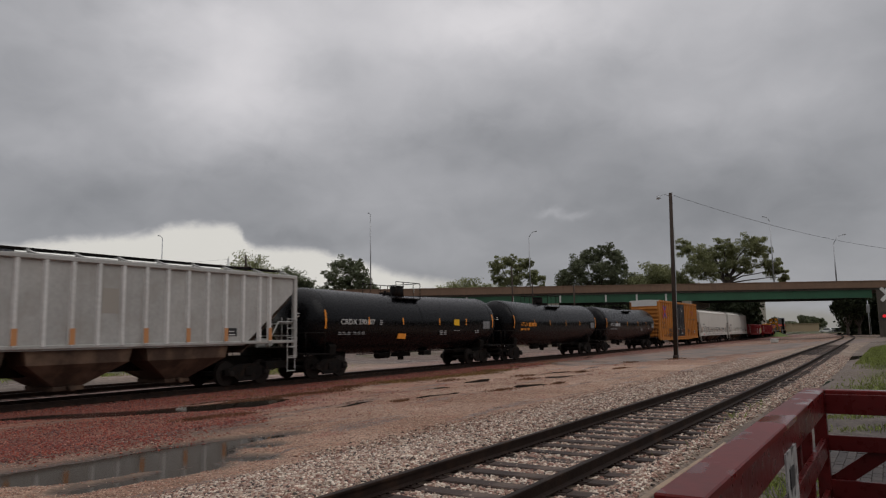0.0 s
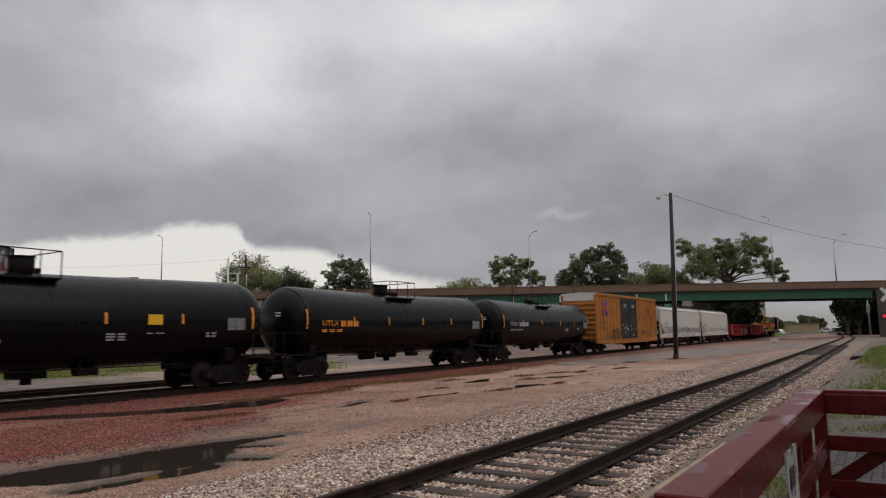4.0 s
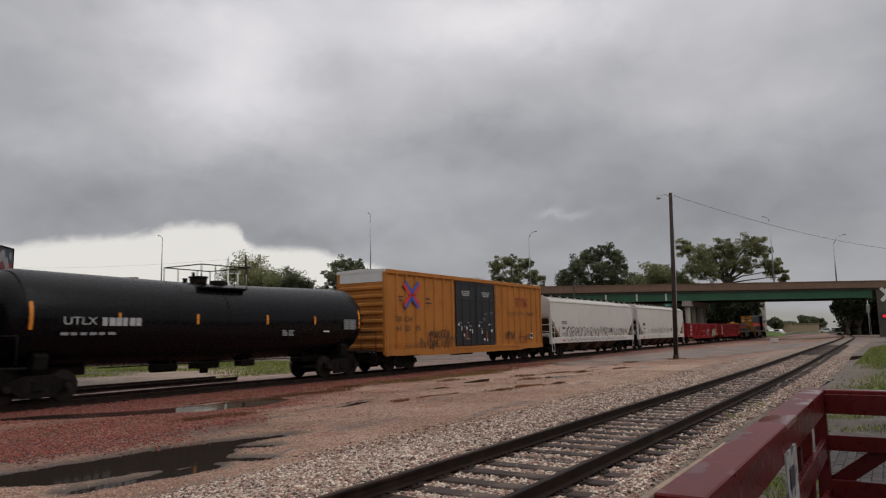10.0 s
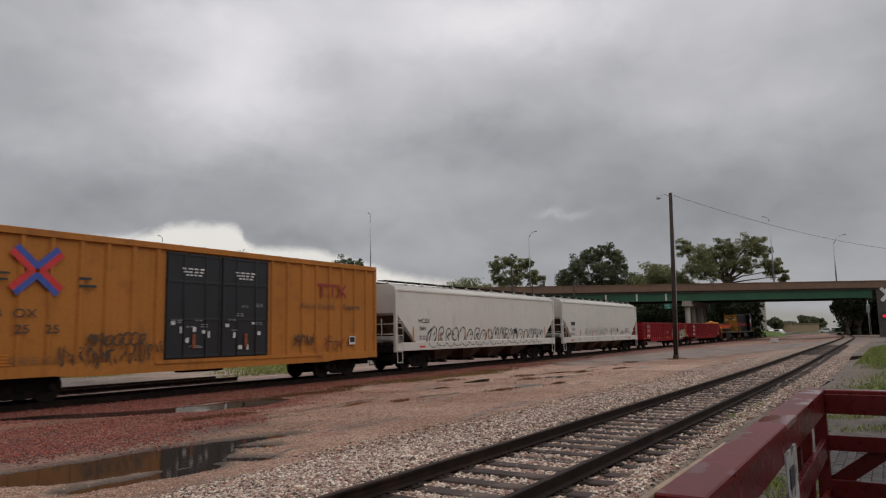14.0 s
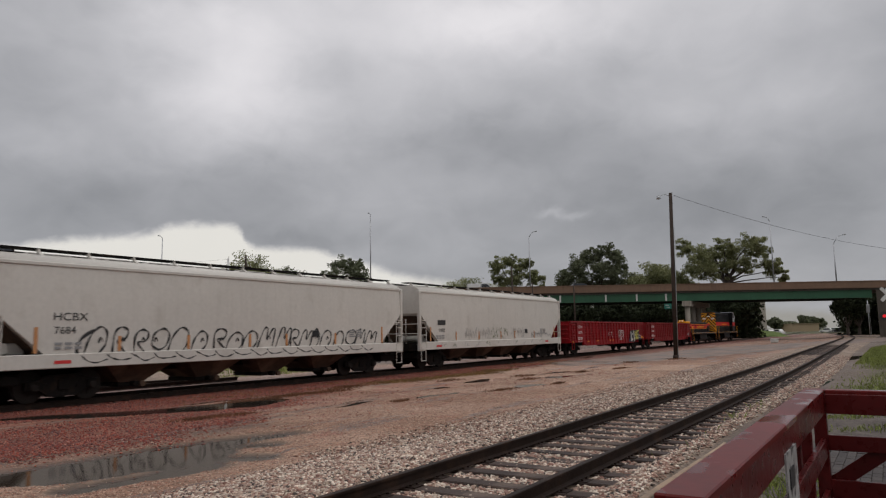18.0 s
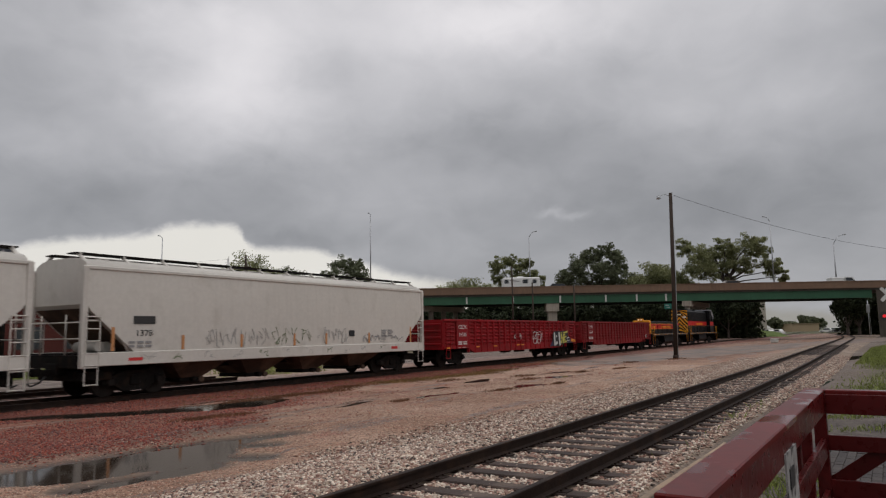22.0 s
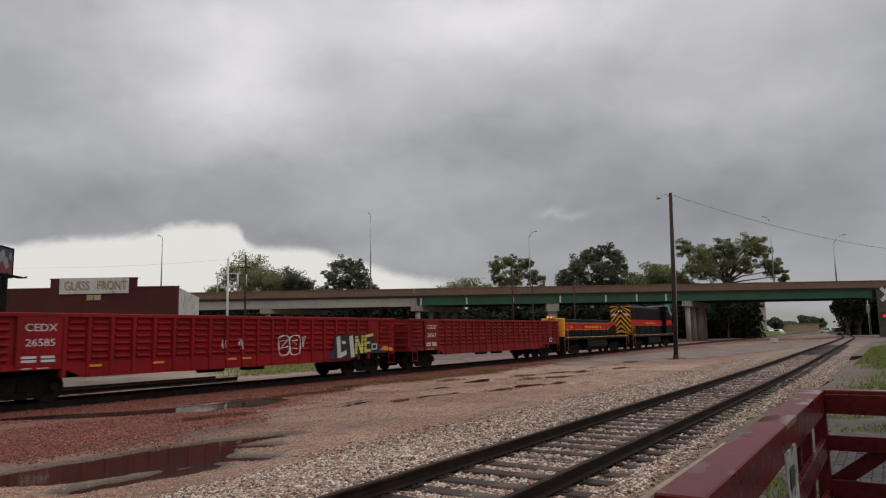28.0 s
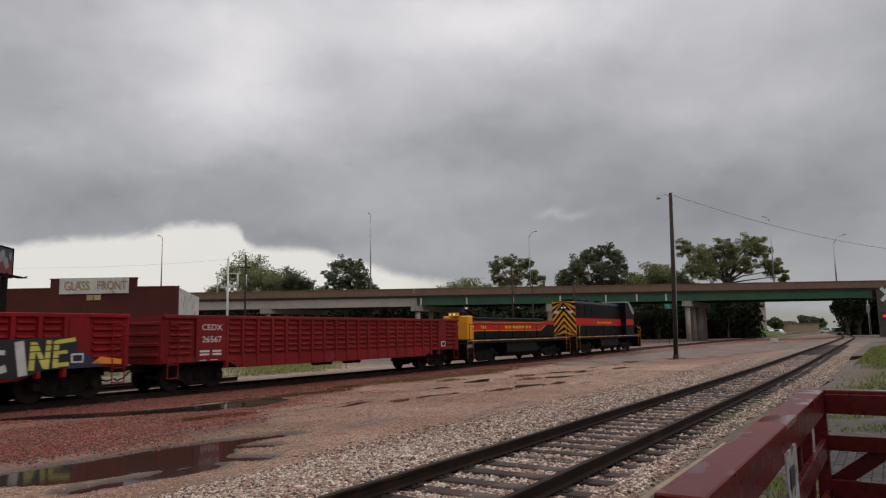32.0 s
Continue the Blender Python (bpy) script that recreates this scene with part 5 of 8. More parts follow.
for i, (r, a, top, wd) in enumerate([(203, 400, 8.8, 8.5), (212, 405, 7.8, 9.0), (140, 300, 6.0, 6.5), (187, 395, 5.4, 12), (222, 420, 5.6, 14), (195, 400, 5.2, 12)]):
    tree(r, a, -0.2, top, wd, 70 + i, 1500, leaf_dark, 0.3, 0.1, low=0.2, label="distant tree on the skyline", leaf=0.7)


def woods(name, rows, count, seed, label, leaf=0.5):
    """A close mass of foliage: blocks of (right, ahead, half width, half depth, foot, top)."""
    rs = np.random.RandomState(seed)
    out = []
    area = sum(q[2] * (q[5] - q[4]) for q in rows)
    for r, a, hw, hd, z0, z1 in rows:
        n = int(count * hw * (z1 - z0) / area)
        u = rs.uniform(-1, 1, n)
        lump = 0.78 + 0.22 * np.sin(u * hw * 1.1 + seed + r) * np.sin(u * hw * 0.43 + 2 * r)
        z = z0 + (z1 - z0) * rs.rand(n) ** 0.9 * lump
        rr, aa = r + u * hw, a + rs.uniform(-1, 1, n) * hd
        out.append(np.stack([FX * aa + FY * rr, FY * aa - FX * rr, z], 1))
    c = np.concatenate(out)
    n = len(c)
    u = rs.normal(0, 1, (n, 3))
    u /= np.linalg.norm(u, axis=1)[:, None]
    w = np.cross(u, rs.normal(0, 1, (n, 3)))
    w /= np.linalg.norm(w, axis=1)[:, None]
    s = (leaf * rs.uniform(0.5, 1.3, n))[:, None]
    v = np.stack([c - u * s, c - w * s * 0.6, c + u * s, c + w * s * 0.6], 1).reshape(-1, 3)
    me = bpy.data.meshes.new(name)
    me.vertices.add(n * 4)
    me.vertices.foreach_set("co", v.reshape(-1))
    me.loops.add(n * 4)
    me.loops.foreach_set("vertex_index", np.arange(n * 4))
    me.polygons.add(n)
    me.polygons.foreach_set("loop_start", np.arange(n) * 4)
    me.update(calc_edges=True)
    me.materials.append(leaf_scrub_shade)
    return tagged(new(name, me), label, "woods", kind="stuff")


woods("scrub_woods", [(0.0, 162, 62, 4, -0.2, 11.8), (-45, 142, 42, 4, -0.2, 10.8), (61.0, 152, 6.5, 3, -0.2, 9.0), (94.0, 156, 6.0, 4, -0.2, 10.0)], 150000, 5, "dense scrub behind the overpass, shade put into its leaf colour", 0.4)


# ---- wooden railing by the camera ----
def red_railing():
    ob = thing("wooden_railing", "wet dark red painted wooden railing", "railing")
    part("cap_board", Geo().box(2.17, 6.42, 0.495, 0.645, 1.272, 1.31, 0.006), cap_red, ob, "wet flat cap board")
    part("top_rail", Geo().box(2.2, 6.3, 0.5, 0.538, 1.13, 1.285), fence_red, ob)
    part("middle_rail", Geo().box(2.2, 6.3, 0.5, 0.538, 0.80, 0.94, 0.004), fence_red, ob)
    part("lower_rail", Geo().box(2.2, 6.3, 0.5, 0.538, 0.42, 0.56, 0.004), fence_red, ob)
    for x in (2.3, 3.28, 4.95, 5.6):
        part("post", Geo().box(x - 0.045, x + 0.045, 0.538, 0.63, 0.05, 1.28), fence_red, ob)
    part("corner_post", Geo().box(6.27, 6.36, 0.49, 0.58, 0.05, 1.28), fence_red, ob)
    part("cap_board", Geo().box(6.28, 6.42, -1.6, 0.49, 1.272, 1.31, 0.006), cap_red, ob)
    for z0, z1 in ((1.13, 1.28), (0.855, 0.97), (0.5, 0.638)):
        part("end_rail", Geo().box(6.27, 6.31, -1.6, 0.49, z0, z1, 0.004), fence_red, ob)
    part("brace", Geo().bar((6.33, 0.47, 0.6), (6.33, -0.08, 1.02), 0.038, 0.11), fence_red, ob)
    for y in (-0.75, -1.55):
        part("post", Geo().box(6.31, 6.4, y - 0.045, y + 0.045, 0.05, 1.27, 0.004), fence_red, ob)
    plate = part("notice_plate", Geo().box(3.86, 4.28, 0.488, 0.498, 0.5, 1.18), material("weathered_notice_paint", (0.36, 0.35, 0.34), 0.6, 0, [(6, 0.25, 4)], wear=((0.05, 0.045, 0.042), 9.0, 0.48, 0.56)), ob, "weathered white and black metal notice")
    for k in range(3):
        part("notice_bar", Geo().box(3.93, 4.2 - 0.06 * k, 0.482, 0.487, 0.6 + k * 0.2, 0.7 + k * 0.2), black_mark, plate)


red_railing()


# ---- crossing, road and things far off ----
draped_sheet("road", [(39.6, 16.0), (43.2, 14.4), (51.2, 11.2), (60.0, 9.6), (71.0, 7.6), (86.0, 3.6), (100, 0.0), (130, -12), (140, -4), (112, 6.1), (105, 9.0), (84.7, 15.1), (65.8, 17.2), (49, 18.6), (42, 19.2)], 0.008, asphalt, "wet grey asphalt road over the tracks", "road")


def crossing_signal(r, a, lit, scale=1.0):
    ob = thing("crossing_signal", "railway crossing signal with crossbuck and red lamps", "crossing signal")
    p = spot(r, a)
    part("mast", Geo().cyl((p.x, p.y, -0.2), (p.x, p.y, 4.3), 0.06, 10), galvanised, ob)
    part("base", Geo().box(p.x - 0.3, p.x + 0.3, p.y - 0.3, p.y + 0.3, -0.2, 0.35, 0.03), dark_steel, ob)
    for s in (-1, 1):
        q, e = spot(r - 0.42, a - 0.1, 3.87 - s * 0.42), spot(r + 0.42, a - 0.1, 3.87 + s * 0.42)
        part("crossbuck_board", Geo().bar(q, e, 0.03, 0.22, up=(0, 0, 1)), pale_paint, ob, "white crossbuck board")
    q, e = spot(r - 0.4, a - 0.1, 2.47), spot(r + 0.4, a - 0.1, 2.47)
    part("lamp_bar", Geo().bar(q, e, 0.06, 0.06), dark_steel, ob)
    for dr, on in ((-0.38, True), (0.38, False)):
        c = spot(r + dr, a - 0.12, 2.47)
        f = spot(r + dr, a - 0.14, 2.47)
        part("lamp_backing", Geo().cyl(c, f, 0.3, 20), black_mark, ob)
        f2 = spot(r + dr, a - 0.2, 2.47)
        part("red_lamp", Geo().cyl(f, f2, 0.1, 16), glowing("lit_red_lamp", (0.9, 0.02, 0.03), 0.45) if on and lit else logo_red, ob, "glowing red lamp" if on and lit else "")


crossing_signal(28.9, 46.0, True)


def signal_mast(r, a):
    ob = thing("signal_mast", "grey railway signal mast far down the line", "signal")
    p = spot(r, a)
    part("mast", Geo().cyl((p.x, p.y, -0.2), (p.x, p.y, 7.0), 0.09, 8), galvanised, ob)
    part("signal_head", Geo().box(p.x - 0.2, p.x + 0.2, p.y - 0.3, p.y + 0.3, 4.6, 6.2, 0.05), galvanised, ob)
    part("ladder", Geo().box(p.x - 0.05, p.x + 0.05, p.y - 0.25, p.y - 0.2, 0, 5), galvanised, ob)


signal_mast(84.0, 140)


def far_building(name, r0, r1, a0, a1, z1, mat, label, windows=0, pitch=0.0):
    ob = thing(name, label, "building")
    part("wall", slab(Geo(), r0, r1, a0, a1, -0.3, z1), mat, ob)
    part("roof", slab(Geo(), r0 - 0.4, r1 + 0.4, a0 - 0.4, a1 + 0.4, z1, z1 + 0.25), mat, ob)
    for k in range(windows):
        r = r0 + (r1 - r0) * (k + 0.5) / windows
        part("window", slab(Geo(), r - 1.0, r + 1.0, a0 - 0.06, a0 + 0.02, 1.0, min(3.0, z1 - 0.5)), window_pane, ob)


tan_wall = material("tan_metal_siding", (0.34, 0.26, 0.16), 0.7, 0, [(0.1, 0.1, 4)])
far_building("warehouse", 186.4, 201.0, 380, 396, 3.95, tan_wall, "low tan metal warehouse in the distance", 0)
far_building("grain_elevator", 111.4, 113.8, 250, 254, 11.2, beam_concrete, "white concrete tower in the distance")
far_building("shed", 109.0, 111.2, 248, 256, 4.0, beam_concrete, "small white shed in the distance")


def grass_bank():
    """A low rounded mound of grass beside the far track."""
    rings = []
    for k in range(9):
        r = 70.6 + k * 1.35
        h = 1.75 * math.sin(math.pi * (k + 0.6) / 9.6) + 0.15 * math.sin(k * 2.1)
        rings.append([tuple(spot(r + 0.2 * math.sin(a * 3), 170 + a, -0.3 + max(0.0, h) * math.cos(a / 5.0 * math.pi / 2))) for a in (-5, -4, -2.5, -1, 0, 1, 2.5, 4, 5)])
    g = Geo().loft(rings, closed=False, caps=False)
    tagged(part("grass_bank", g, material("mound_grass", (0.12, 0.165, 0.05), 0.85, 0, [(0.6, 0.3, 4), (7, 0.35, 4)], [(9, 0.6, 0.1)], spec=0.2)), "low green grassy mound beyond the overpass", "grass bank", kind="structure")


grass_bank()


def relay_box():
    p = spot(43.9, 94.5)
    ob = thing("relay_box", "low white trackside relay box on the gravel", "relay box", at=pose(p.x, p.y, land_at(p.x, p.y), 0, 0, 0))
    part("cabinet", Geo().box(-0.27, 0.27, -0.44, 0.44, 0.06, 0.52, 0.03), pale_paint, ob)
    part("lid", Geo().box(-0.31, 0.31, -0.49, 0.49, 0.5, 0.57, 0.02), pale_paint, ob)
    part("plinth", Geo().box(-0.24, 0.24, -0.41, 0.41, -0.1, 0.07), concrete, ob)


relay_box()


def street_sign():
    ob = thing("street_sign", "small green road sign beyond the yard pole", "road sign")
    p = spot(31.7, 100)
    part("post", Geo().cyl((p.x, p.y, -0.2), (p.x, p.y, 5.5), 0.04, 8), dark_steel, ob)
    part("sign_plate", slab(Geo(), 31.2, 32.2, 99.9, 99.95, 4.8, 5.55), material("sign_green", (0.015, 0.15, 0.11), 0.5), ob, "green sign plate")
    part("sign_bar", slab(Geo(), 31.35, 31.85, 99.88, 99.9, 5.28, 5.36), pale_stencil, ob)
    part("sign_bar", slab(Geo(), 31.5, 32.0, 99.88, 99.9, 4.98, 5.06), pale_stencil, ob)


street_sign()


# ---- traffic on the overpass ----
ROAD_CARS = []


def wheel_at(car, x, y, r=0.36):
    w = part("wheel", Geo().cyl((x, y - 0.1, r), (x, y + 0.1, r), r, 16), black_mark, car)
    part("rim", Geo().cyl((x, y - 0.115, r), (x, y + 0.115, r), r * 0.55, 12), galvanised, w)


def road_car(label, paint, right, t, speed, kind, ahead=121.2):
    """x forward. right: where it is at t seconds."""
    car = thing({"car": "car", "pickup": "pickup_truck", "trailer": "travel_trailer"}[kind], label, {"car": "car", "pickup": "pickup truck", "trailer": "camper"}[kind], "traffic on the overpass")
    ROAD_CARS.append((car, right, t, speed, ahead))
    if kind == "car":
        part("body", Geo().prism([(-2.2, 0.35), (2.2, 0.35), (2.25, 0.75), (1.3, 0.95), (-2.2, 1.0)], "y", -0.88, 0.88), paint, car)
        part("cabin", Geo().prism([(-2.1, 0.98), (1.2, 0.95), (0.45, 1.62), (-1.4, 1.66)], "y", -0.78, 0.78), paint, car)
        part("side_window", Geo().prism([(-1.7, 1.05), (0.9, 1.03), (0.4, 1.5), (-1.35, 1.54)], "y", -0.79, -0.78), window_pane, car)
    elif kind == "pickup":
        part("body", Geo().prism([(-2.8, 0.5), (2.7, 0.5), (2.75, 1.05), (1.4, 1.2), (-2.8, 1.2)], "y", -0.98, 0.98), paint, car)
        part("cabin", Geo().prism([(-0.6, 1.18), (1.5, 1.18), (0.8, 1.9), (-0.5, 1.92)], "y", -0.85, 0.85), paint, car)
        part("bed_cap", Geo().box(-2.75, -0.65, -0.9, 0.9, 1.2, 1.86, 0.06), paint, car)
        part("side_window", Geo().prism([(-0.4, 1.25), (1.2, 1.25), (0.7, 1.78), (-0.35, 1.8)], "y", -0.86, -0.85), window_pane, car)
    else:
        part("body", Geo().box(-3.2, 3.2, -1.2, 1.2, 0.55, 2.8, 0.18), paint, car, "white camper body")
        part("roof_unit", Geo().box(-0.6, 0.4, -0.4, 0.4, 2.78, 3.02, 0.06), paint, car)
        for x0, x1 in ((-2.9, -2.2), (0.2, 1.1), (1.9, 2.6)):
            part("window", Geo().box(x0, x1, -1.215, -1.2, 1.75, 2.4), window_pane, car)
        part("stripe", Geo().prism([(-2.0, 2.2), (-0.3, 2.0), (-0.3, 2.12), (-2.0, 2.42)], "y", -1.212, -1.2), grey_mark, car)
        part("hitch", Geo().bar((3.4, 0, 0.6), (4.6, 0, 0.5), 0.12, 0.1), dark_steel, car)
    for x in ((-1.4, 1.4) if kind == "car" else (-1.8, 1.8) if kind == "pickup" else (-0.6, 0.3)):
        for y in (-0.8, 0.8):
            wheel_at(car, x, y)
    return car


car_white = material("white_car_paint", (0.7, 0.7, 0.68), 0.3)
car_dark = material("dark_car_paint", (0.05, 0.05, 0.055), 0.25)
car_tan = material("bronze_car_paint", (0.16, 0.13, 0.1), 0.3)
road_car("white pickup truck with a bed cap driving over the bridge", car_white, 53.6, 21.0, 15.6, "pickup")
road_car("white travel trailer with small windows towed over the bridge", car_white, 29.3, 23.0, 16.0, "trailer")
road_car("dark car towing a white trailer over the bridge", car_dark, 36.1, 23.0, 16.0, "car")
road_car("dark grey car driving over the bridge", car_dark, 70.6, 21.0, 15.6, "car")
road_car("dark bronze car driving over the bridge", car_tan, 66.2, 23.0, 16.2, "car")


# ---- a plain unseen wall, added behind the camera to block low light ----
def unseen_wall():
    g = Geo()
    g.box(-60, 70, -9.4, -9.0, -0.3, 3.4)
    ob = part("wall_station", g, brick_red)
    tagged(ob, "plain dark brick wall, unseen, added behind the camera", "wall", kind="structure")


unseen_wall()


def roadside_trees():
    """A thick belt of trees added along the road, unseen, off to the camera's right."""
    rs = np.random.RandomState(77)
    n = 16000
    x = rs.uniform(72, 330, n)
    top = 8.5 + 2.2 * np.sin(x * 0.21) + 1.3 * np.sin(x * 0.57 + 1)
    c = np.stack([x, -16 + rs.uniform(-3, 3, n), rs.rand(n) * top - 0.2], 1)
    u = rs.normal(0, 1, (n, 3))
    u /= np.linalg.norm(u, axis=1)[:, None]
    w = np.cross(u, rs.normal(0, 1, (n, 3)))
    w /= np.linalg.norm(w, axis=1)[:, None]
    s = rs.uniform(0.5, 1.1, n)[:, None]
    v = np.stack([c - u * s, c - w * s * 0.6, c + u * s, c + w * s * 0.6], 1).reshape(-1, 3)
    me = bpy.data.meshes.new("roadside_trees")
    me.vertices.add(n * 4)
    me.vertices.foreach_set("co", v.reshape(-1))
    me.loops.add(n * 4)
    me.loops.foreach_set("vertex_index", np.arange(n * 4))
    me.polygons.add(n)
    me.polygons.foreach_set("loop_start", np.arange(n) * 4)
    me.update(calc_edges=True)
    me.materials.append(leaf_dark)
    tagged(new("roadside_trees", me), "thick belt of dark trees, unseen, added along the road", "woods", kind="stuff")


roadside_trees()


def parked_car(right, ahead, paint, label, turn):
    p = spot(right, ahead)
    car = thing("parked_car", label, "car", "cars parked far off", at=pose(p.x, p.y, land_at(p.x, p.y), 0, 0, turn))
    part("body", Geo().prism([(-2.2, 0.35), (2.2, 0.35), (2.25, 0.75), (1.3, 0.95), (-2.2, 1.0)], "y", -0.88, 0.88), paint, car)
    part("cabin", Geo().prism([(-1.9, 0.98), (1.2, 0.95), (0.45, 1.62), (-1.4, 1.66)], "y", -0.78, 0.78), paint, car)
    for y in (-0.79, 0.78):
        part("side_window", Geo().prism([(-1.5, 1.05), (0.9, 1.03), (0.4, 1.5), (-1.25, 1.54)], "y", y, y + 0.01), window_pane, car)
    for x in (-1.4, 1.4):
        for y in (-0.8, 0.8):
            wheel_at(car, x, y, 0.34)
    return car


parked_car(96.0, 205.0, car_white, "white car parked beyond the crossing", 60)
parked_car(91.0, 200.0, car_white, "white car parked near the tower", 50)
parked_car(141.0, 262.0, car_white, "white car waiting at the far crossing", 80)
parked_car(146.0, 266.0, car_white, "white van-like car waiting at the far crossing", 70)
parked_car(143.5, 258.0, car_dark, "dark car waiting at the far crossing", 70)
crossing_car = parked_car(111.5, 212.0, car_white, "white saloon car driving over the far crossing", math.degrees(YAW) + 90)
crossing_car.name = "car"



# ---- rolling stock: x along the car, -y the side seen, z = 0 on the rails ----
WHEEL_R = 0.457
WHEELSETS = []
CARS = []


def wheelset_mesh():
    g = Geo()
    g.cyl((0, -1.1, 0), (0, 1.1, 0), 0.085, 10)
    for s in (-1, 1):
        g.cyl((0, s * 0.70, 0), (0, s * 0.735, 0), WHEEL_R + 0.028, 24)
        g.cyl((0, s * 0.735, 0), (0, s * 0.83, 0), WHEEL_R, 24)
        g.cyl((0, s * 0.83, 0), (0, s * 0.845, 0), WHEEL_R - 0.06, 20)
        for i in range(5):
            a = i * 2 * math.pi / 5
            g.cyl((0.24 * math.cos(a), s * 0.84, 0.24 * math.sin(a)), (0.24 * math.cos(a), s * 0.858, 0.24 * math.sin(a)), 0.05, 8)
        g.cyl((0, s * 1.0, 0), (0, s * 1.2, 0), 0.1, 10)
    return mesh_of("wheelset", g, worn_steel)


def side_frame_mesh():
    g = Geo()
    top = [(-1.12, 0.40), (-1.12, 0.62), (-0.80, 0.66), (-0.42, 0.80), (0.42, 0.80), (0.80, 0.66), (1.12, 0.62), (1.12, 0.40), (0.70, 0.36)]
    low = [(0.42, 0.16), (-0.42, 0.16), (-0.70, 0.36)]
    g.prism(top + low, "y", -0.07, 0.07)
    g.box(-0.17, 0.17, -0.12, 0.12, 0.34, 0.66, 0.02)
    for sx in (-1, 1):
        g.box(sx * 0.89 - 0.15, sx * 0.89 + 0.15, -0.13, 0.1, 0.36, 0.64, 0.02)
        g.cyl((sx * 0.89, -0.2, 0.46), (sx * 0.89, -0.1, 0.46), 0.085, 10)
        g.cyl((sx * 0.47, -0.075, 0.46), (sx * 0.47, -0.1, 0.46), 0.12, 3)
    return mesh_of("side_frame", g, dark_steel)


def spring_mesh():
    g = Geo()
    for dx in (-0.17, 0, 0.17):
        for k in range(5):
            g.cyl((dx, 0, 0.20 + k * 0.05), (dx, 0, 0.225 + k * 0.05), 0.075, 9)
    return mesh_of("spring_nest", g, worn_steel)


M_WHEELSET, M_FRAME, M_SPRING = wheelset_mesh(), side_frame_mesh(), spring_mesh()
M_BOLSTER = mesh_of("truck", Geo().box(-0.2, 0.2, -1.05, 1.05, 0.42, 0.72, 0.03).box(-0.35, 0.35, -0.35, 0.35, 0.55, 0.8, 0.03).cyl((-0.6, -0.6, 0.35), (-0.6, 0.6, 0.35), 0.05, 6), dark_steel)


def truck(car, x, base=1.78):
    t = part("truck", M_BOLSTER, None, car, "grimy cast steel truck", at=(x, 0, 0))
    for s in (-1, 1):
        f = part("side_frame", M_FRAME, None, t, at=pose(0, s * 1.0, 0, 0, 0, 0 if s < 0 else 180))
        f.scale = (base / 1.78, 1, 1)
        part("spring_nest", M_SPRING, None, t, at=(0, s * 1.0, 0))
    for dx in (-base / 2, base / 2):
        w = part("wheelset", M_WHEELSET, None, t, "steel wheel pair on its axle", at=(dx, 0, WHEEL_R))
        WHEELSETS.append((w, dx))
    return t


def coupler(car, x, s):
    g = Geo()
    g.box(min(x - s * 0.5, x + s * 0.42), max(x - s * 0.5, x + s * 0.42), -0.07, 0.07, 0.76, 0.92, 0.01)
    g.box(min(x + s * 0.35, x + s * 0.62), max(x + s * 0.35, x + s * 0.62), -0.13, 0.13, 0.72, 0.98, 0.04)
    part("coupler", g, dark_steel, car)
    g = Geo().tube([(x, 0.3, 0.7), (x + s * 0.2, 0.32, 0.5), (x + s * 0.45, 0.3, 0.42), (x + s * 0.6, 0.22, 0.5)], 0.028, 6)
    part("air_hose", g, black_mark, car)


def ladder(car, x, y, z0, z1, w, mat, axis="x", step=0.38, name="ladder"):
    g = Geo()
    d = Vector((1, 0, 0)) if axis == "x" else Vector((0, 1, 0))
    a, b = Vector((x, y, z0)) - d * w / 2, Vector((x, y, z0)) + d * w / 2
    up = Vector((0, 0, z1 - z0))
    for p in (a, b):
        g.bar(p, p + up, 0.045, 0.03)
    n = max(1, int((z1 - z0) / step))
    for i in range(n + 1):
        h = Vector((0, 0, 0.03 + (z1 - z0 - 0.06) * i / n))
        g.cyl(a + h, b + h, 0.02, 6)
    return part(name, g, mat, car)


def stencil(car, x0, x1, z0, z1, y, mat, rows=1, words=3, seed=0, name="stencil_bar", label="", fill=0.62):
    """Writing too small to read: bars of its size."""
    rnd = random.Random(seed)
    h = (z1 - z0) / rows
    for r in range(rows):
        x = x0
        for k in range(words):
            w = (x1 - x0) / words
            part(name, Geo().box(x, x + w * rnd.uniform(0.6, 0.88), y - 0.004, y, z0 + r * h, z0 + r * h + h * fill), mat, car, label)
            x += w


def car_thing(name, label, category, centre, truck_at, group="cars of the train"):
    car = thing(name, label, category, group)
    CARS.append((car, centre, truck_at))
    return car


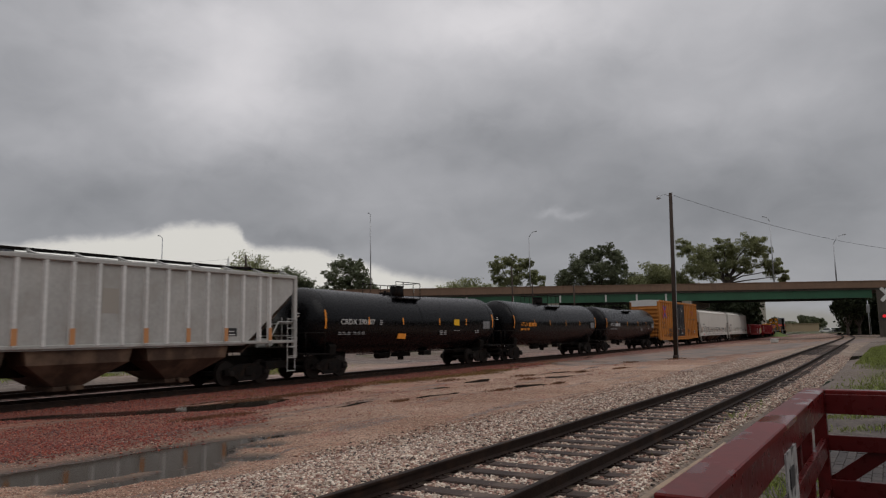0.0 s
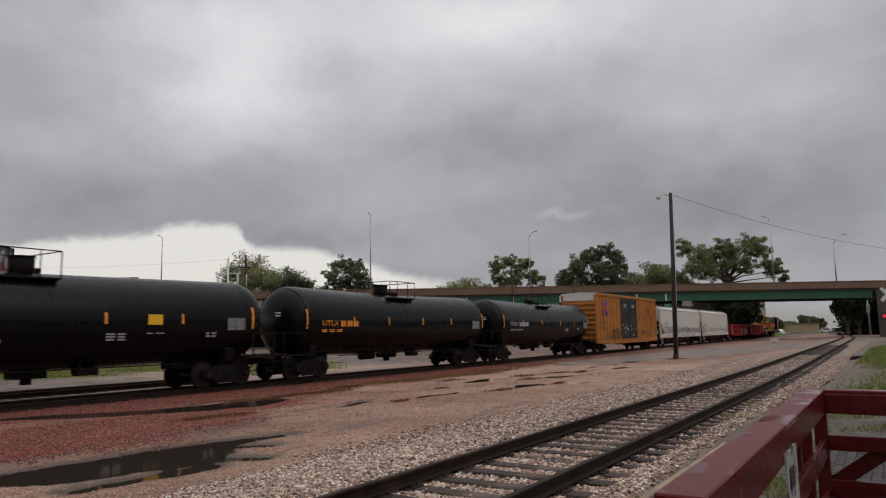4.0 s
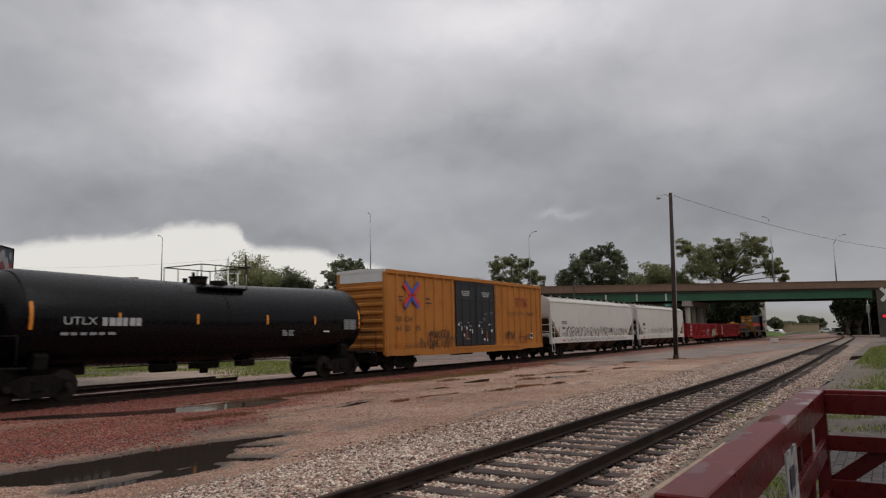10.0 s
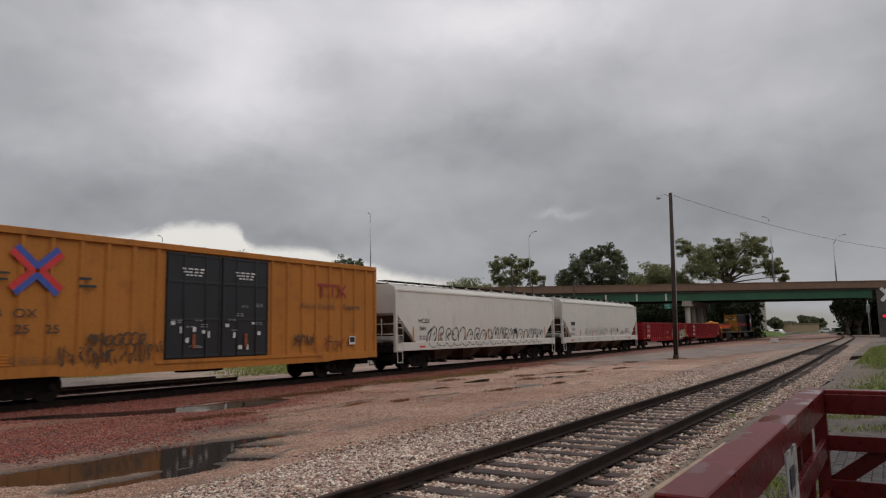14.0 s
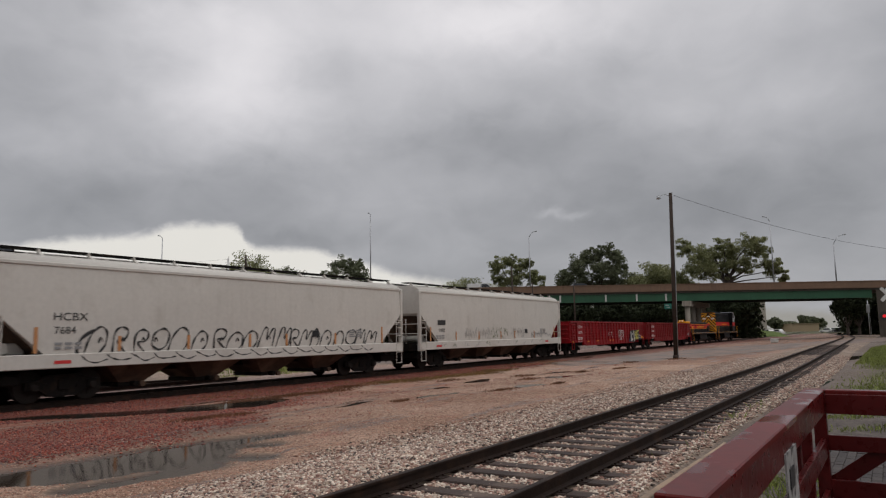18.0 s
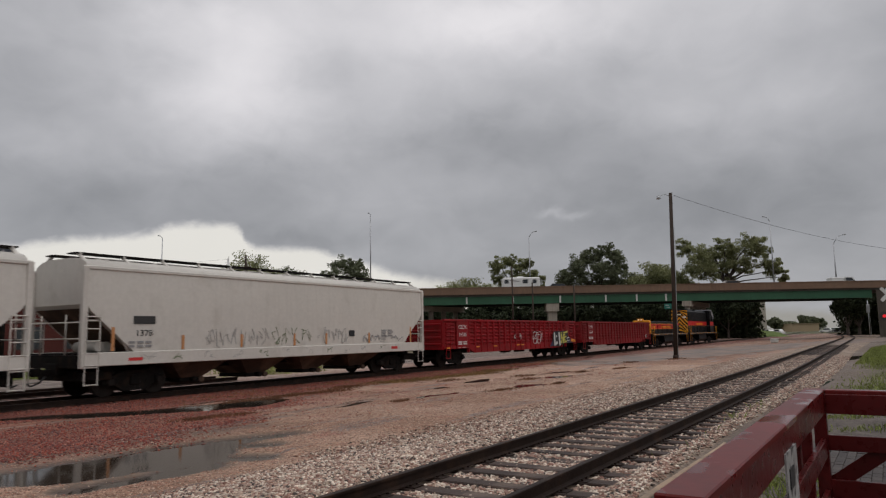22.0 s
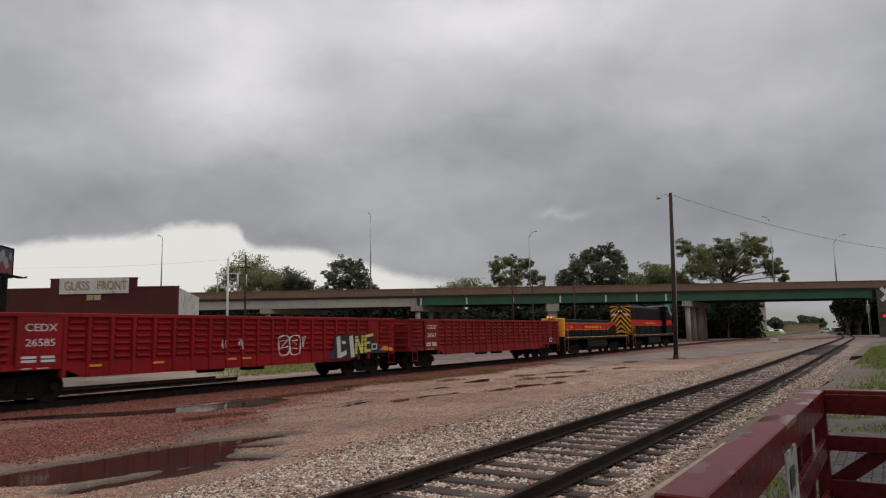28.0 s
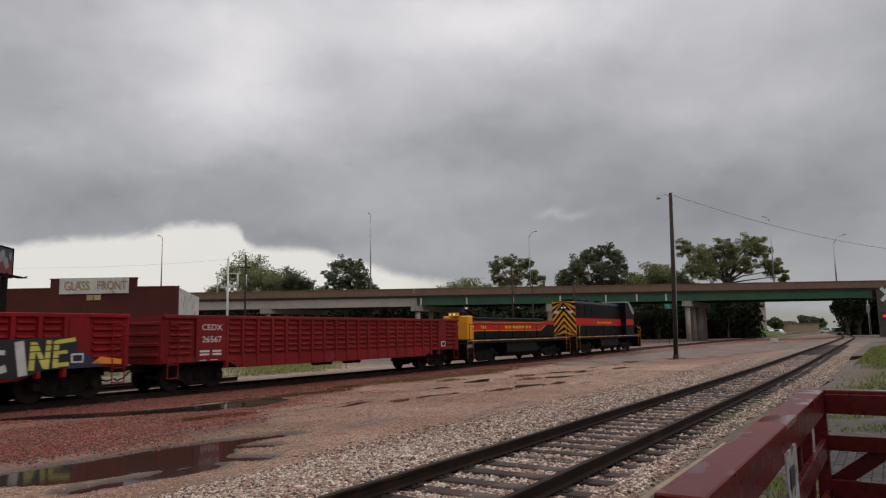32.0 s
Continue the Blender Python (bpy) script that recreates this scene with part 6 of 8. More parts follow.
# -- black tank cars --
def tank_car(centre, label, look_kind):
    car = car_thing("tank_car", label, "tank car", centre, 6.75)
    half, r, zc = 8.35, 1.50, 2.50
    low, high = {1: (-8.45, 8.6), 2: (-7.95, 8.35), 3: (-8.0, 8.25)}[look_kind]
    g = Geo()
    n = 40
    rings = []
    for x, q in [(-half, 0.04), (-half + 0.03, 0.3), (-half + 0.12, 0.55), (-half + 0.28, 0.77), (-half + 0.5, 0.92), (-half + 0.75, 0.985), (-half + 0.95, 1.0)] + [(-7.4 + 14.8 * i / 16, 1.0) for i in range(1, 16)] + [(half - 0.95, 1.0), (half - 0.75, 0.985), (half - 0.5, 0.92), (half - 0.28, 0.77), (half - 0.12, 0.55), (half - 0.03, 0.3), (half, 0.04)]:
        dz = -0.13 * (1 - abs(x) / half)
        x = x * (high / half if x > 0 else -low / half)
        rings.append([(x, r * q * math.cos(2 * math.pi * i / n), zc + dz + r * q * math.sin(2 * math.pi * i / n)) for i in range(n)])
    g.loft(rings)
    part("tank", g, black_paint, car, "glossy black cylindrical tank with domed ends")
    for x in (-7.4, -0.06, 7.4):
        g = Geo()
        dz = -0.11 * (1 - abs(x) / half)
        g.loft([[(xx, (r + 0.006) * math.cos(2 * math.pi * i / n), zc + dz + (r + 0.006) * math.sin(2 * math.pi * i / n)) for i in range(n)] for xx in (x, x + 0.06)], caps=False)
        part("weld_band", g, black_paint, car)
    for sx in (-1, 1):
        g = Geo()
        g.box(sx * 4.9 if sx > 0 else -8.75, 8.75 if sx > 0 else -4.9, -0.35, 0.35, 0.72, 1.12, 0.02)
        g.box(sx * 8.6 - 0.15, sx * 8.6 + 0.15, -1.4, 1.4, 0.86, 1.1, 0.02)
        part("stub_sill", g, dark_steel, car)
        for y in (-1, 1):
            part("saddle", Geo().prism([(y * 0.3, 0.95), (y * 1.15, 0.98), (y * 1.22, 1.35), (y * 1.05, 1.5), (y * 0.3, 1.1)], "x", sx * 6.75 - 0.2, sx * 6.75 + 0.2), dark_steel, car)
        for y in (-1, 1):
            part("end_handrail", Geo().tube([(sx * 7.6, y * 1.48, 1.08), (sx * 7.6, y * 1.5, 1.95), (sx * 8.75, y * 1.45, 1.95), (sx * 8.75, y * 1.45, 0.95)], 0.022), dark_steel, car)
        part("end_crossrail", Geo().tube([(sx * 8.75, -1.45, 1.95), (sx * 8.75, 1.45, 1.95)], 0.022), dark_steel, car)
        for y0 in (-1.5, 1.0):
            part("end_platform", Geo().box(min(sx * 7.3, sx * 8.78), max(sx * 7.3, sx * 8.78), y0, y0 + 0.5, 1.02, 1.07), dark_steel, car)
        ladder(car, sx * 8.5, -1.5, 0.45, 1.05, 0.42, dark_steel, name="sill_step")
        ladder(car, sx * 8.5, 1.5, 0.45, 1.05, 0.42, dark_steel, name="sill_step")
        coupler(car, sx * 8.75, sx)
        truck(car, sx * 6.75)
        stencil(car, sx * 8.55 - 0.25, sx * 8.55 + 0.25, 0.98, 1.06, -1.405, white_mark, 1, 2, 3)
    part("brake_wheel", Geo().cyl((-8.82, 0.75, 2.0), (-8.87, 0.75, 2.0), 0.28, 16).bar((-8.8, 0.75, 0.95), (-8.8, 0.75, 2.0), 0.06, 0.06), dark_steel, car)
    g = Geo().box(-0.5, 0.5, -0.3, 0.3, 0.68, 0.96, 0.03).cyl((0, 0, 0.5), (0, 0, 0.75), 0.16, 10)
    part("bottom_outlet", g, dark_steel, car)
    part("brake_cylinder", Geo().cyl((-2.5, -0.3, 0.8), (-1.5, -0.3, 0.8), 0.16, 10), dark_steel, car)
    part("brake_valve", Geo().box(1.2, 1.9, -0.7, -0.3, 0.7, 0.95, 0.02), dark_steel, car)
    g = Geo()
    for y in (-1.0, 1.0):
        g.tube([(-4.9, y, 0.93), (4.9, y, 0.93)], 0.02, 5)
        for k in range(-4, 5):
            g.bar((k * 1.1, y, 0.93), (k * 1.1, y * 0.9, 1.1), 0.03, 0.03)
    part("brake_rod", g, dark_steel, car)
    # manway platform with its railing
    top = zc - 0.12 + r
    ox, hand = (-0.75, -1) if look_kind == 1 else (0.0, 1)
    before = list(car.children)
    g = Geo().box(-1.08, 1.08, -1.1, 1.1, top - 0.24, top - 0.19)
    for x in (-1.04, -0.52, 0, 0.52, 1.04):
        for y in (-1, 1):
            g.bar((x, y * 1.08, top - 0.22), (x, y * 0.75, top - 0.3), 0.05, 0.05)
    part("top_platform", g, dark_steel, car)
    g = Geo()
    for y in (-1.08, 1.08):
        pts = [(-1.08, y, top - 0.2), (-1.08, y, top + 0.62), (1.08, y, top + 0.62), (1.08, y, top - 0.2)]
        g.tube(pts, 0.02)
        g.tube([(-0.45, y, top - 0.2), (-0.45, y, top + 0.62)], 0.018)
        g.tube([(0.45, y, top - 0.2), (0.45, y, top + 0.62)], 0.018)
    g.tube([(-1.08, -1.08, top + 0.62), (-1.08, 1.08, top + 0.62)], 0.02)
    if look_kind != 1:
        g.tube([(1.08, -1.08, top + 0.62), (1.08, 1.08, top + 0.62)], 0.02)
    part("platform_railing", g, dark_steel, car)
    g = Geo()
    if look_kind == 3:
        g.cyl((-0.35, 0, top - 0.05), (-0.35, 0, top + 0.2), 0.32, 16).cyl((-0.35, 0, top + 0.2), (-0.35, 0, top + 0.26), 0.36, 16).cyl((-0.5, 0.1, top + 0.26), (-0.5, 0.1, top + 0.42), 0.06, 8)
    else:
        g.cyl((-0.45, 0, top - 0.1), (-0.45, 0, top + 0.46), 0.36, 18).cyl((-0.45, 0, top + 0.46), (-0.45, 0, top + 0.5), 0.39, 18)
    part("valve_housing", g, dark_steel, car)
    part("relief_valve", Geo().cyl((0.98, 0.3, top - 0.1), (0.98, 0.3, top + 0.2), 0.07, 8), dark_steel, car)
    g = Geo().cyl((0.55, 0, top - 0.08), (0.55, 0, top + 0.14), 0.3, 16)
    part("manway", g, dark_steel, car)
    part("vent_valve", Geo().cyl((-0.95, 0, top - 0.05), (-0.95, 0, top + 0.16), 0.09, 8), dark_steel, car)
    part("vent_valve", Geo().cyl((0.98, 0, top - 0.05), (0.98, 0, top + 0.12), 0.07, 8), dark_steel, car)
    for ob in car.children:
        if ob not in before:
            ob.data.transform(Matrix.Translation((ox, 0, 0)) @ Matrix.Rotation(0 if hand > 0 else math.pi, 4, "Z"))
    # reflective strips follow the shell
    def strip(x, z0, z1, w):
        g = Geo()
        dz = -0.11 * (1 - abs(x) / half)
        def yy(z):
            return -math.sqrt(max(0.0, r * r - (z - zc - dz) ** 2)) - 0.006
        k = 4
        rings = [[(x - w / 2, yy(z), z), (x + w / 2, yy(z), z)] for z in (z0 + (z1 - z0) * i / k for i in range(k + 1))]
        g.loft(rings, closed=False, caps=False, smooth=False)
        part("reflective_strip", g, orange_mark, car, "orange reflective strip")
    for i, x in enumerate({1: (-7.55, -4.55, -1.8, 1.58, 4.42, 7.6), 2: (-7.42, -4.35, -1.7, 1.25, 4.05, 7.6), 3: (-7.25, -4.5, -1.5, 1.8, 4.5, 7.45)}[look_kind]):
        strip(x, 2.13 if i in (0, 5) else 2.3, 2.95 if i in (0, 5) else 2.66, 0.11 if i in (0, 5) else 0.1)
    y = -1.515
    if look_kind == 1:
        letters("reporting_mark", "CRDX 290107", 0.34, white_mark, car, pose(-5.35, y, 2.42, 90), "white stencilled reporting mark and number", squeeze=1.2)
        stencil(car, -3.75, -3.45, 2.3, 2.56, y, grey_mark, 3, 1, 14)
        stencil(car, -6.75, -5.8, 1.86, 2.02, y + 0.03, grey_mark, 2, 3, 6, fill=0.45)
        stencil(car, -5.7, -4.8, 1.86, 2.02, y + 0.03, grey_mark, 2, 3, 16, fill=0.45)
        part("placard", Geo().box(3.05, 3.6, y - 0.012, y, 2.28, 2.62), material("yellow_placard", (0.8, 0.45, 0.01), 0.5), car, "yellow square placard")
        part("placard", Geo().prism([(-2.2, 1.62), (-1.55, 1.6), (-1.45, 1.86), (-2.1, 1.88)], "y", -1.42, -1.36), orange_mark, car, "orange slanted placard")
        stencil(car, 1.6, 2.4, 1.78, 2.04, y + 0.03, grey_mark, 3, 2, 7)
        stencil(car, 3.0, 3.7, 1.98, 2.04, y, grey_mark, 1, 2, 8)
        stencil(car, 5.4, 5.9, 1.85, 2.05, y + 0.02, grey_mark, 2, 2, 9)
    elif look_kind == 2:
        letters("reporting_mark", "UTLX", 0.34, orange_mark, car, pose(-5.98, y, 2.36, 90), "orange stencilled reporting mark", squeeze=1.25)
        stencil(car, -5.3, -4.0, 2.22, 2.48, y, orange_mark, 1, 6, 15, "number_bar", "orange stencilled number bars", 1.0)
        stencil(car, -6.55, -5.1, 1.98, 2.12, y, orange_mark, 2, 3, 16)
        stencil(car, -4.3, -4.0, 2.3, 2.46, y, orange_mark, 2, 1, 17)
    else:
        letters("reporting_mark", "UTLX", 0.34, pale_stencil, car, pose(-5.8, y, 2.38, 90), "white stencilled reporting mark", squeeze=1.25)
        stencil(car, -5.1, -3.7, 2.24, 2.5, y, pale_stencil, 1, 6, 25, "number_bar", "white stencilled number bars", 1.0)
        stencil(car, -6.4, -4.6, 1.96, 2.1, y, grey_mark, 1, 6, 26)
        stencil(car, 2.6, 3.3, 1.85, 2.1, y + 0.02, grey_mark, 3, 2, 27)
        stencil(car, 5.0, 5.6, 1.98, 2.08, y, white_mark, 1, 1, 28)
    panel = part("data_panel", Geo().box(6.35, 7.2, y - 0.004, y, 2.08, 2.54), slate_mark, car, "grey stencilled data panel")
    stencil(panel, 6.42, 7.15, 2.12, 2.52, y - 0.005, grey_mark, 5, 2, 31, fill=0.5)
    for z in (2.66, 2.78):
        stencil(car, -8.5, -8.1, z, z + 0.06, -0.7, white_mark, 1, 1, 33)
    return car


# -- yellow boxcar --
def box_car(centre):
    car = car_thing("box_car", "faded yellow ribbed boxcar with black double plug doors and graffiti", "boxcar", centre, 6.9)
    h, w, z0, z1 = 9.0, 1.5, 1.02, 4.92
    part("body", Geo().box(-h, h, -w, w, z0, z1), yellow_box, car, "faded yellow steel car body")
    g = Geo()
    g.prism([(-1.56, 4.9), (-1.56, 5.03), (0, 5.1), (1.56, 5.03), (1.56, 4.9)], "x", -h - 0.03, h + 0.03)
    for i in range(19):
        x = -h + 0.5 + i * (2 * h - 1) / 18
        g.prism([(-1.5, 5.03), (0, 5.1), (1.5, 5.03), (1.5, 5.06), (0, 5.13), (-1.5, 5.06)], "x", x - 0.04, x + 0.04)
    part("roof", g, white_roof, car, "pale ribbed metal roof")
    for s in (-1, 1):
        ya, yb = sorted((s * w, s * (w + 0.09)))
        part("top_chord", Geo().box(-h, h, min(s * (w - 0.02), s * 1.6), max(s * (w - 0.02), s * 1.6), 4.82, 5.03, 0.015), yellow_box, car)
        g = Geo()
        g.prism([(-h, 1.1), (h, 1.1), (h, 0.78), (6.2, 0.78), (5.6, 0.72), (-5.6, 0.72), (-6.2, 0.78), (-h, 0.78)], "y", s * (w - 0.03), s * (w + 0.085))
        part("side_sill", g, yellow_box, car)
        for x in [-8.92, -8.1, -7.25, -6.4, -5.5, -4.65, -3.75, -2.85] + [2.35, 3.2, 4.05, 4.9, 5.75, 6.6, 7.45, 8.25, 8.92]:
            part("side_post", Geo().prism([(x - 0.11, s * w), (x - 0.05, s * (w + 0.08)), (x + 0.05, s * (w + 0.08)), (x + 0.11, s * w)], "z", 1.05, 4.85), yellow_box, car)
        for x0, x1 in ((-2.52, -0.2), (-0.16, 2.12)):
            g = Geo().box(x0, x1, min(s * w, s * (w + 0.06)), max(s * w, s * (w + 0.06)), 1.12, 4.78, 0.01)
            d = part("door", g, door_black, car, "black plug door")
            ya, yb = sorted((s * (w + 0.058), s * (w + 0.085)))
            for z in (1.14, 2.42, 3.72, 4.68):
                part("door_rib", Geo().box(x0 + 0.06, x1 - 0.06, ya, yb, z, z + 0.09, 0.01), door_black, d)
            for x in (x0 + 0.02, x1 - 0.1):
                part("door_stile", Geo().box(x, x + 0.08, ya, yb, 1.14, 4.77, 0.01), door_black, d)
            g = Geo()
            for fx in (0.3, 0.7):
                x = x0 + (x1 - x0) * fx
                g.cyl((x, s * (w + 0.09), 1.1), (x, s * (w + 0.09), 4.8), 0.014, 6)
            part("locking_rod", g, door_black, d)
            if s < 0:
                rnd = random.Random(int(x0 * 10))
                yy = -w - 0.088
                for k, half_w in enumerate((0.34, 0.46, 0.5)):
                    stencil(d, x0 + 1.1 - half_w, x0 + 1.1 + half_w, 3.98 + k * 0.11, 4.08 + k * 0.11, yy, white_mark, 1, 4, 41 + k, fill=0.55)
                for k in range(6):
                    x, z = x0 + 0.2 + 0.31 * k + rnd.uniform(-0.06, 0.06), rnd.uniform(1.35, 2.35)
                    stencil(d, x, x + rnd.uniform(0.1, 0.22), z, z + rnd.uniform(0.08, 0.24), yy, white_mark, 1, 1, k, fill=1.0)
                for k in range(6):
                    x, z = x0 + rnd.uniform(0.1, 1.7), rnd.uniform(1.3, 3.1)
                    stencil(d, x, x + rnd.uniform(0.3, 0.5), z, z + rnd.uniform(0.06, 0.16), yy, grey_mark, rnd.choice((1, 2, 3)), 2, k, fill=0.4)
                part("lock_handle", Geo().box(x0 + 1.05, x0 + 1.2, yy - 0.03, yy, 1.45, 1.95, 0.02), rust_steel, d, "rusty locking handle")
        part("door_track", Geo().box(-2.9, 5.2, min(s * w, s * 1.62), max(s * w, s * 1.62), 0.98, 1.08), yellow_box, car)
    for s in (-1, 1):
        g = Geo()
        for k in range(8):
            z = 1.25 + k * 0.41
            xa, xb = s * h, s * (h + 0.1)
            g.prism([(xa, z - 0.12), (xb, z - 0.05), (xb, z + 0.05), (xa, z + 0.12)], "y", -1.4, 1.4)
        part("end_rib", g, yellow_box, car, "ribbed yellow end wall")
        part("end_cap", Geo().box(min(s * h, s * (h + 0.012)), max(s * h, s * (h + 0.012)), -1.5, 1.5, 4.42, 4.93), white_roof, car, "pale painted upper end")
        for y in (-1, 1):
            part("corner_post", Geo().box(s * h - 0.06, s * h + 0.08, y * 1.45 - 0.08, y * 1.45 + 0.08, 0.85, 4.9, 0.015), yellow_box, car)
        ladder(car, s * (h + 0.14), 1.2, 0.9, 4.3, 0.42, yellow_box, "y")
        ladder(car, s * (h - 0.4), -1.62, 0.42, 0.82, 0.42, dark_steel, name="sill_step")
        part("brake_rigging", Geo().box(min(s * 8.1, s * 8.9), max(s * 8.1, s * 8.9), -1.15, 1.15, 0.5, 0.8, 0.03), dark_steel, car)
        part("draft_gear", Geo().box(min(s * 6, s * 9.1), max(s * 6, s * 9.1), -0.35, 0.35, 0.7, 1.04, 0.02), dark_steel, car)
        coupler(car, s * 9.05, s)
        truck(car, s * 6.9)
    part("centre_sill", Geo().box(-7, 7, -0.25, 0.25, 0.68, 1.02).box(-1.2, 0.6, -0.8, -0.3, 0.6, 0.95, 0.03), dark_steel, car)
    # crossed bars in red and blue
    y = -w - 0.09
    cx, cz = -6.84, 3.82
    for sx in (-1, 1):
        for sz in (-1, 1):
            d = Vector((sx * 0.66, 0, sz * 0.6))
            n = Vector((-sx * 0.67, 0, sz * 0.74)) * 0.092
            tip, root = Vector((cx, y - 0.003, cz)) + d, Vector((cx, y - 0.003, cz)) + d * 0.06
            part("crossed_bar", Geo().bar(root + n, tip + n, 0.006, 0.184, up=(n.x, 0, n.z)), logo_blue, car, "blue half of a crossed bar")
            part("crossed_bar", Geo().bar(root - n, tip - n, 0.006, 0.184, up=(n.x, 0, n.z)), logo_red, car, "red half of a crossed bar")
    for words, x in (("TB", -8.0), ("OX", -7.12)):
        letters("reporting_mark", words, 0.36, black_mark, car, pose(x, y - 0.004, 2.58, 90), "black stencilled reporting mark", squeeze=1.25)
    for words, x in (("66", -7.98), ("25", -7.18), ("25", -6.33)):
        letters("car_number", words, 0.36, black_mark, car, pose(x, y - 0.004, 2.13, 90), "black stencilled car number", squeeze=1.25)
    stencil(car, -8.0, -7.45, 3.5, 3.85, y, black_mark, 2, 1, 51, fill=0.35)
    stencil(car, -5.6, -4.95, 3.4, 3.85, y, black_mark, 2, 1, 52, fill=0.35)
    stencil(car, -7.9, -5.9, 1.15, 1.4, y, material("faded_stencil", (0.2, 0.1, 0.04), 0.6), 3, 6, 53, fill=0.4)
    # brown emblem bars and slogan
    for g in (Geo().box(4.9, 5.5, y - 0.005, y, 3.95, 4.06), Geo().box(5.15, 5.26, y - 0.005, y, 3.5, 3.95), Geo().box(5.55, 6.15, y - 0.005, y, 3.95, 4.06), Geo().box(5.8, 5.91, y - 0.005, y, 3.5, 3.95),
              Geo().bar((6.2, y, 3.5), (6.75, y, 4.06), 0.006, 0.11, up=(1, 0, 0)), Geo().bar((6.2, y, 4.06), (6.75, y, 3.5), 0.006, 0.11, up=(1, 0, 0))):
        part("emblem", g, material("faded_emblem_red", (0.27, 0.03, 0.022), 0.6), car)
    letters("slogan", "Railcar Pooling", 0.3, material("faded_slogan", (0.13, 0.07, 0.03), 0.6), car, pose(4.95, y - 0.004, 3.08, 90), "faded brown slogan", squeeze=1.2)
    letters("slogan", "Experts", 0.33, black_mark, car, pose(7.15, y - 0.004, 3.08, 90), "black slogan word", squeeze=1.15)
    board = part("placard", Geo().box(6.98, 7.4, y - 0.008, y, 1.42, 1.78), white_mark, car, "white framed placard")
    part("placard_face", Geo().box(7.02, 7.36, y - 0.012, y - 0.007, 1.52, 1.74), door_black, board)
    for k in range(4):
        part("warning_bar", Geo().box(-8.05, -7.5, y - 0.006, y, 1.14 + k * 0.09, 1.19 + k * 0.09), orange_patch, car)
    part("paint_patch", Geo().box(-8.1, -7.98, y - 0.006, y, 1.5, 2.1), orange_patch, car, "brighter orange touch-up paint")
    brown_spray = material("brown_black_spray", (0.075, 0.04, 0.02), 0.6)
    graffiti(car, [(-5.3, -3.3, 1.62, 0.4, 7, 61)], y - 0.004, brown_spray, 0.04)
    scrawl(car, -6.1, -3.0, 0.95, 1.65, 22, y - 0.004, brown_spray, 0.026, 62, "brown-black sprayed scrawl")
    scrawl(car, -5.2, -4.3, 1.3, 1.6, 6, y - 0.004, black_mark, 0.035, 65)
    scrawl(car, -3.3, -2.6, 1.3, 1.75, 5, y - 0.004, brown_spray, 0.03, 66)
    scrawl(car, 3.5, 4.7, 1.4, 1.95, 10, y - 0.004, brown_spray, 0.03, 63)
    rust_spray = material("rust_spray", (0.2, 0.04, 0.02), 0.6)
    scrawl(car, 5.3, 6.7, 1.1, 2.0, 5, y - 0.004, rust_spray, 0.03, 64, "rust-red sprayed lines")
    stencil(car, 5.5, 6.4, 1.55, 1.62, y, black_mark, 1, 2, 58)
    return car


def ribbon(car, pts, y, r, mat, label=""):
    """One sprayed line: a thin flat band through points of (x, z)."""
    p = [Vector((a, 0, b)) for a, b in pts]
    v = []
    for i, q in enumerate(p):
        d = (p[min(i + 1, len(p) - 1)] - p[max(i - 1, 0)])
        d = d.normalized() if d.length > 1e-6 else Vector((1, 0, 0))
        n = Vector((-d.z, 0, d.x)) * r * (0.75 + 0.35 * math.sin(i * 0.9 + q.x * 3))
        for e, dy in ((n, 0), (-n, 0), (-n, -0.003), (n, -0.003)):
            v.append((q.x + e.x, y + dy, q.z + e.z))
    f = [(0, 1, 2, 3), tuple(4 * (len(p) - 1) + k for k in (3, 2, 1, 0))]
    for i in range(len(p) - 1):
        for k in range(4):
            a, b = 4 * i + k, 4 * i + (k + 1) % 4
            f.append((a, a + 4, b + 4, b))
    return part("graffiti_stroke", Geo().add(v, f), mat, car, label)


def bend(pts, n=5):
    """A smooth line through a few points."""
    out = []
    for i in range(len(pts) - 1):
        a, b, c, d = pts[max(i - 1, 0)], pts[i], pts[i + 1], pts[min(i + 2, len(pts) - 1)]
        for k in range(n):
            t = k / n
            out.append(tuple(0.5 * (2 * b[j] + (c[j] - a[j]) * t + (2 * a[j] - 5 * b[j] + 4 * c[j] - d[j]) * t * t + (3 * b[j] - a[j] - 3 * c[j] + d[j]) * t ** 3) for j in (0, 1)))
    return out + [pts[-1]]


# shapes of sprayed bubbles in a unit box: open arches, rings, hooks and slashes
SPRAY = [
    [(0.0, 0.0), (0.1, 0.6), (0.45, 1.0), (0.85, 0.8), (0.9, 0.3), (0.7, 0.0)],
    [(0.5, 0.05), (0.1, 0.3), (0.15, 0.8), (0.6, 1.0), (0.95, 0.7), (0.85, 0.2), (0.45, 0.03)],
    [(0.9, 0.8), (0.5, 1.0), (0.1, 0.7), (0.2, 0.2), (0.6, 0.0), (1.0, 0.15)],
    [(0.0, 0.0), (0.25, 0.9), (0.5, 0.95), (0.55, 0.4), (0.8, 0.9), (1.0, 0.85), (0.95, 0.05)],
    [(0.3, 0.0), (0.2, 0.75), (0.5, 1.0), (0.9, 0.85), (0.8, 0.5), (0.4, 0.45), (0.95, 0.0)],
]


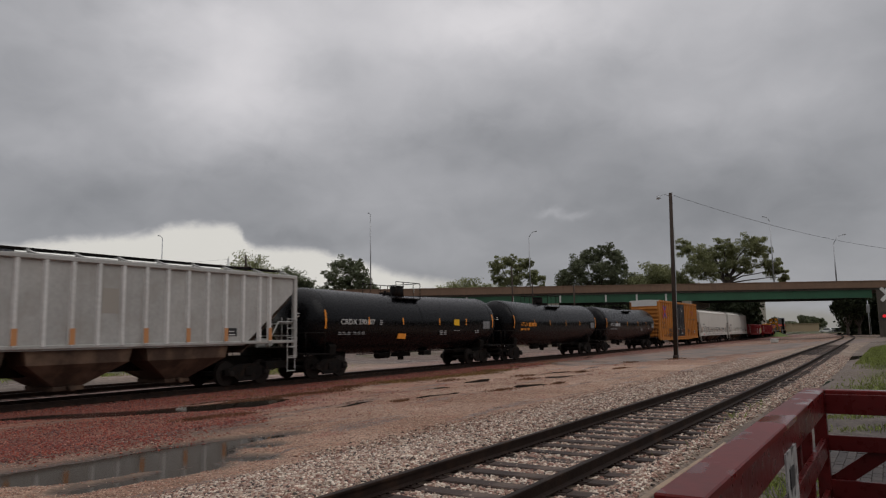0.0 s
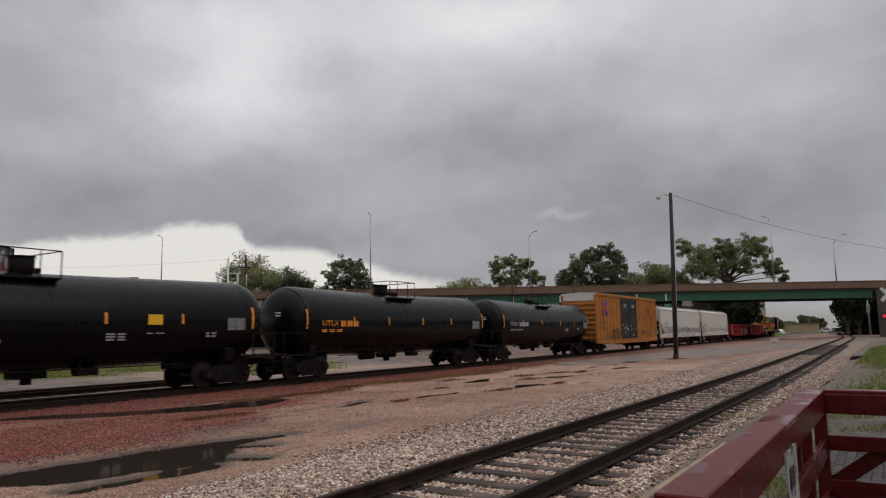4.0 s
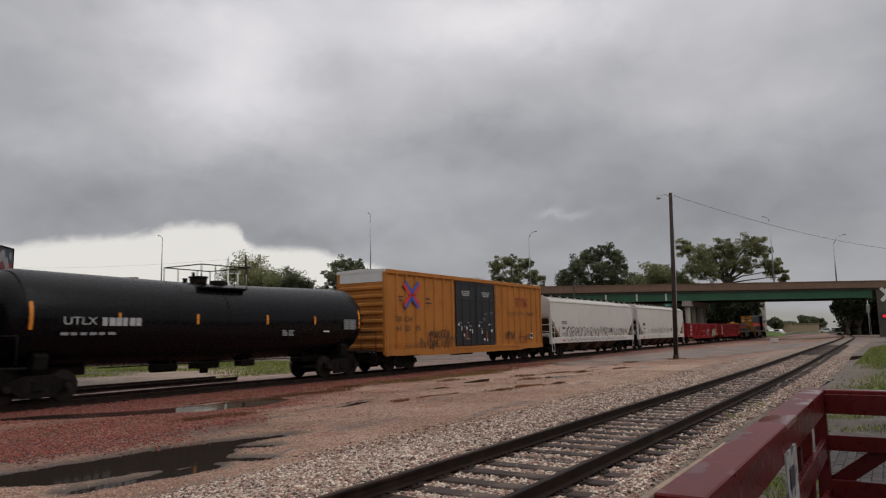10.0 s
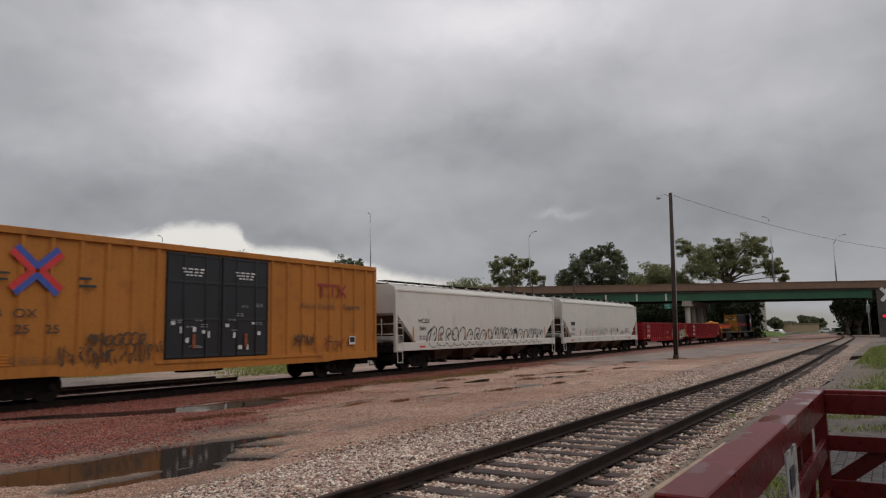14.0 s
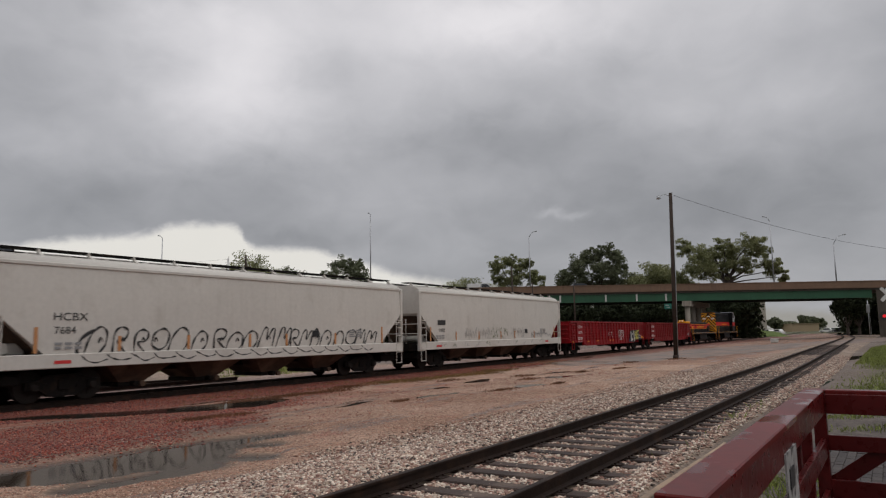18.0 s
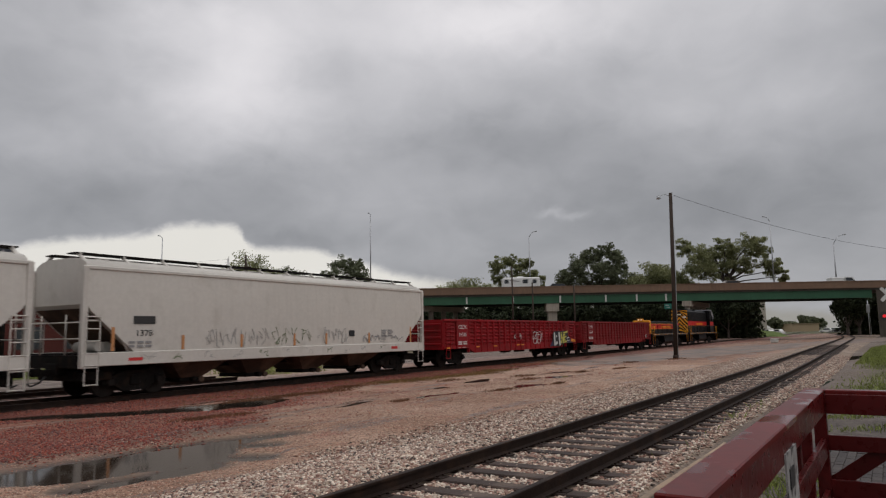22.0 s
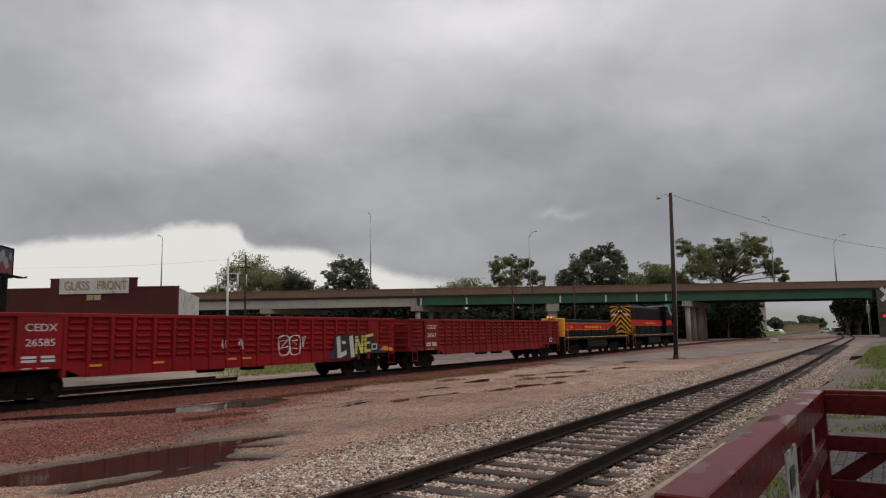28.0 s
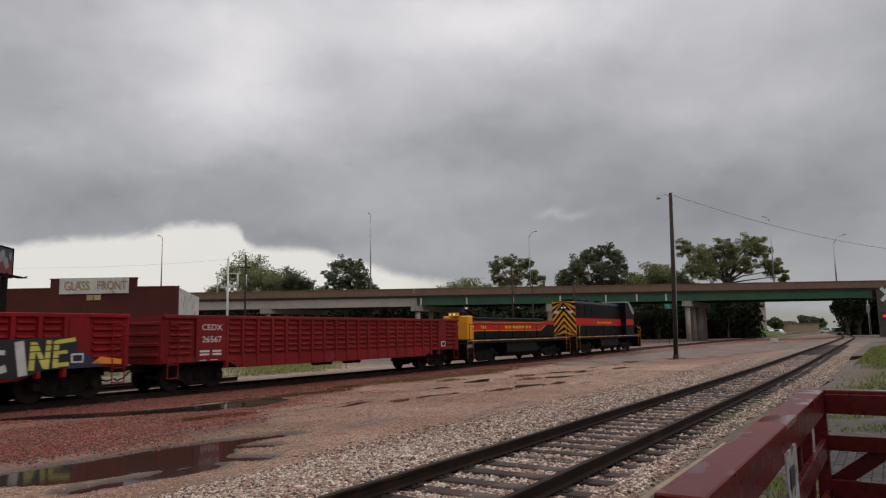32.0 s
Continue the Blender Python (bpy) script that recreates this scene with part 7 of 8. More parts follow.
def graffiti(car, rows, y, mat, r, label="sprayed black graffiti outline"):
    """A row of sprayed bubble outlines, no letters."""
    for x0, x1, z, size, n, seed in rows:
        rnd = random.Random(seed)
        step = (x1 - x0) / n
        for k in range(n):
            shape = SPRAY[rnd.randrange(len(SPRAY))]
            w, h, dz = step * rnd.uniform(0.85, 1.15), size * rnd.uniform(0.8, 1.08), rnd.uniform(-0.06, 0.06) * size
            pts = [(x0 + k * step + a * w + 0.22 * b * h, z + dz + b * h) for a, b in shape]
            ribbon(car, bend(pts), y, r, mat, label)
            if rnd.random() < 0.45:
                cx, cz = pts[2][0] - 0.05 * w, z + 0.5 * h
                ribbon(car, bend([(cx, cz - 0.1 * h), (cx + 0.1 * w, cz + 0.12 * h), (cx + 0.2 * w, cz - 0.05 * h)], 3), y, r * 0.8, mat, label)


def scrawl(car, x0, x1, z0, z1, n, y, mat, r, seed, label=""):
    """Thin jagged sprayed lines."""
    rnd = random.Random(seed)
    for k in range(n):
        x = x0 + (x1 - x0) * (k + 0.5) / n
        w = (x1 - x0) / n
        pts = [(x + rnd.uniform(-0.7, 0.7) * w, rnd.uniform(z0, z1)) for _ in range(rnd.choice((3, 4, 5)))]
        ribbon(car, bend(pts, 3) if rnd.random() < 0.5 else pts, y, r, mat, label)


# -- off-white covered hoppers --
def section(z, zb, zt, wide, top_w, bot_w):
    """Half width of the curved side at height z."""
    t = (z - zb) / (zt - zb)
    return (bot_w + (wide - bot_w) * math.sin(min(1, t / 0.42) * math.pi / 2)) if t < 0.42 else wide - (wide - top_w) * ((t - 0.42) / 0.58) ** 2


def hopper_car(centre, label, kind):
    """kind 1, 2: smooth off-white four-bay cars; 3: ribbed grey three-bay car."""
    car = car_thing("covered_hopper", label, "hopper car", centre, 7.05 if kind < 3 else 6.9)
    h = {1: 9.7, 2: 9.2, 3: 9.0}[kind]
    paint = white_hopper if kind < 3 else grey_hopper
    zb, zt = (1.32 if kind < 3 else 1.52), (4.05 if kind < 3 else 4.22)
    # body: end slopes cut away below
    n = 12
    g = Geo()
    zs = [zb + (zt - zb) * i / n for i in range(n + 1)]
    rings = []
    for z in zs:
        wd = section(z, zb, zt, 1.56, 1.50, 1.555) if kind < 3 else 1.50
        # the ends slope: short at the bottom, full length above the belt
        L = h - 0.12 - (1.75 * max(0.0, 1 - (z - zb) / 1.5) if kind < 3 else 2.6 * max(0.0, 1 - (z - zb) / 2.1))
        rings.append([(-L, -wd, z), (L, -wd, z), (L, wd, z), (-L, wd, z)])
    # a curved roof
    rise = 0.34 if kind < 3 else 0.16
    for k in range(1, 6):
        a = k / 5 * math.pi / 2
        wd = (1.48 if kind < 3 else 1.5) * (0.38 + 0.62 * math.cos(a))
        z = zt + rise * math.sin(a)
        L = h - 0.12
        rings.append([(-L, -wd, z), (L, -wd, z), (L, wd, z), (-L, wd, z)])
    g.loft(rings, smooth=False)
    me = mesh_of("body", g, paint)
    for pl in me.polygons:
        pl.use_smooth = pl.normal.z > 0.2 and pl.center.z > zt
    part("body", me, None, car, "smooth off-white steel body with curved sides" if kind < 3 else "weathered grey ribbed steel body")
    for s in (-1, 1):
        yo = s * 1.5
        if kind < 3:
            part("side_sill", Geo().box(-h, h, min(s * 1.40, s * 1.60), max(s * 1.40, s * 1.60), 1.0, 1.42, 0.02), paint, car)
            part("eave", Geo().box(-h, h, min(s * 1.44, s * 1.545), max(s * 1.44, s * 1.545), zt - 0.07, zt + 0.05, 0.02), paint, car)
        else:
            part("eave", Geo().box(-h, h, min(s * 1.46, s * 1.6), max(s * 1.46, s * 1.6), zt - 0.06, zt + 0.08, 0.02), paint, car)
            part("side_sill", Geo().box(-h, h, min(s * 1.40, s * 1.56), max(s * 1.40, s * 1.56), 1.56, 1.68, 0.02), paint, car)
            for x in [-7.5] + [0.4 + 0.825 * k for k in range(-8, 9)] + [7.52]:
                part("side_rib", Geo().prism([(x - 0.1, s * 1.49), (x - 0.05, s * 1.59), (x + 0.05, s * 1.59), (x + 0.1, s * 1.49)], "z", 1.64, zt - 0.03), pale_rib, car)
        for e in (-1, 1):
            x = e * (h - 0.07)
            part("end_post", Geo().box(x - 0.09, x + 0.09, min(s * 1.42, s * 1.58), max(s * 1.42, s * 1.58), 0.95, zt + 0.02, 0.015), paint, car)
            ladder(car, e * (h - 0.32), s * 1.6, 1.0, 2.55, 0.46, paint)
            ladder(car, e * (h - 0.32), s * 1.58, 0.42, 1.0, 0.42, paint, name="sill_step")
            part("end_rail", Geo().tube([(x, s * 1.5, 2.4), (x - e * 0.9, s * 1.5, 2.4), (x - e * 1.5, s * 1.5, 1.45)], 0.03), paint, car)
    for e in (-1, 1):
        part("end_sill", Geo().box(e * (h - 0.1) - 0.1, e * (h - 0.1) + 0.1, -1.55, 1.55, 0.95, 1.35, 0.02).box(min(e * 6.2, e * (h + 0.05)), max(e * 6.2, e * (h + 0.05)), -0.33, 0.33, 0.72, 1.1, 0.02), dark_steel, car)
        part("end_platform", Geo().box(min(e * 7.4, e * (h - 0.05)), max(e * 7.4, e * (h - 0.05)), -1.4, 1.4, 1.36, 1.4), dark_steel, car)
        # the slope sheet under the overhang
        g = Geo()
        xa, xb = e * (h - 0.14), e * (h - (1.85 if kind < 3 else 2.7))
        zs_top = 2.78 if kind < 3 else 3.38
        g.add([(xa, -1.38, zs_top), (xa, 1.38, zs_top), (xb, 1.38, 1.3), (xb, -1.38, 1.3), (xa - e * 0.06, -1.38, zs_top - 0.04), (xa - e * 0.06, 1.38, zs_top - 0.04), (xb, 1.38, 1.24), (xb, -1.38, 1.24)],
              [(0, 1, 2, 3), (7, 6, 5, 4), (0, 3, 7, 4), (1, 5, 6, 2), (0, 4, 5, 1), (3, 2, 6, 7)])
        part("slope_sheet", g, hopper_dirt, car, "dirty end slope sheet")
        part("end_gear", Geo().box(e * (h - 1.3) - 0.25, e * (h - 1.3) + 0.25, -0.9, 0.5, 1.4, 1.75, 0.04).cyl((e * (h - 0.9), -1.0, 1.6), (e * (h - 0.9), 0.2, 1.6), 0.16, 12), paint, car)
        g = Geo().tube([(e * (h + 0.02), -1.45, 2.35), (e * (h + 0.02), 1.45, 2.35)], 0.022).tube([(e * (h + 0.02), -1.45, 1.85), (e * (h + 0.02), 1.45, 1.85)], 0.022)
        for y in (-0.7, 0.7):
            g.tube([(e * (h + 0.02), y, 1.35), (e * (h + 0.02), y, 2.6)], 0.025)
        part("end_handrail", g, paint, car)
        coupler(car, e * (h + 0.02), e)
        truck(car, e * (7.05 if kind < 3 else 6.9))
        part("brake_rigging", Geo().box(min(e * (h - 1.3), e * (h - 0.2)), max(e * (h - 1.3), e * (h - 0.2)), -1.2, 1.2, 0.55, 0.85, 0.03), dark_steel, car)
    # outlet bays: funnels that taper to a gate
    bays = (-4.6, -1.55, 1.55, 4.6) if kind < 3 else (-3.9, 0.0, 3.9)
    bw = 1.45 if kind < 3 else 1.7
    part("centre_sill", Geo().box(-6.6, 6.6, -0.28, 0.28, 0.74, 1.34, 0.02), dark_steel, car)
    for x in bays:
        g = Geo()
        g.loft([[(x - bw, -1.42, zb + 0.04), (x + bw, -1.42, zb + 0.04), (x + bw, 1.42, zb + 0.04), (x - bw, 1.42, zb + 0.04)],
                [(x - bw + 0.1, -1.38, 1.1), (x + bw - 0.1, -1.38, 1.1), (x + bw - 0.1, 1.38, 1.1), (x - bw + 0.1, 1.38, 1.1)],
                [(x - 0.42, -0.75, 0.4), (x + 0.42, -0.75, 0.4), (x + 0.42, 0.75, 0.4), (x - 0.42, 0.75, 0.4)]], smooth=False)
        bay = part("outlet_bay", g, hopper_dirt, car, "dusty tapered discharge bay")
        part("outlet_gate", Geo().box(x - 0.5, x + 0.5, -0.8, 0.8, 0.28, 0.42, 0.02).cyl((x, -1.05, 0.36), (x, -0.8, 0.36), 0.09, 10), hopper_dirt if kind == 3 else dark_steel, bay)
        if kind < 3:
            part("outlet_cap", Geo().cyl((x + 0.2, -1.12, 0.36), (x + 0.2, -1.0, 0.36), 0.1, 12), hopper_dirt, bay)
    # roof walk on short brackets, and hatches
    rt = zt + rise
    g = Geo()
    for y in (-0.62, 0.62):
        g.box(-h + 0.1, h - 0.1, y - 0.26, y + 0.26, rt + 0.13, rt + 0.17)
    part("roof_walk", g, dark_steel, car, "dark steel roof walk")
    bracket = {s: mesh_of("walk_bracket", Geo().bar((0, s * 0.75, rt + 0.13), (0, s * 1.38, zt + 0.1), 0.1, 0.05).bar((0, s * 0.88, rt + 0.15), (0, s * 0.88, zt + 0.1), 0.1, 0.05), paint) for s in (-1, 1)}
    for i in range(13):
        x = -h + 0.25 + i * (2 * h - 0.5) / 12
        for s in (-1, 1):
            part("walk_bracket", bracket[s], None, car, at=(x, 0, 0))
    for k in range(8):
        x = -7.2 + k * 14.4 / 7
        part("roof_hatch", Geo().box(x - 0.7, x + 0.7, -0.33, 0.33, rt - 0.03, rt + 0.1, 0.04), paint, car)
    y = -1.575
    if kind < 3:
        for i, x in enumerate((-8.2, -5.6, -3.0, -0.22, 1.7, 4.65, 8.0)):
            tall = 0.75 if i in (0, 6) else 0.48
            part("reflective_strip", Geo().box(x - 0.055, x + 0.055, y - 0.006, y, 1.45, 1.45 + tall), material("faded_orange_strip", (0.5, 0.23, 0.09), 0.6), car, "faded orange reflective strip")
        if kind == 1:
            letters("reporting_mark", "HCBX", 0.33, black_mark, car, pose(-7.2, y, 2.5, 90), "dark stencilled reporting mark", squeeze=1.2)
            letters("car_number", "7684", 0.3, black_mark, car, pose(-7.35, y, 2.1, 90), "grey stencilled car number", squeeze=1.1)
        else:
            part("painted_patch", Geo().box(-7.5, -6.7, y - 0.003, y, 2.3, 2.56), black_mark, car, "dark blotted-out mark")
            letters("car_number", "1378", 0.28, black_mark, car, pose(-7.1, y, 2.0, 90), "black stencilled car number", squeeze=1.15)
        stencil(car, -7.65, -6.75, 1.55, 1.8, y, grey_mark, 2, 3, 73)
        part("red_placard", Geo().box(-7.65, -7.15, -1.606, -1.6, 1.13, 1.23), logo_red, car)
        stencil(car, 5.6, 6.6, 1.75, 2.1, y, grey_mark, 4, 2, 74)
        part("dark_label", Geo().box(3.2, 3.6, y - 0.004, y, 1.78, 2.05), door_black, car)
    else:
        for i, x in enumerate((-7.5, -5.38, -3.73, -2.08, -0.42, 2.05, 3.7, 5.35, 7.52)):
            part("reflective_strip", Geo().box(x - 0.085, x + 0.085, -1.6, -1.592, 1.68, 2.16), material("faded_orange_strip", (0.5, 0.23, 0.09), 0.6), car, "faded orange reflective strip")
        part("painted_patch", Geo().box(0.53, 1.1, -1.506, -1.498, 2.63, 3.42), material("tan_patch_paint", (0.33, 0.305, 0.265), 0.7), car, "plain tan repaint patch")
        part("dark_label", Geo().box(5.52, 5.92, -1.508, -1.5, 1.86, 2.16), door_black, car)
        stencil(car, 5.54, 5.9, 1.9, 2.14, -1.509, white_mark, 2, 1, 77, fill=0.3)
    return car


# -- red gondolas --
def gondola(centre, label, paint, number, tag):
    car = car_thing("gondola", label, "gondola car", centre, 7.8)
    h, z0, z1 = 9.55, 0.86, 2.62
    part("floor", Geo().box(-h + 0.1, h - 0.1, -1.4, 1.4, 1.02, 1.12), dark_steel, car)
    part("centre_sill", Geo().box(-h, h, -0.3, 0.3, 0.66, 1.02, 0.02).cyl((-1.5, -0.8, 0.72), (-0.4, -0.8, 0.72), 0.17, 10).box(0.6, 1.6, -0.95, -0.6, 0.55, 0.85, 0.03), dark_steel, car)
    panels = [(-h, -8.25), (-8.25, -6.85), (6.9, 8.2), (8.2, h)]
    for s in (-1, 1):
        part("side_wall", Geo().box(-h, h, min(s * 1.42, s * 1.46), max(s * 1.42, s * 1.46), 1.0, z1 - 0.05), paint, car)
        # deeper sill between the trucks
        g = Geo()
        g.prism([(-h, 0.98), (-6.9, 0.98), (-6.2, 0.7), (6.2, 0.7), (6.9, 0.98), (h, 0.98), (h, 1.14), (-h, 1.14)], "y", s * 1.42, s * 1.52)
        part("side_sill", g, paint, car)
        part("top_chord", Geo().box(-h, h, min(s * 1.38, s * 1.56), max(s * 1.38, s * 1.56), z1 - 0.13, z1, 0.02), paint, car)
        xs = [-6.87 + i * 0.7563 for i in range(20)]
        for x in xs:
            part("side_post", Geo().prism([(x - 0.1, s * 1.45), (x - 0.055, s * 1.56), (x + 0.055, s * 1.56), (x + 0.1, s * 1.45)], "z", 0.74, z1 - 0.1), paint, car)
        spans = list(zip(xs, xs[1:])) + [(-h + 0.12, -8.3), (8.25, h - 0.12)]
        for a, b in spans:
            g = Geo()
            for k in range(6):
                z = 1.22 + k * 0.21
                g.prism([(s * 1.455, z), (s * 1.535, z + 0.05), (s * 1.535, z + 0.075), (s * 1.455, z + 0.14)], "x", a + 0.13, b - 0.13)
            part("pressed_rib", g, paint, car)
        for a, b in ((-8.25, -6.95), (7.58, 8.2)):
            part("plain_panel", Geo().box(a, b, min(s * 1.45, s * 1.555), max(s * 1.45, s * 1.555), 0.98, z1 - 0.12, 0.01), paint, car)
    for e in (-1, 1):
        part("end_wall", Geo().box(e * h - 0.05, e * h + 0.05, -1.45, 1.45, 0.95, z1 - 0.02), paint, car)
        g = Geo()
        for k in range(4):
            z = 1.25 + k * 0.36
            g.prism([(e * h, z - 0.1), (e * (h + 0.1), z - 0.04), (e * (h + 0.1), z + 0.04), (e * h, z + 0.1)], "y", -1.35, 1.35)
        part("end_rib", g, paint, car)
        ladder(car, e * (h - 0.35), -1.57, 0.45, 2.3, 0.42, paint)
        coupler(car, e * (h + 0.02), e)
        truck(car, e * 7.8)
    y = -1.557
    letters("reporting_mark", "CEDX", 0.3, white_mark, car, pose(-7.58, y, 2.18, 90), "white stencilled reporting mark", squeeze=1.15)
    letters("car_number", number, 0.3, white_mark, car, pose(-7.58, y, 1.75, 90), "white stencilled car number", squeeze=1.15)
    stencil(car, -8.1, -7.0, 1.2, 1.42, y, white_mark, 2, 2, 81)
    stencil(car, -8.1, -7.2, 1.02, 1.06, y, white_mark, 1, 2, 82)
    part("label_frame", Geo().box(7.66, 8.04, y - 0.04, y, 1.14, 1.42, 0.004), white_mark, car, "white framed label")
    part("label_centre", Geo().box(7.71, 7.99, y - 0.044, y - 0.039, 1.19, 1.37), door_black, car)
    if tag:
        for x in (-9.2, -5.9, -3.7, -0.6, 0.1):
            part("reflective_strip", Geo().box(x - 0.2, x + 0.2, -1.575, -1.56, 1.0, 1.07), orange_mark, car, "orange reflective strip")
        for x in (-1.0, -0.2, 3.15):
            scrawl(car, x - 0.1, x + 0.1, 1.35, 1.85, 3, -1.572, white_mark, 0.014, int(x * 10) + 91, "small white sprayed scrawl")
        for x, inner in ((1.72, [(0.1, 0.55), (0.5, 0.6), (0.12, 0.3), (0.52, 0.36)]), (2.34, [(0.45, 0.58), (0.12, 0.56), (0.4, 0.42), (0.12, 0.3), (0.48, 0.28)])):
            ribbon(car, bend([(x, 1.78), (x + 0.3, 1.86), (x + 0.56, 1.78), (x + 0.6, 1.4), (x + 0.52, 1.12), (x + 0.1, 1.1), (x + 0.02, 1.45), (x, 1.78)], 4), -1.572, 0.03, white_mark, "white sprayed box outline")
            ribbon(car, [(x + a, 1.0 + b * 1.15) for a, b in inner], -1.572, 0.03, white_mark)
        gy = material("graffiti_yellow", (0.55, 0.5, 0.1), 0.5, 0, [(2, 0.2, 4)])
        gb = material("graffiti_navy", (0.02, 0.022, 0.06), 0.5, 0, [(2, 0.2, 4)])
        gw = material("graffiti_white", (0.55, 0.55, 0.52), 0.5, 0, [(2, 0.2, 4)])
        part("graffiti_ground", Geo().prism([(4.5, 0.82), (5.3, 0.82), (5.25, 1.45)], "y", -1.572, -1.566), gb, car, "dark blue sprayed background")
        part("graffiti_ground", Geo().prism([(7.5, 0.98), (8.75, 1.0), (8.0, 1.5), (7.6, 1.4)], "y", -1.572, -1.566), gb, car, "dark blue sprayed background")
        part("graffiti_ground", Geo().prism([(5.1, 0.8), (5.0, 1.6), (5.25, 1.85), (6.35, 1.88), (7.75, 1.9), (7.9, 1.7), (7.62, 1.0), (6.9, 0.98), (6.3, 0.78)], "y", -1.575, -1.5665), door_black, car, "black sprayed outline")
        for colour, bars in ((gw, [((5.3, 1.78), (5.38, 0.86), 0.24), ((5.42, 0.93), (5.85, 1.08), 0.2), ((5.55, 1.52), (5.8, 1.5), 0.13), ((6.16, 1.8), (6.3, 0.84), 0.25)]),
                             (gy, [((6.52, 0.98), (6.56, 1.78), 0.16), ((6.6, 1.74), (6.9, 1.05), 0.14), ((6.94, 1.0), (7.0, 1.82), 0.15), ((7.2, 1.02), (7.22, 1.8), 0.16), ((7.2, 1.76), (7.78, 1.84), 0.12), ((7.2, 1.45), (7.55, 1.48), 0.1), ((7.2, 1.1), (7.6, 1.12), 0.12)])):
            for (xa, za), (xb, zb), wd in bars:
                part("graffiti_shape", Geo().bar((xa, -1.579, za), (xb, -1.579, zb), 0.006, wd, up=(1, 0, 0.05) if abs(xb - xa) < abs(zb - za) else (0, 0, 1)), colour, car, "sprayed block shape")
        for zz in (1.28, 1.5, 1.68):
            part("graffiti_shape", Geo().bar((6.42, -1.584, zz), (7.3, -1.584, zz + 0.02), 0.003, 0.03), door_black, car)
        part("graffiti_flame", Geo().prism([(8.3, 1.1), (9.3, 1.05), (9.3, 1.2), (8.6, 1.3)], "y", -1.572, -1.566), orange_mark, car)
    return car


# -- slug and locomotive --
loco_black = material("loco_black_paint", (0.006, 0.006, 0.007), 0.45, 0, [(1, 0.2, 4), (10, 0.2, 4)], spec=0.14, streak=((0.014, 0.012, 0.011), 0.3))
loco_red = material("loco_red_band", (0.52, 0.018, 0.016), 0.5, 0, [(1, 0.12, 4)], spec=0.2)
loco_yellow = material("loco_yellow_paint", (0.78, 0.32, 0.02), 0.5, 0, [(1, 0.12, 4)], spec=0.2)
loco_grey = material("loco_grey_roof", (0.34, 0.35, 0.37), 0.4, 0, [(1, 0.12, 4)])
lamp_white = glowing("lit_headlight", (1.0, 0.9, 0.68), 0.4)
window_dark = material("dark_cab_glass", (0.02, 0.022, 0.025), 0.08)


def handrail(unit, h, y, mat):
    g = Geo()
    n = 9
    for i in range(n):
        x = -h + 0.4 + i * (2 * h - 0.8) / (n - 1)
        g.tube([(x, y, 1.45), (x, y, 2.35)], 0.018, 5)
    g.tube([(-h + 0.4, y, 2.35), (h - 0.4, y, 2.35)], 0.018, 5)
    part("handrail", g, mat, unit)


def engine_base(name, label, centre, h, tr):
    u = car_thing(name, label, "locomotive", centre, tr)
    part("frame", Geo().box(-h, h, -1.5, 1.5, 1.22, 1.45, 0.02), loco_black, u)
    for s in (-1, 1):
        part("frame_stripe", Geo().box(-h + 0.3, h - 0.3, min(s * 1.5, s * 1.508), max(s * 1.5, s * 1.508), 1.375, 1.41), loco_yellow, u, "yellow sill stripe")
        for k in range(9):
            x = -h + 0.9 + k * (2 * h - 1.8) / 8
            part("stripe_dash", Geo().box(x - 0.3, x + 0.3, min(s * 1.508, s * 1.512), max(s * 1.508, s * 1.512), 1.372, 1.413), pale_paint, u, "white dash on the sill stripe")
        handrail(u, h, s * 1.46, loco_black)
    part("fuel_tank", Geo().prism([(-1.25, 1.2), (-1.3, 0.6), (-0.9, 0.32), (0.9, 0.32), (1.3, 0.6), (1.25, 1.2)], "x", -2.3, 2.3), loco_black, u)
    for e in (-1, 1):
        part("pilot", Geo().box(e * h - 0.06, e * h + 0.06, -1.5, 1.5, 0.3, 1.25, 0.02), loco_black, u)
        for s in (-1, 1):
            st = Geo()
            for k in range(4):
                st.box(e * (h - 0.4) - 0.3, e * (h - 0.4) + 0.3, min(s * 1.2, s * 1.52), max(s * 1.2, s * 1.52), 0.35 + k * 0.28, 0.39 + k * 0.28)
            part("steps", st, loco_black, u)
            part("grab_rail", Geo().tube([(e * (h - 0.08), s * 1.52, 0.4), (e * (h - 0.08), s * 1.52, 2.3)], 0.013).tube([(e * (h - 0.75), s * 1.52, 0.4), (e * (h - 0.75), s * 1.52, 2.3)], 0.013), loco_yellow, u, "yellow grab rails")
        coupler(u, e * (h + 0.05), e)
        truck(u, e * tr, 2.75)
    return u


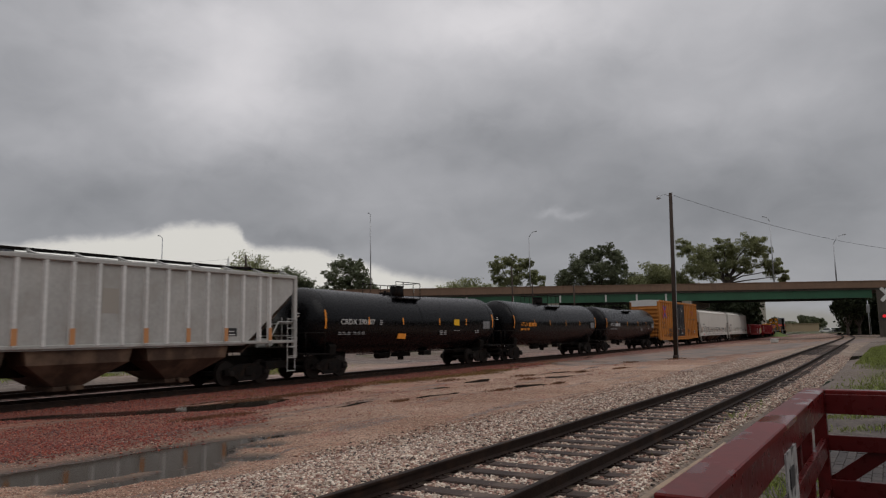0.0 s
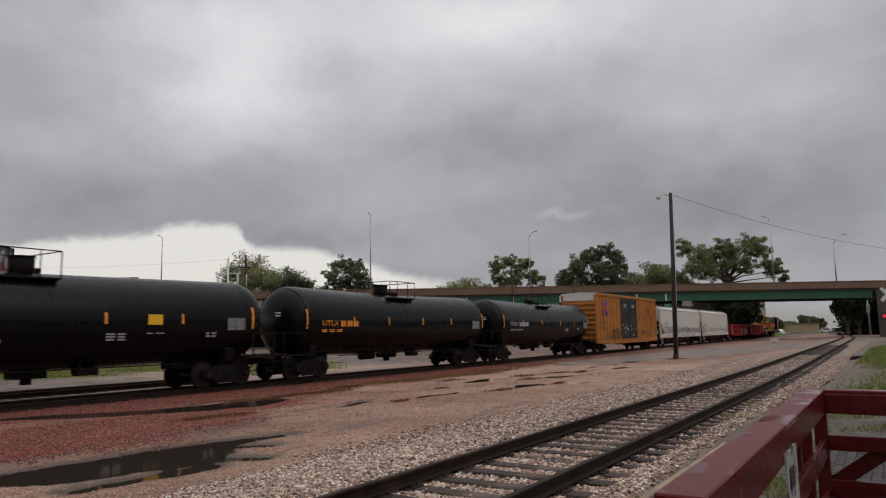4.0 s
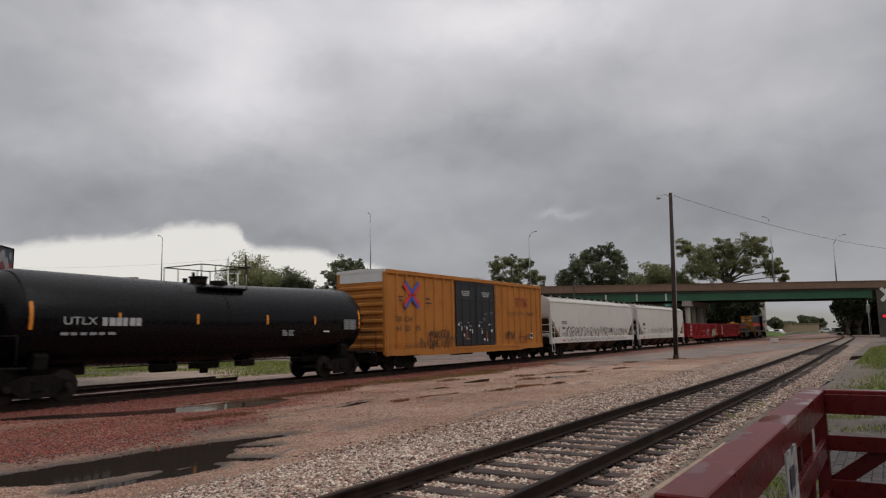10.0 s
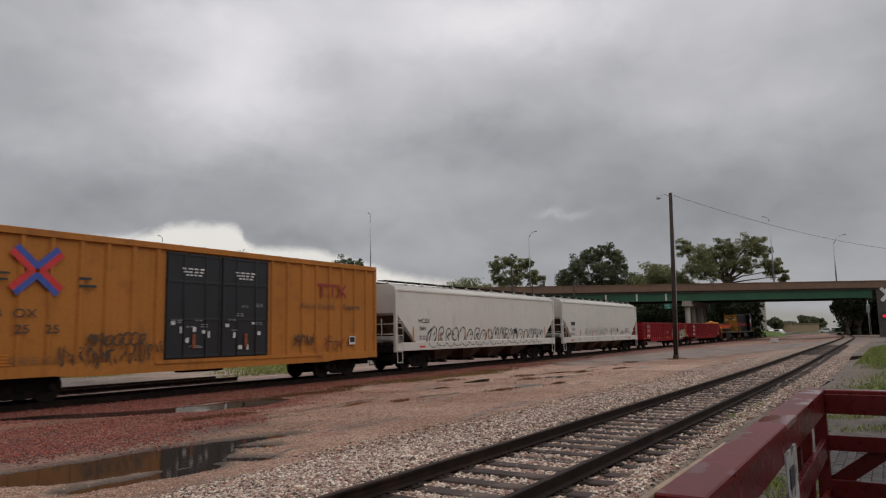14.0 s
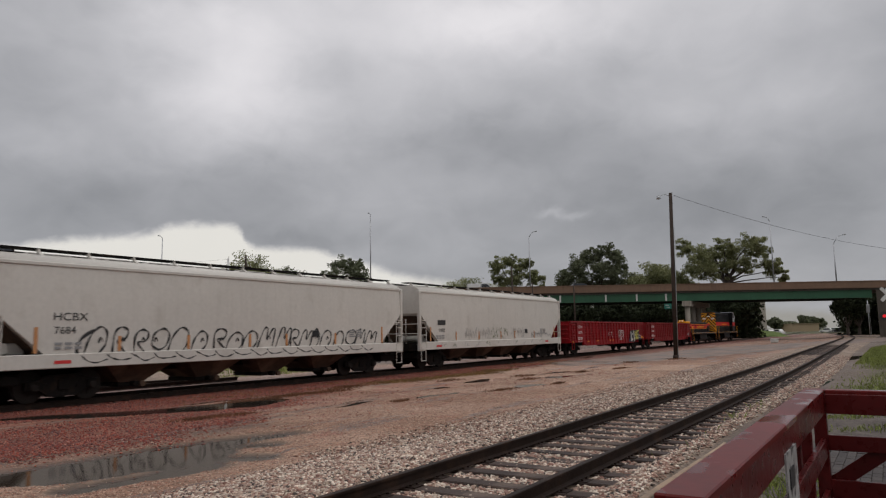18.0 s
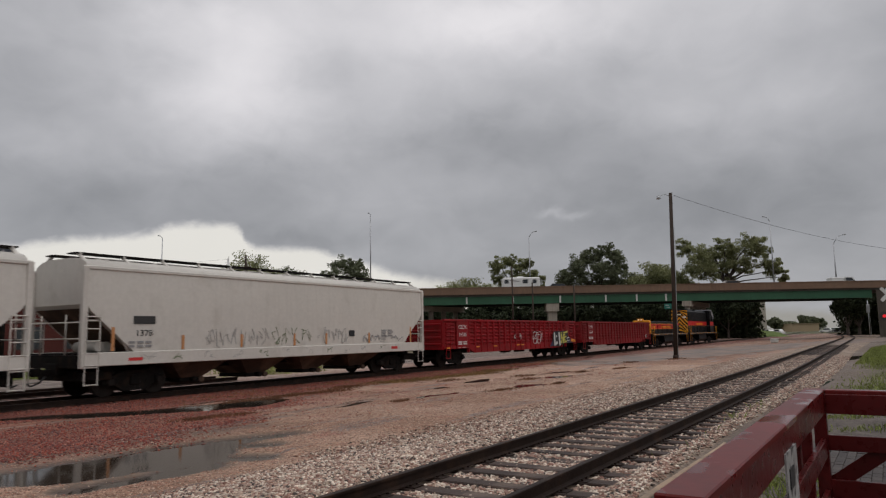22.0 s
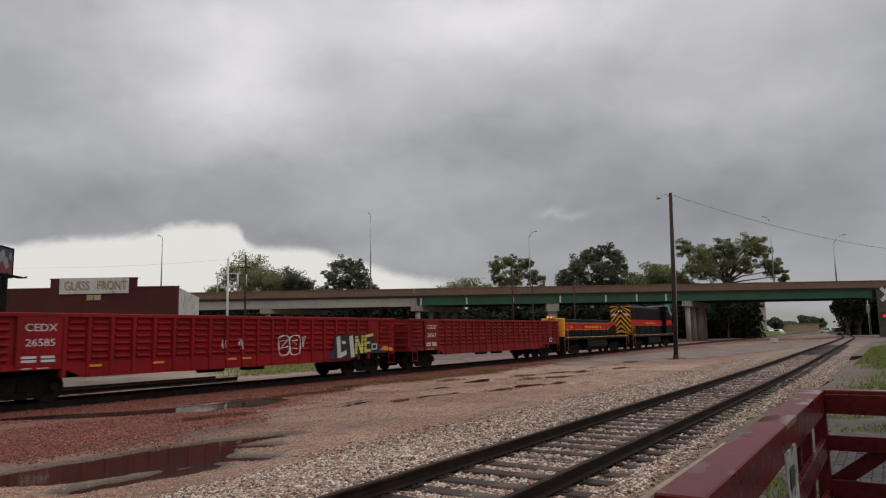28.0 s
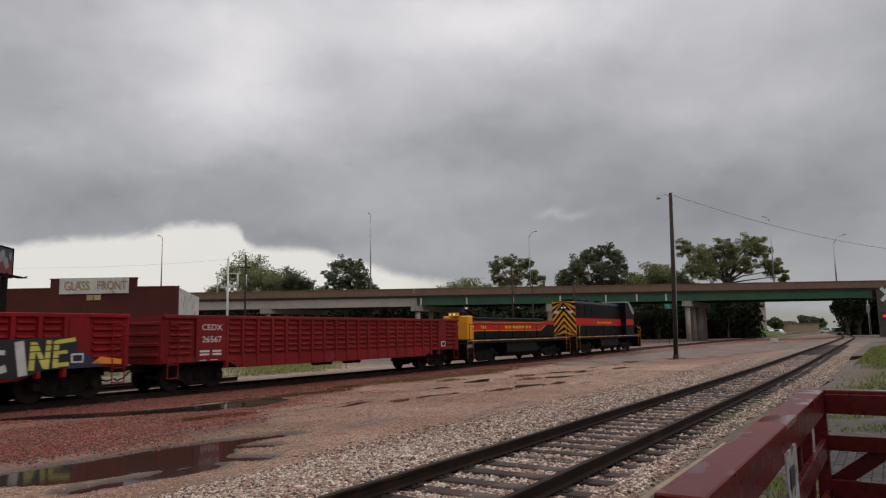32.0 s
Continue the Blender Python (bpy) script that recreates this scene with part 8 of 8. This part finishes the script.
def slug_unit(centre):
    h = 7.75
    u = engine_base("slug_unit", "low black and red locomotive slug with yellow nose", centre, h, 4.9)
    w = 0.86
    part("hood", Geo().box(-6.45, 6.3, -w, w, 1.45, 2.62, 0.05), loco_black, u, "long low black hood")
    part("hood_roof", Geo().box(-6.3, 4.6, -w + 0.03, w - 0.03, 2.6, 2.8, 0.05), loco_black, u)
    part("nose", Geo().box(-6.52, -5.9, -w - 0.02, w + 0.02, 1.42, 2.88, 0.06), loco_yellow, u, "yellow nose end")
    part("headlight", Geo().box(-6.85, -6.5, -0.3, 0.3, 2.84, 3.06, 0.03), loco_yellow, u)
    for y in (-0.14, 0.14):
        part("headlight_lens", Geo().cyl((-6.85, y, 2.95), (-6.87, y, 2.95), 0.06, 12), lamp_white, u, "lit headlight")
    for s in (-1, 1):
        ya, yb = sorted((s * w, s * (w + 0.008)))
        part("red_band", Geo().prism([(-5.88, 1.98), (3.9, 1.98), (4.8, 2.36), (6.28, 2.36), (6.28, 2.66), (4.6, 2.66), (4.2, 2.5), (-5.88, 2.5)], "y", ya, yb), loco_red, u, "red side band")
        part("band_edge", Geo().box(-5.88, 3.9, s * (w + 0.009) - 0.004, s * (w + 0.009) + 0.004, 1.95, 1.99).box(-5.88, 4.2, s * (w + 0.009) - 0.004, s * (w + 0.009) + 0.004, 2.495, 2.53).bar((3.9, s * (w + 0.009), 1.97), (4.8, s * (w + 0.009), 2.34), 0.006, 0.04), loco_yellow, u)
        stencil(u, -1.7, 2.4, 2.1, 2.4, s * (w + 0.012), loco_yellow, 1, 8, 101, "lettering_bar", "yellow lettering bars")
        stencil(u, -4.9, -4.2, 2.1, 2.4, s * (w + 0.012), loco_yellow, 1, 3, 102)
        for i in range(9):
            x = -5.8 + i * 1.3
            part("hood_door", Geo().box(x, x + 1.15, min(s * w, s * (w + 0.02)), max(s * w, s * (w + 0.02)), 1.5, 1.92, 0.008), loco_black, u)
    return u


def locomotive(centre):
    h = 8.45
    u = engine_base("locomotive", "black diesel locomotive with red band and chevron-striped end", centre, h, 5.2)
    w = 1.0
    x0 = -h + 1.35
    part("long_hood", Geo().prism([(-w, 1.45), (w, 1.45), (w, 4.1), (w - 0.2, 4.3), (-w + 0.2, 4.3), (-w, 4.1)], "x", x0, 4.2), loco_black, u, "long black hood")
    for k in range(3):
        part("radiator_fan", Geo().cyl((x0 + 1.2 + k * 1.5, 0, 4.28), (x0 + 1.2 + k * 1.5, 0, 4.45), 0.62, 20), loco_black, u)
    part("exhaust_stack", Geo().box(0.6, 1.3, -0.25, 0.25, 4.28, 4.55, 0.03), loco_black, u)
    # chevrons on the hood end
    ex = x0 - 0.012
    part("end_panel", Geo().box(ex, x0, -w + 0.01, w - 0.01, 1.45, 4.25), loco_yellow, u, "yellow end panel with black chevrons")
    for k in range(8):
        z = 0.75 + k * 0.5
        for s in (-1, 1):
            a = [(0, z + 0.72), (s * (w - 0.015), z - 0.4), (s * (w - 0.015), z - 0.15), (0, z + 0.97)]
            pts = [(p[0], min(max(p[1], 1.46), 4.24)) for p in a]
            if abs(pts[0][1] - pts[3][1]) + abs(pts[1][1] - pts[2][1]) < 0.05:
                continue
            part("chevron", Geo().prism(pts, "x", ex - 0.006, ex - 0.001), loco_black, u)
    for y in (-0.13, 0.13):
        part("headlight_lens", Geo().cyl((ex - 0.04, y, 3.75), (ex - 0.07, y, 3.75), 0.065, 12), lamp_white, u, "lit headlight")
    part("headlight_housing", Geo().box(ex - 0.04, ex, -0.3, 0.3, 3.6, 3.9, 0.01), loco_black, u)
    for s in (-1, 1):
        part("number_board", Geo().box(ex - 0.05, ex, min(s * 0.4, s * 0.8), max(s * 0.4, s * 0.8), 3.3, 3.5, 0.01), pale_paint, u)
        ya, yb = sorted((s * w, s * (w + 0.008)))
        part("red_band", Geo().box(x0, 4.2, ya, yb, 2.35, 2.9), loco_red, u, "red side band")
        part("band_edge", Geo().box(x0, 4.2, s * (w + 0.009) - 0.004, s * (w + 0.009) + 0.004, 2.32, 2.36), loco_yellow, u)
        stencil(u, -2.2, 1.6, 2.48, 2.76, s * (w + 0.012), loco_yellow, 1, 7, 111, "lettering_bar", "yellow lettering bars")
        for i in range(7):
            x = x0 + 0.5 + i * 1.5
            part("hood_door", Geo().box(x, x + 1.3, min(s * w, s * (w + 0.02)), max(s * w, s * (w + 0.02)), 1.5, 2.28, 0.008), loco_black, u)
            if i < 3:
                g = Geo()
                for k in range(7):
                    g.box(x, x + 1.3, min(s * w, s * (w + 0.03)), max(s * w, s * (w + 0.03)), 3.1 + k * 0.13, 3.18 + k * 0.13)
                part("radiator_grille", g, loco_black, u)
    # cab and short nose at the far end
    part("cab", Geo().prism([(4.2, 1.45), (6.6, 1.45), (6.6, 3.55), (5.3, 4.38), (4.2, 4.42)], "y", -1.48, 1.48), loco_black, u, "black crew cab")
    part("cab_roof", Geo().prism([(4.1, 4.43), (5.35, 4.39), (6.75, 3.5), (6.75, 3.58), (5.35, 4.5), (4.1, 4.54)], "y", -1.52, 1.52), loco_grey, u, "pale grey sloping cab roof")
    part("cab_roof_edge", Geo().prism([(5.1, 4.3), (5.35, 4.42), (6.7, 3.54), (6.5, 3.3), (5.6, 3.85)], "y", -1.49, -1.48), loco_grey, u)
    for s in (-1, 1):
        part("cab_window", Geo().box(4.6, 5.9, min(s * 1.48, s * 1.49), max(s * 1.48, s * 1.49), 2.95, 3.6), window_dark, u)
        part("cab_band", Geo().box(4.2, 6.5, min(s * 1.48, s * 1.488), max(s * 1.48, s * 1.488), 2.35, 2.9), loco_red, u)
    part("short_nose", Geo().box(6.5, 7.7, -1.1, 1.1, 1.45, 3.1, 0.12), loco_black, u)
    return u


hopper_car(12.3, "weathered grey ribbed covered hopper with faded orange strips", 3)
tank_car(30.71, "glossy black tank car with white stencils and yellow placard", 1)
tank_car(48.73, "glossy black tank car with orange stencils", 2)
tank_car(66.4, "glossy black tank car with white stencils and low valve housing", 3)
box_car(84.83)
hop_a = hopper_car(105.08, "off-white covered hopper with looping black graffiti", 1)
graffiti(hop_a, [(-6.75, -3.1, 1.4, 0.74, 5, 66), (-2.9, 0.9, 1.4, 0.72, 5, 67), (1.1, 4.3, 1.4, 0.74, 5, 68), (4.5, 7.4, 1.4, 0.7, 4, 70)], -1.574, black_mark, 0.036)
for k in range(17):
    x = -6.85 + k * 0.83
    ribbon(hop_a, bend([(x, 1.36), (x + 0.18, 1.2 + 0.04 * (k % 3)), (x + 0.5, 1.12 + 0.05 * (k % 2)), (x + 0.85, 1.22)]), -1.602, 0.024, black_mark, "sprayed lower edge of the graffiti")
ribbon(hop_a, bend([(-6.45, 2.12), (-6.85, 1.85), (-6.98, 1.5), (-6.9, 1.44)]), -1.574, 0.05, black_mark)
hop_b = hopper_car(125.5, "off-white covered hopper with faint grey graffiti", 2)
faint = material("faint_grey_spray", (0.36, 0.35, 0.33), 0.6)
olive_spray = material("olive_spray", (0.17, 0.2, 0.12), 0.6)
scrawl(hop_b, -4.6, -1.6, 1.45, 2.25, 16, -1.574, faint, 0.02, 71, "faint grey sprayed lines")
scrawl(hop_b, -1.5, 0.8, 1.5, 2.2, 9, -1.574, olive_spray, 0.02, 72, "thin olive sprayed lines")
scrawl(hop_b, 1.2, 3.4, 1.5, 2.25, 10, -1.574, faint, 0.025, 73)
scrawl(hop_b, 4.2, 5.4, 1.5, 1.85, 7, -1.574, grey_mark, 0.028, 74, "dark sprayed scrawl")
for k in range(4):
    ribbon(hop_b, [(5.35 + 0.05 * k, 1.72 - 0.07 * k), (6.1 - 0.08 * k, 1.74 - 0.07 * k)], -1.574, 0.012, grey_mark)
scrawl(hop_b, 6.2, 7.3, 1.48, 1.8, 4, -1.574, grey_mark, 0.022, 75)
for k in range(12):
    x = -7.2 + k * 1.25
    scrawl(hop_b, x, x + 0.5, 1.08, 1.36, 2, -1.602, (faint, olive_spray, faint)[k % 3], 0.018, 80 + k)
part("red_placard", Geo().box(6.35, 6.85, -1.606, -1.6, 1.14, 1.26), logo_red, hop_b)
gondola(146.3, "bright red ribbed gondola with yellow graffiti", bright_red, "26585", True)
gondola(166.7, "dull oxide-red ribbed gondola", dull_red, "26567", False)
slug_unit(184.95)
locomotive(202.4)


# ---- loose stones, weeds and grass ----
def strip_area(x0, x1, lo, hi, power=1.0):
    def area(rs, n):
        x = x0 + (x1 - x0) * rs.rand(n) ** power
        return np.stack([x, lo + (hi - lo) * rs.rand(n)], 1)
    return area


def off_rails(x, y, rs):
    """Between and beside the rails, and thinning out away from the siding."""
    d = y - near_mid(x)
    keep = np.abs(np.abs(d) - 0.755) > 0.09
    tie = (np.min(np.abs(x[:, None] - np.array(SIDING_TIES)[None, :]), axis=1) < 0.145) & (np.abs(d) < 0.8) & (rs.rand(len(x)) < np.where(x < 8, 0.8, np.where(x < 13, 0.5, 0.35)))
    thin = rs.rand(len(x)) < np.clip(1.25 - np.clip(np.abs(d) - np.where(d > 0, 2.3, 1.45 + 0.5 * ramp(x, 14, 22)), 0, None) / np.where(d > 0, 1.7, 0.1), 0.0, 1)
    return keep & thin & ~tie


stones("siding_ballast", 56000, strip_area(3.4, 8.6, 2.2, 7.6, 1.1), 0.0185, ballast_grey, "pale pink and grey crushed ballast stones", 5, 20, off_rails)
stones("far_siding_ballast", 135000, strip_area(8.4, 48, 1.9, 8.6, 1.5), 0.024, ballast_grey, "pale crushed ballast stones along the siding", 15, 8, off_rails)
stones("near_siding_ballast", 16000, strip_area(-9, 3.6, 2.3, 6.5), 0.024, ballast_grey, "pale crushed ballast stones beside the railing", 16, 8, off_rails)
stones("yard_gravel", 100000, strip_area(4, 34, 6.0, 15.0, 1.2), 0.014, yard_stone, "scattered pale gravel on brown dirt", 6, 8, lambda x, y, rs: (land(x, y) > -0.112) | ((land(x, y) > -0.146) & (rs.rand(len(x)) < 0.3)) | ((x > 13) & (land(x, y) > -0.2)), 0.6)
stones("main_ballast", 100000, strip_area(6, 42, 10.6, 21.3, 1.25), 0.021, ballast_red, "red quartzite ballast beside the main line", 7, 8,
       lambda x, y, rs: (land(x, y) > -0.235) & (rs.rand(len(x)) < np.where(y > 18.4, np.clip(2.2 - x / 30, 0.3, 1), 0.9 * ramp(y + 0.5 * np.sin(x * 1.7) - 0.55 * np.clip(x - 9, 0, None), 10.9, 12.4) * (1 - ramp(y, 16.4, 17.6)) + 0.04)))


def grass(name, count, area, height, mat, label, seed, accept=None, clump=1, spread=0.1):
    rs = np.random.RandomState(seed)
    xy = area(rs, count)
    if accept is not None:
        xy = xy[accept(xy[:, 0], xy[:, 1], rs)]
    if clump > 1:
        xy = np.repeat(xy, clump, 0) + rs.normal(0, spread, (len(xy) * clump, 2))
    n = len(xy)
    z = land(xy[:, 0], xy[:, 1])
    h = height * rs.uniform(0.4, 1.2, n)
    a = rs.rand(n) * 6.283
    wdt = 0.002 + 0.003 * rs.rand(n) + 0.0003 * np.hypot(xy[:, 0], xy[:, 1])
    lx, ly = rs.normal(0, 0.45, n) * h, rs.normal(0, 0.45, n) * h
    dx, dy = np.cos(a) * wdt, np.sin(a) * wdt
    p0 = np.stack([xy[:, 0] - dx, xy[:, 1] - dy, z - 0.01], 1)
    p1 = np.stack([xy[:, 0] + dx, xy[:, 1] + dy, z - 0.01], 1)
    p2 = np.stack([xy[:, 0] + dx * 0.7 + lx * 0.4, xy[:, 1] + dy * 0.7 + ly * 0.4, z + h * 0.6], 1)
    p3 = np.stack([xy[:, 0] + lx, xy[:, 1] + ly, z + h], 1)
    v = np.stack([p0, p1, p2, p3], 1).reshape(-1, 3)
    me = bpy.data.meshes.new(name)
    me.vertices.add(n * 4)
    me.vertices.foreach_set("co", v.reshape(-1))
    me.loops.add(n * 4)
    me.loops.foreach_set("vertex_index", np.arange(n * 4))
    me.polygons.add(n)
    me.polygons.foreach_set("loop_start", np.arange(n) * 4)
    me.update(calc_edges=True)
    me.materials.append(mat)
    return tagged(new(name, me), label, "grass", kind="stuff")


def patchy(scale, cut, seed):
    def ok(x, y, rs):
        f = np.sin(x * scale + seed + 1.4 * np.sin(y * 0.9)) * np.sin(y * scale * 1.7 + 2 * seed + 1.7 * np.sin(x * scale * 0.61)) + 0.5 * np.sin(x * scale * 2.3 + y * scale * 1.9 + seed) + 0.35 * rs.normal(0, 1, len(x))
        return f > cut
    return ok


grass("verge_grass", 150000, strip_area(20, 75, -8, 1.6, 1.0), 0.09, grass_green, "patchy wet green grass on the verge", 21, lambda x, y, rs: np.sin(x * 0.31 + 1.9 * np.sin(y * 0.53)) * 0.5 + np.sin(x * 0.13 + y * 0.71) * 0.5 + 0.45 * rs.normal(0, 1, len(x)) > np.where(x > 33, -0.75 + 0.9 * ramp(y, 0.6, 1.5), 0.1 + 0.3 * ramp(y, 0.6, 1.3)))
grass("railing_grass", 16000, strip_area(12.6, 19, -3.5, 1.3), 0.06, grass_green, "patchy grass tufts on the wet paving behind the railing", 22, patchy(1.5, 0.75, 2.0))
grass("siding_weeds", 160, strip_area(8, 18, 2.4, 2.7), 0.12, grass_green, "weeds along the edge of the siding", 23, patchy(1.3, 0.1, 3.0))
grass("far_grass", 22000, strip_area(23.5, 42, 27.8, 44), 0.15, grass_green, "green grass patch beyond the end of the second track", 24, lambda x, y, rs: rs.rand(len(x)) < ramp(y / x + 0.05 * np.sin(x * 1.9), 0.86, 0.95) * (1 - ramp(y / x + 0.06 * np.sin(y * 2.3), 1.06, 1.22)))
grass("lawn_grass", 60000, strip_area(14, 40, 36.5, 50), 0.16, grass_green, "patchy wet grass behind the tracks", 33, lambda x, y, rs: (np.sin(x * 0.9 + 1.3 * np.sin(y * 0.5)) + 0.5 * np.sin(y * 1.1 + x * 0.4) + 0.4 * rs.normal(0, 1, len(x)) > 0.75 - 1.1 * ramp(y, 38, 44)))
grass("dry_weeds", 260, strip_area(16, 46, 13.0, 18.0), 0.05, grass_dry, "brown dry weeds on the gravel", 25, patchy(0.45, 0.35, 5.0), 9, 0.22)
grass("ballast_weeds", 150, strip_area(14, 46, 18.2, 20.3), 0.07, weed_straw, "yellow-brown weeds along the ballast edge", 26, None, 14, 0.25)


def tuft_area(places, r):
    def area(rs, n):
        i = rs.randint(0, len(places), n)
        c = np.array(places, float)[i]
        return c[:, :2] + rs.normal(0, 1, (n, 2)) * np.stack([c[:, 2], c[:, 2] * 0.45], 1) * r
    return area


# tufts of brown weed where the yard is bare
grass("weed_tufts", 2600, tuft_area([(21.5, 11.3, 0.9), (17.0, 12.3, 0.5), (27.5, 13.2, 0.8), (30.0, 14.6, 1.2), (33.0, 13.0, 0.7), (24.5, 10.6, 0.5), (44.5, 14.2, 1.6), (49.2, 12.6, 1.8), (36, 12, 0.8), (26, 16.3, 1.0)], 0.42), 0.075, grass_dry, "tufts of dead brown weeds on the gravel", 27)
grass("weed_mats", 1900, tuft_area([(11.7, 14.75, 1.0), (12.3, 14.75, 1.2), (12.8, 14.5, 1.0)], 0.3), 0.05, grass_dry, "flat brown mat of wet weeds beside the ditch", 29)
grass("toe_weeds", 4200, tuft_area([(17.2, 17.75, 1.3), (18.4, 17.6, 1.3), (19.8, 17.4, 1.4), (21.4, 18.1, 1.4), (15.9, 17.9, 0.9)], 0.4), 0.06, grass_dry, "ragged brown weeds at the foot of the ballast", 30)
grass("straw_weeds", 5200, tuft_area([(24.6, 18.1, 1.6), (26.5, 17.95, 1.8), (28.6, 17.8, 1.8), (31.0, 17.7, 1.8), (33.6, 18.1, 1.6)], 0.5), 0.07, weed_straw, "straw-yellow weeds at the foot of the ballast", 32)
grass("wet_weeds", 900, tuft_area([(8.5, 1.3, 0.7), (9.1, 0.95, 0.6), (8.1, 0.95, 0.6)], 0.35), 0.09, grass_green, "small green weeds among the stones", 28)


# ---- brick paving behind the railing ----
def brick_paving():
    ob = thing("brick_paving", "wet grey brick paving behind the railing", "paving", kind="structure")
    brick = mesh_of("brick", Geo().box(-0.1, 0.1, -0.05, 0.05, -0.05, 0.0, 0.004), paver_brick)
    rnd = random.Random(31)
    for j in range(17):
        for i in range(17):
            x, y = 8.4 + i * 0.205 + (0.1025 if j % 2 else 0.0), -0.55 + j * 0.104
            part("brick", brick, None, ob, at=pose(x, y, land_at(x, y) + 0.012 + rnd.uniform(-0.004, 0.004), rnd.uniform(-1, 1), rnd.uniform(-1, 1), rnd.uniform(-0.8, 0.8)))


brick_paving()


# ---- the train rolls past, slowing down ----
TIMES = [0, 1.75, 3.5, 5.5, 8, 10, 12, 14.5, 16.5, 19, 21, 23, 25.5, 27.5, 29.5, 32]
GONE = [0.0, 8.28, 16.83, 26.69, 38.94, 48.43, 57.92, 69.54, 78.96, 90.72, 99.76, 108.3, 118.21, 125.86, 133.23, 142.08]


def rolled(t):
    """Metres that the train has come by t seconds, on a smooth curve."""
    k, v = np.array(TIMES, float), np.array(GONE)
    n, h = len(k), np.diff(k)
    a, b = np.eye(n), np.zeros(n)
    for i in range(1, n - 1):
        a[i, i - 1:i + 2] = h[i - 1], 2 * (h[i - 1] + h[i]), h[i]
        b[i] = 6 * ((v[i + 1] - v[i]) / h[i] - (v[i] - v[i - 1]) / h[i - 1])
    m = np.linalg.solve(a, b)
    i = np.clip(np.searchsorted(k, t) - 1, 0, n - 2)
    d, e = t - k[i], k[i + 1] - t
    return m[i] * e ** 3 / 6 / h[i] + m[i + 1] * d ** 3 / 6 / h[i] + (v[i] / h[i] - m[i] * h[i] / 6) * e + (v[i + 1] / h[i] - m[i + 1] * h[i] / 6) * d


def motions():
    ts = np.arange(0, 32.01, 0.5)
    gone = rolled(ts)
    for car, centre, tr in CARS:
        rows = []
        for t, s in zip(ts, gone):
            a, _ = along(centre - s - tr)
            b, _ = along(centre - s + tr)
            mid = (a + b) / 2
            rows.append((float(t), pose(mid.x, mid.y, 0, 0, 0, math.degrees(math.atan2(b.y - a.y, b.x - a.x)))))
        walk(car, rows)
    for car, right, at, speed, ahead in ROAD_CARS:
        rows = []
        for t in range(0, 33, 4):
            p = spot(right + (t - at) * speed, ahead)
            rows.append((float(t), pose(p.x, p.y, 8.45, 0, 0, math.degrees(YAW) - 90)))
        walk(car, rows)
    rows = []
    for t in range(0, 33, 2):
        p = spot(111.5 - (t - 24) * 4.6, 212.0)
        rows.append((float(t), pose(p.x, p.y, land_at(p.x, p.y), 0, 0, math.degrees(YAW) + 90)))
    walk(crossing_car, rows)
    ts = np.arange(0, 32.01, 0.125)
    gone = rolled(ts)
    for w, dx in WHEELSETS:
        walk(w, [(float(t), pose(dx, 0, WHEEL_R, 0, -math.degrees(s / WHEEL_R), 0)) for t, s in zip(ts, gone)])


motions()
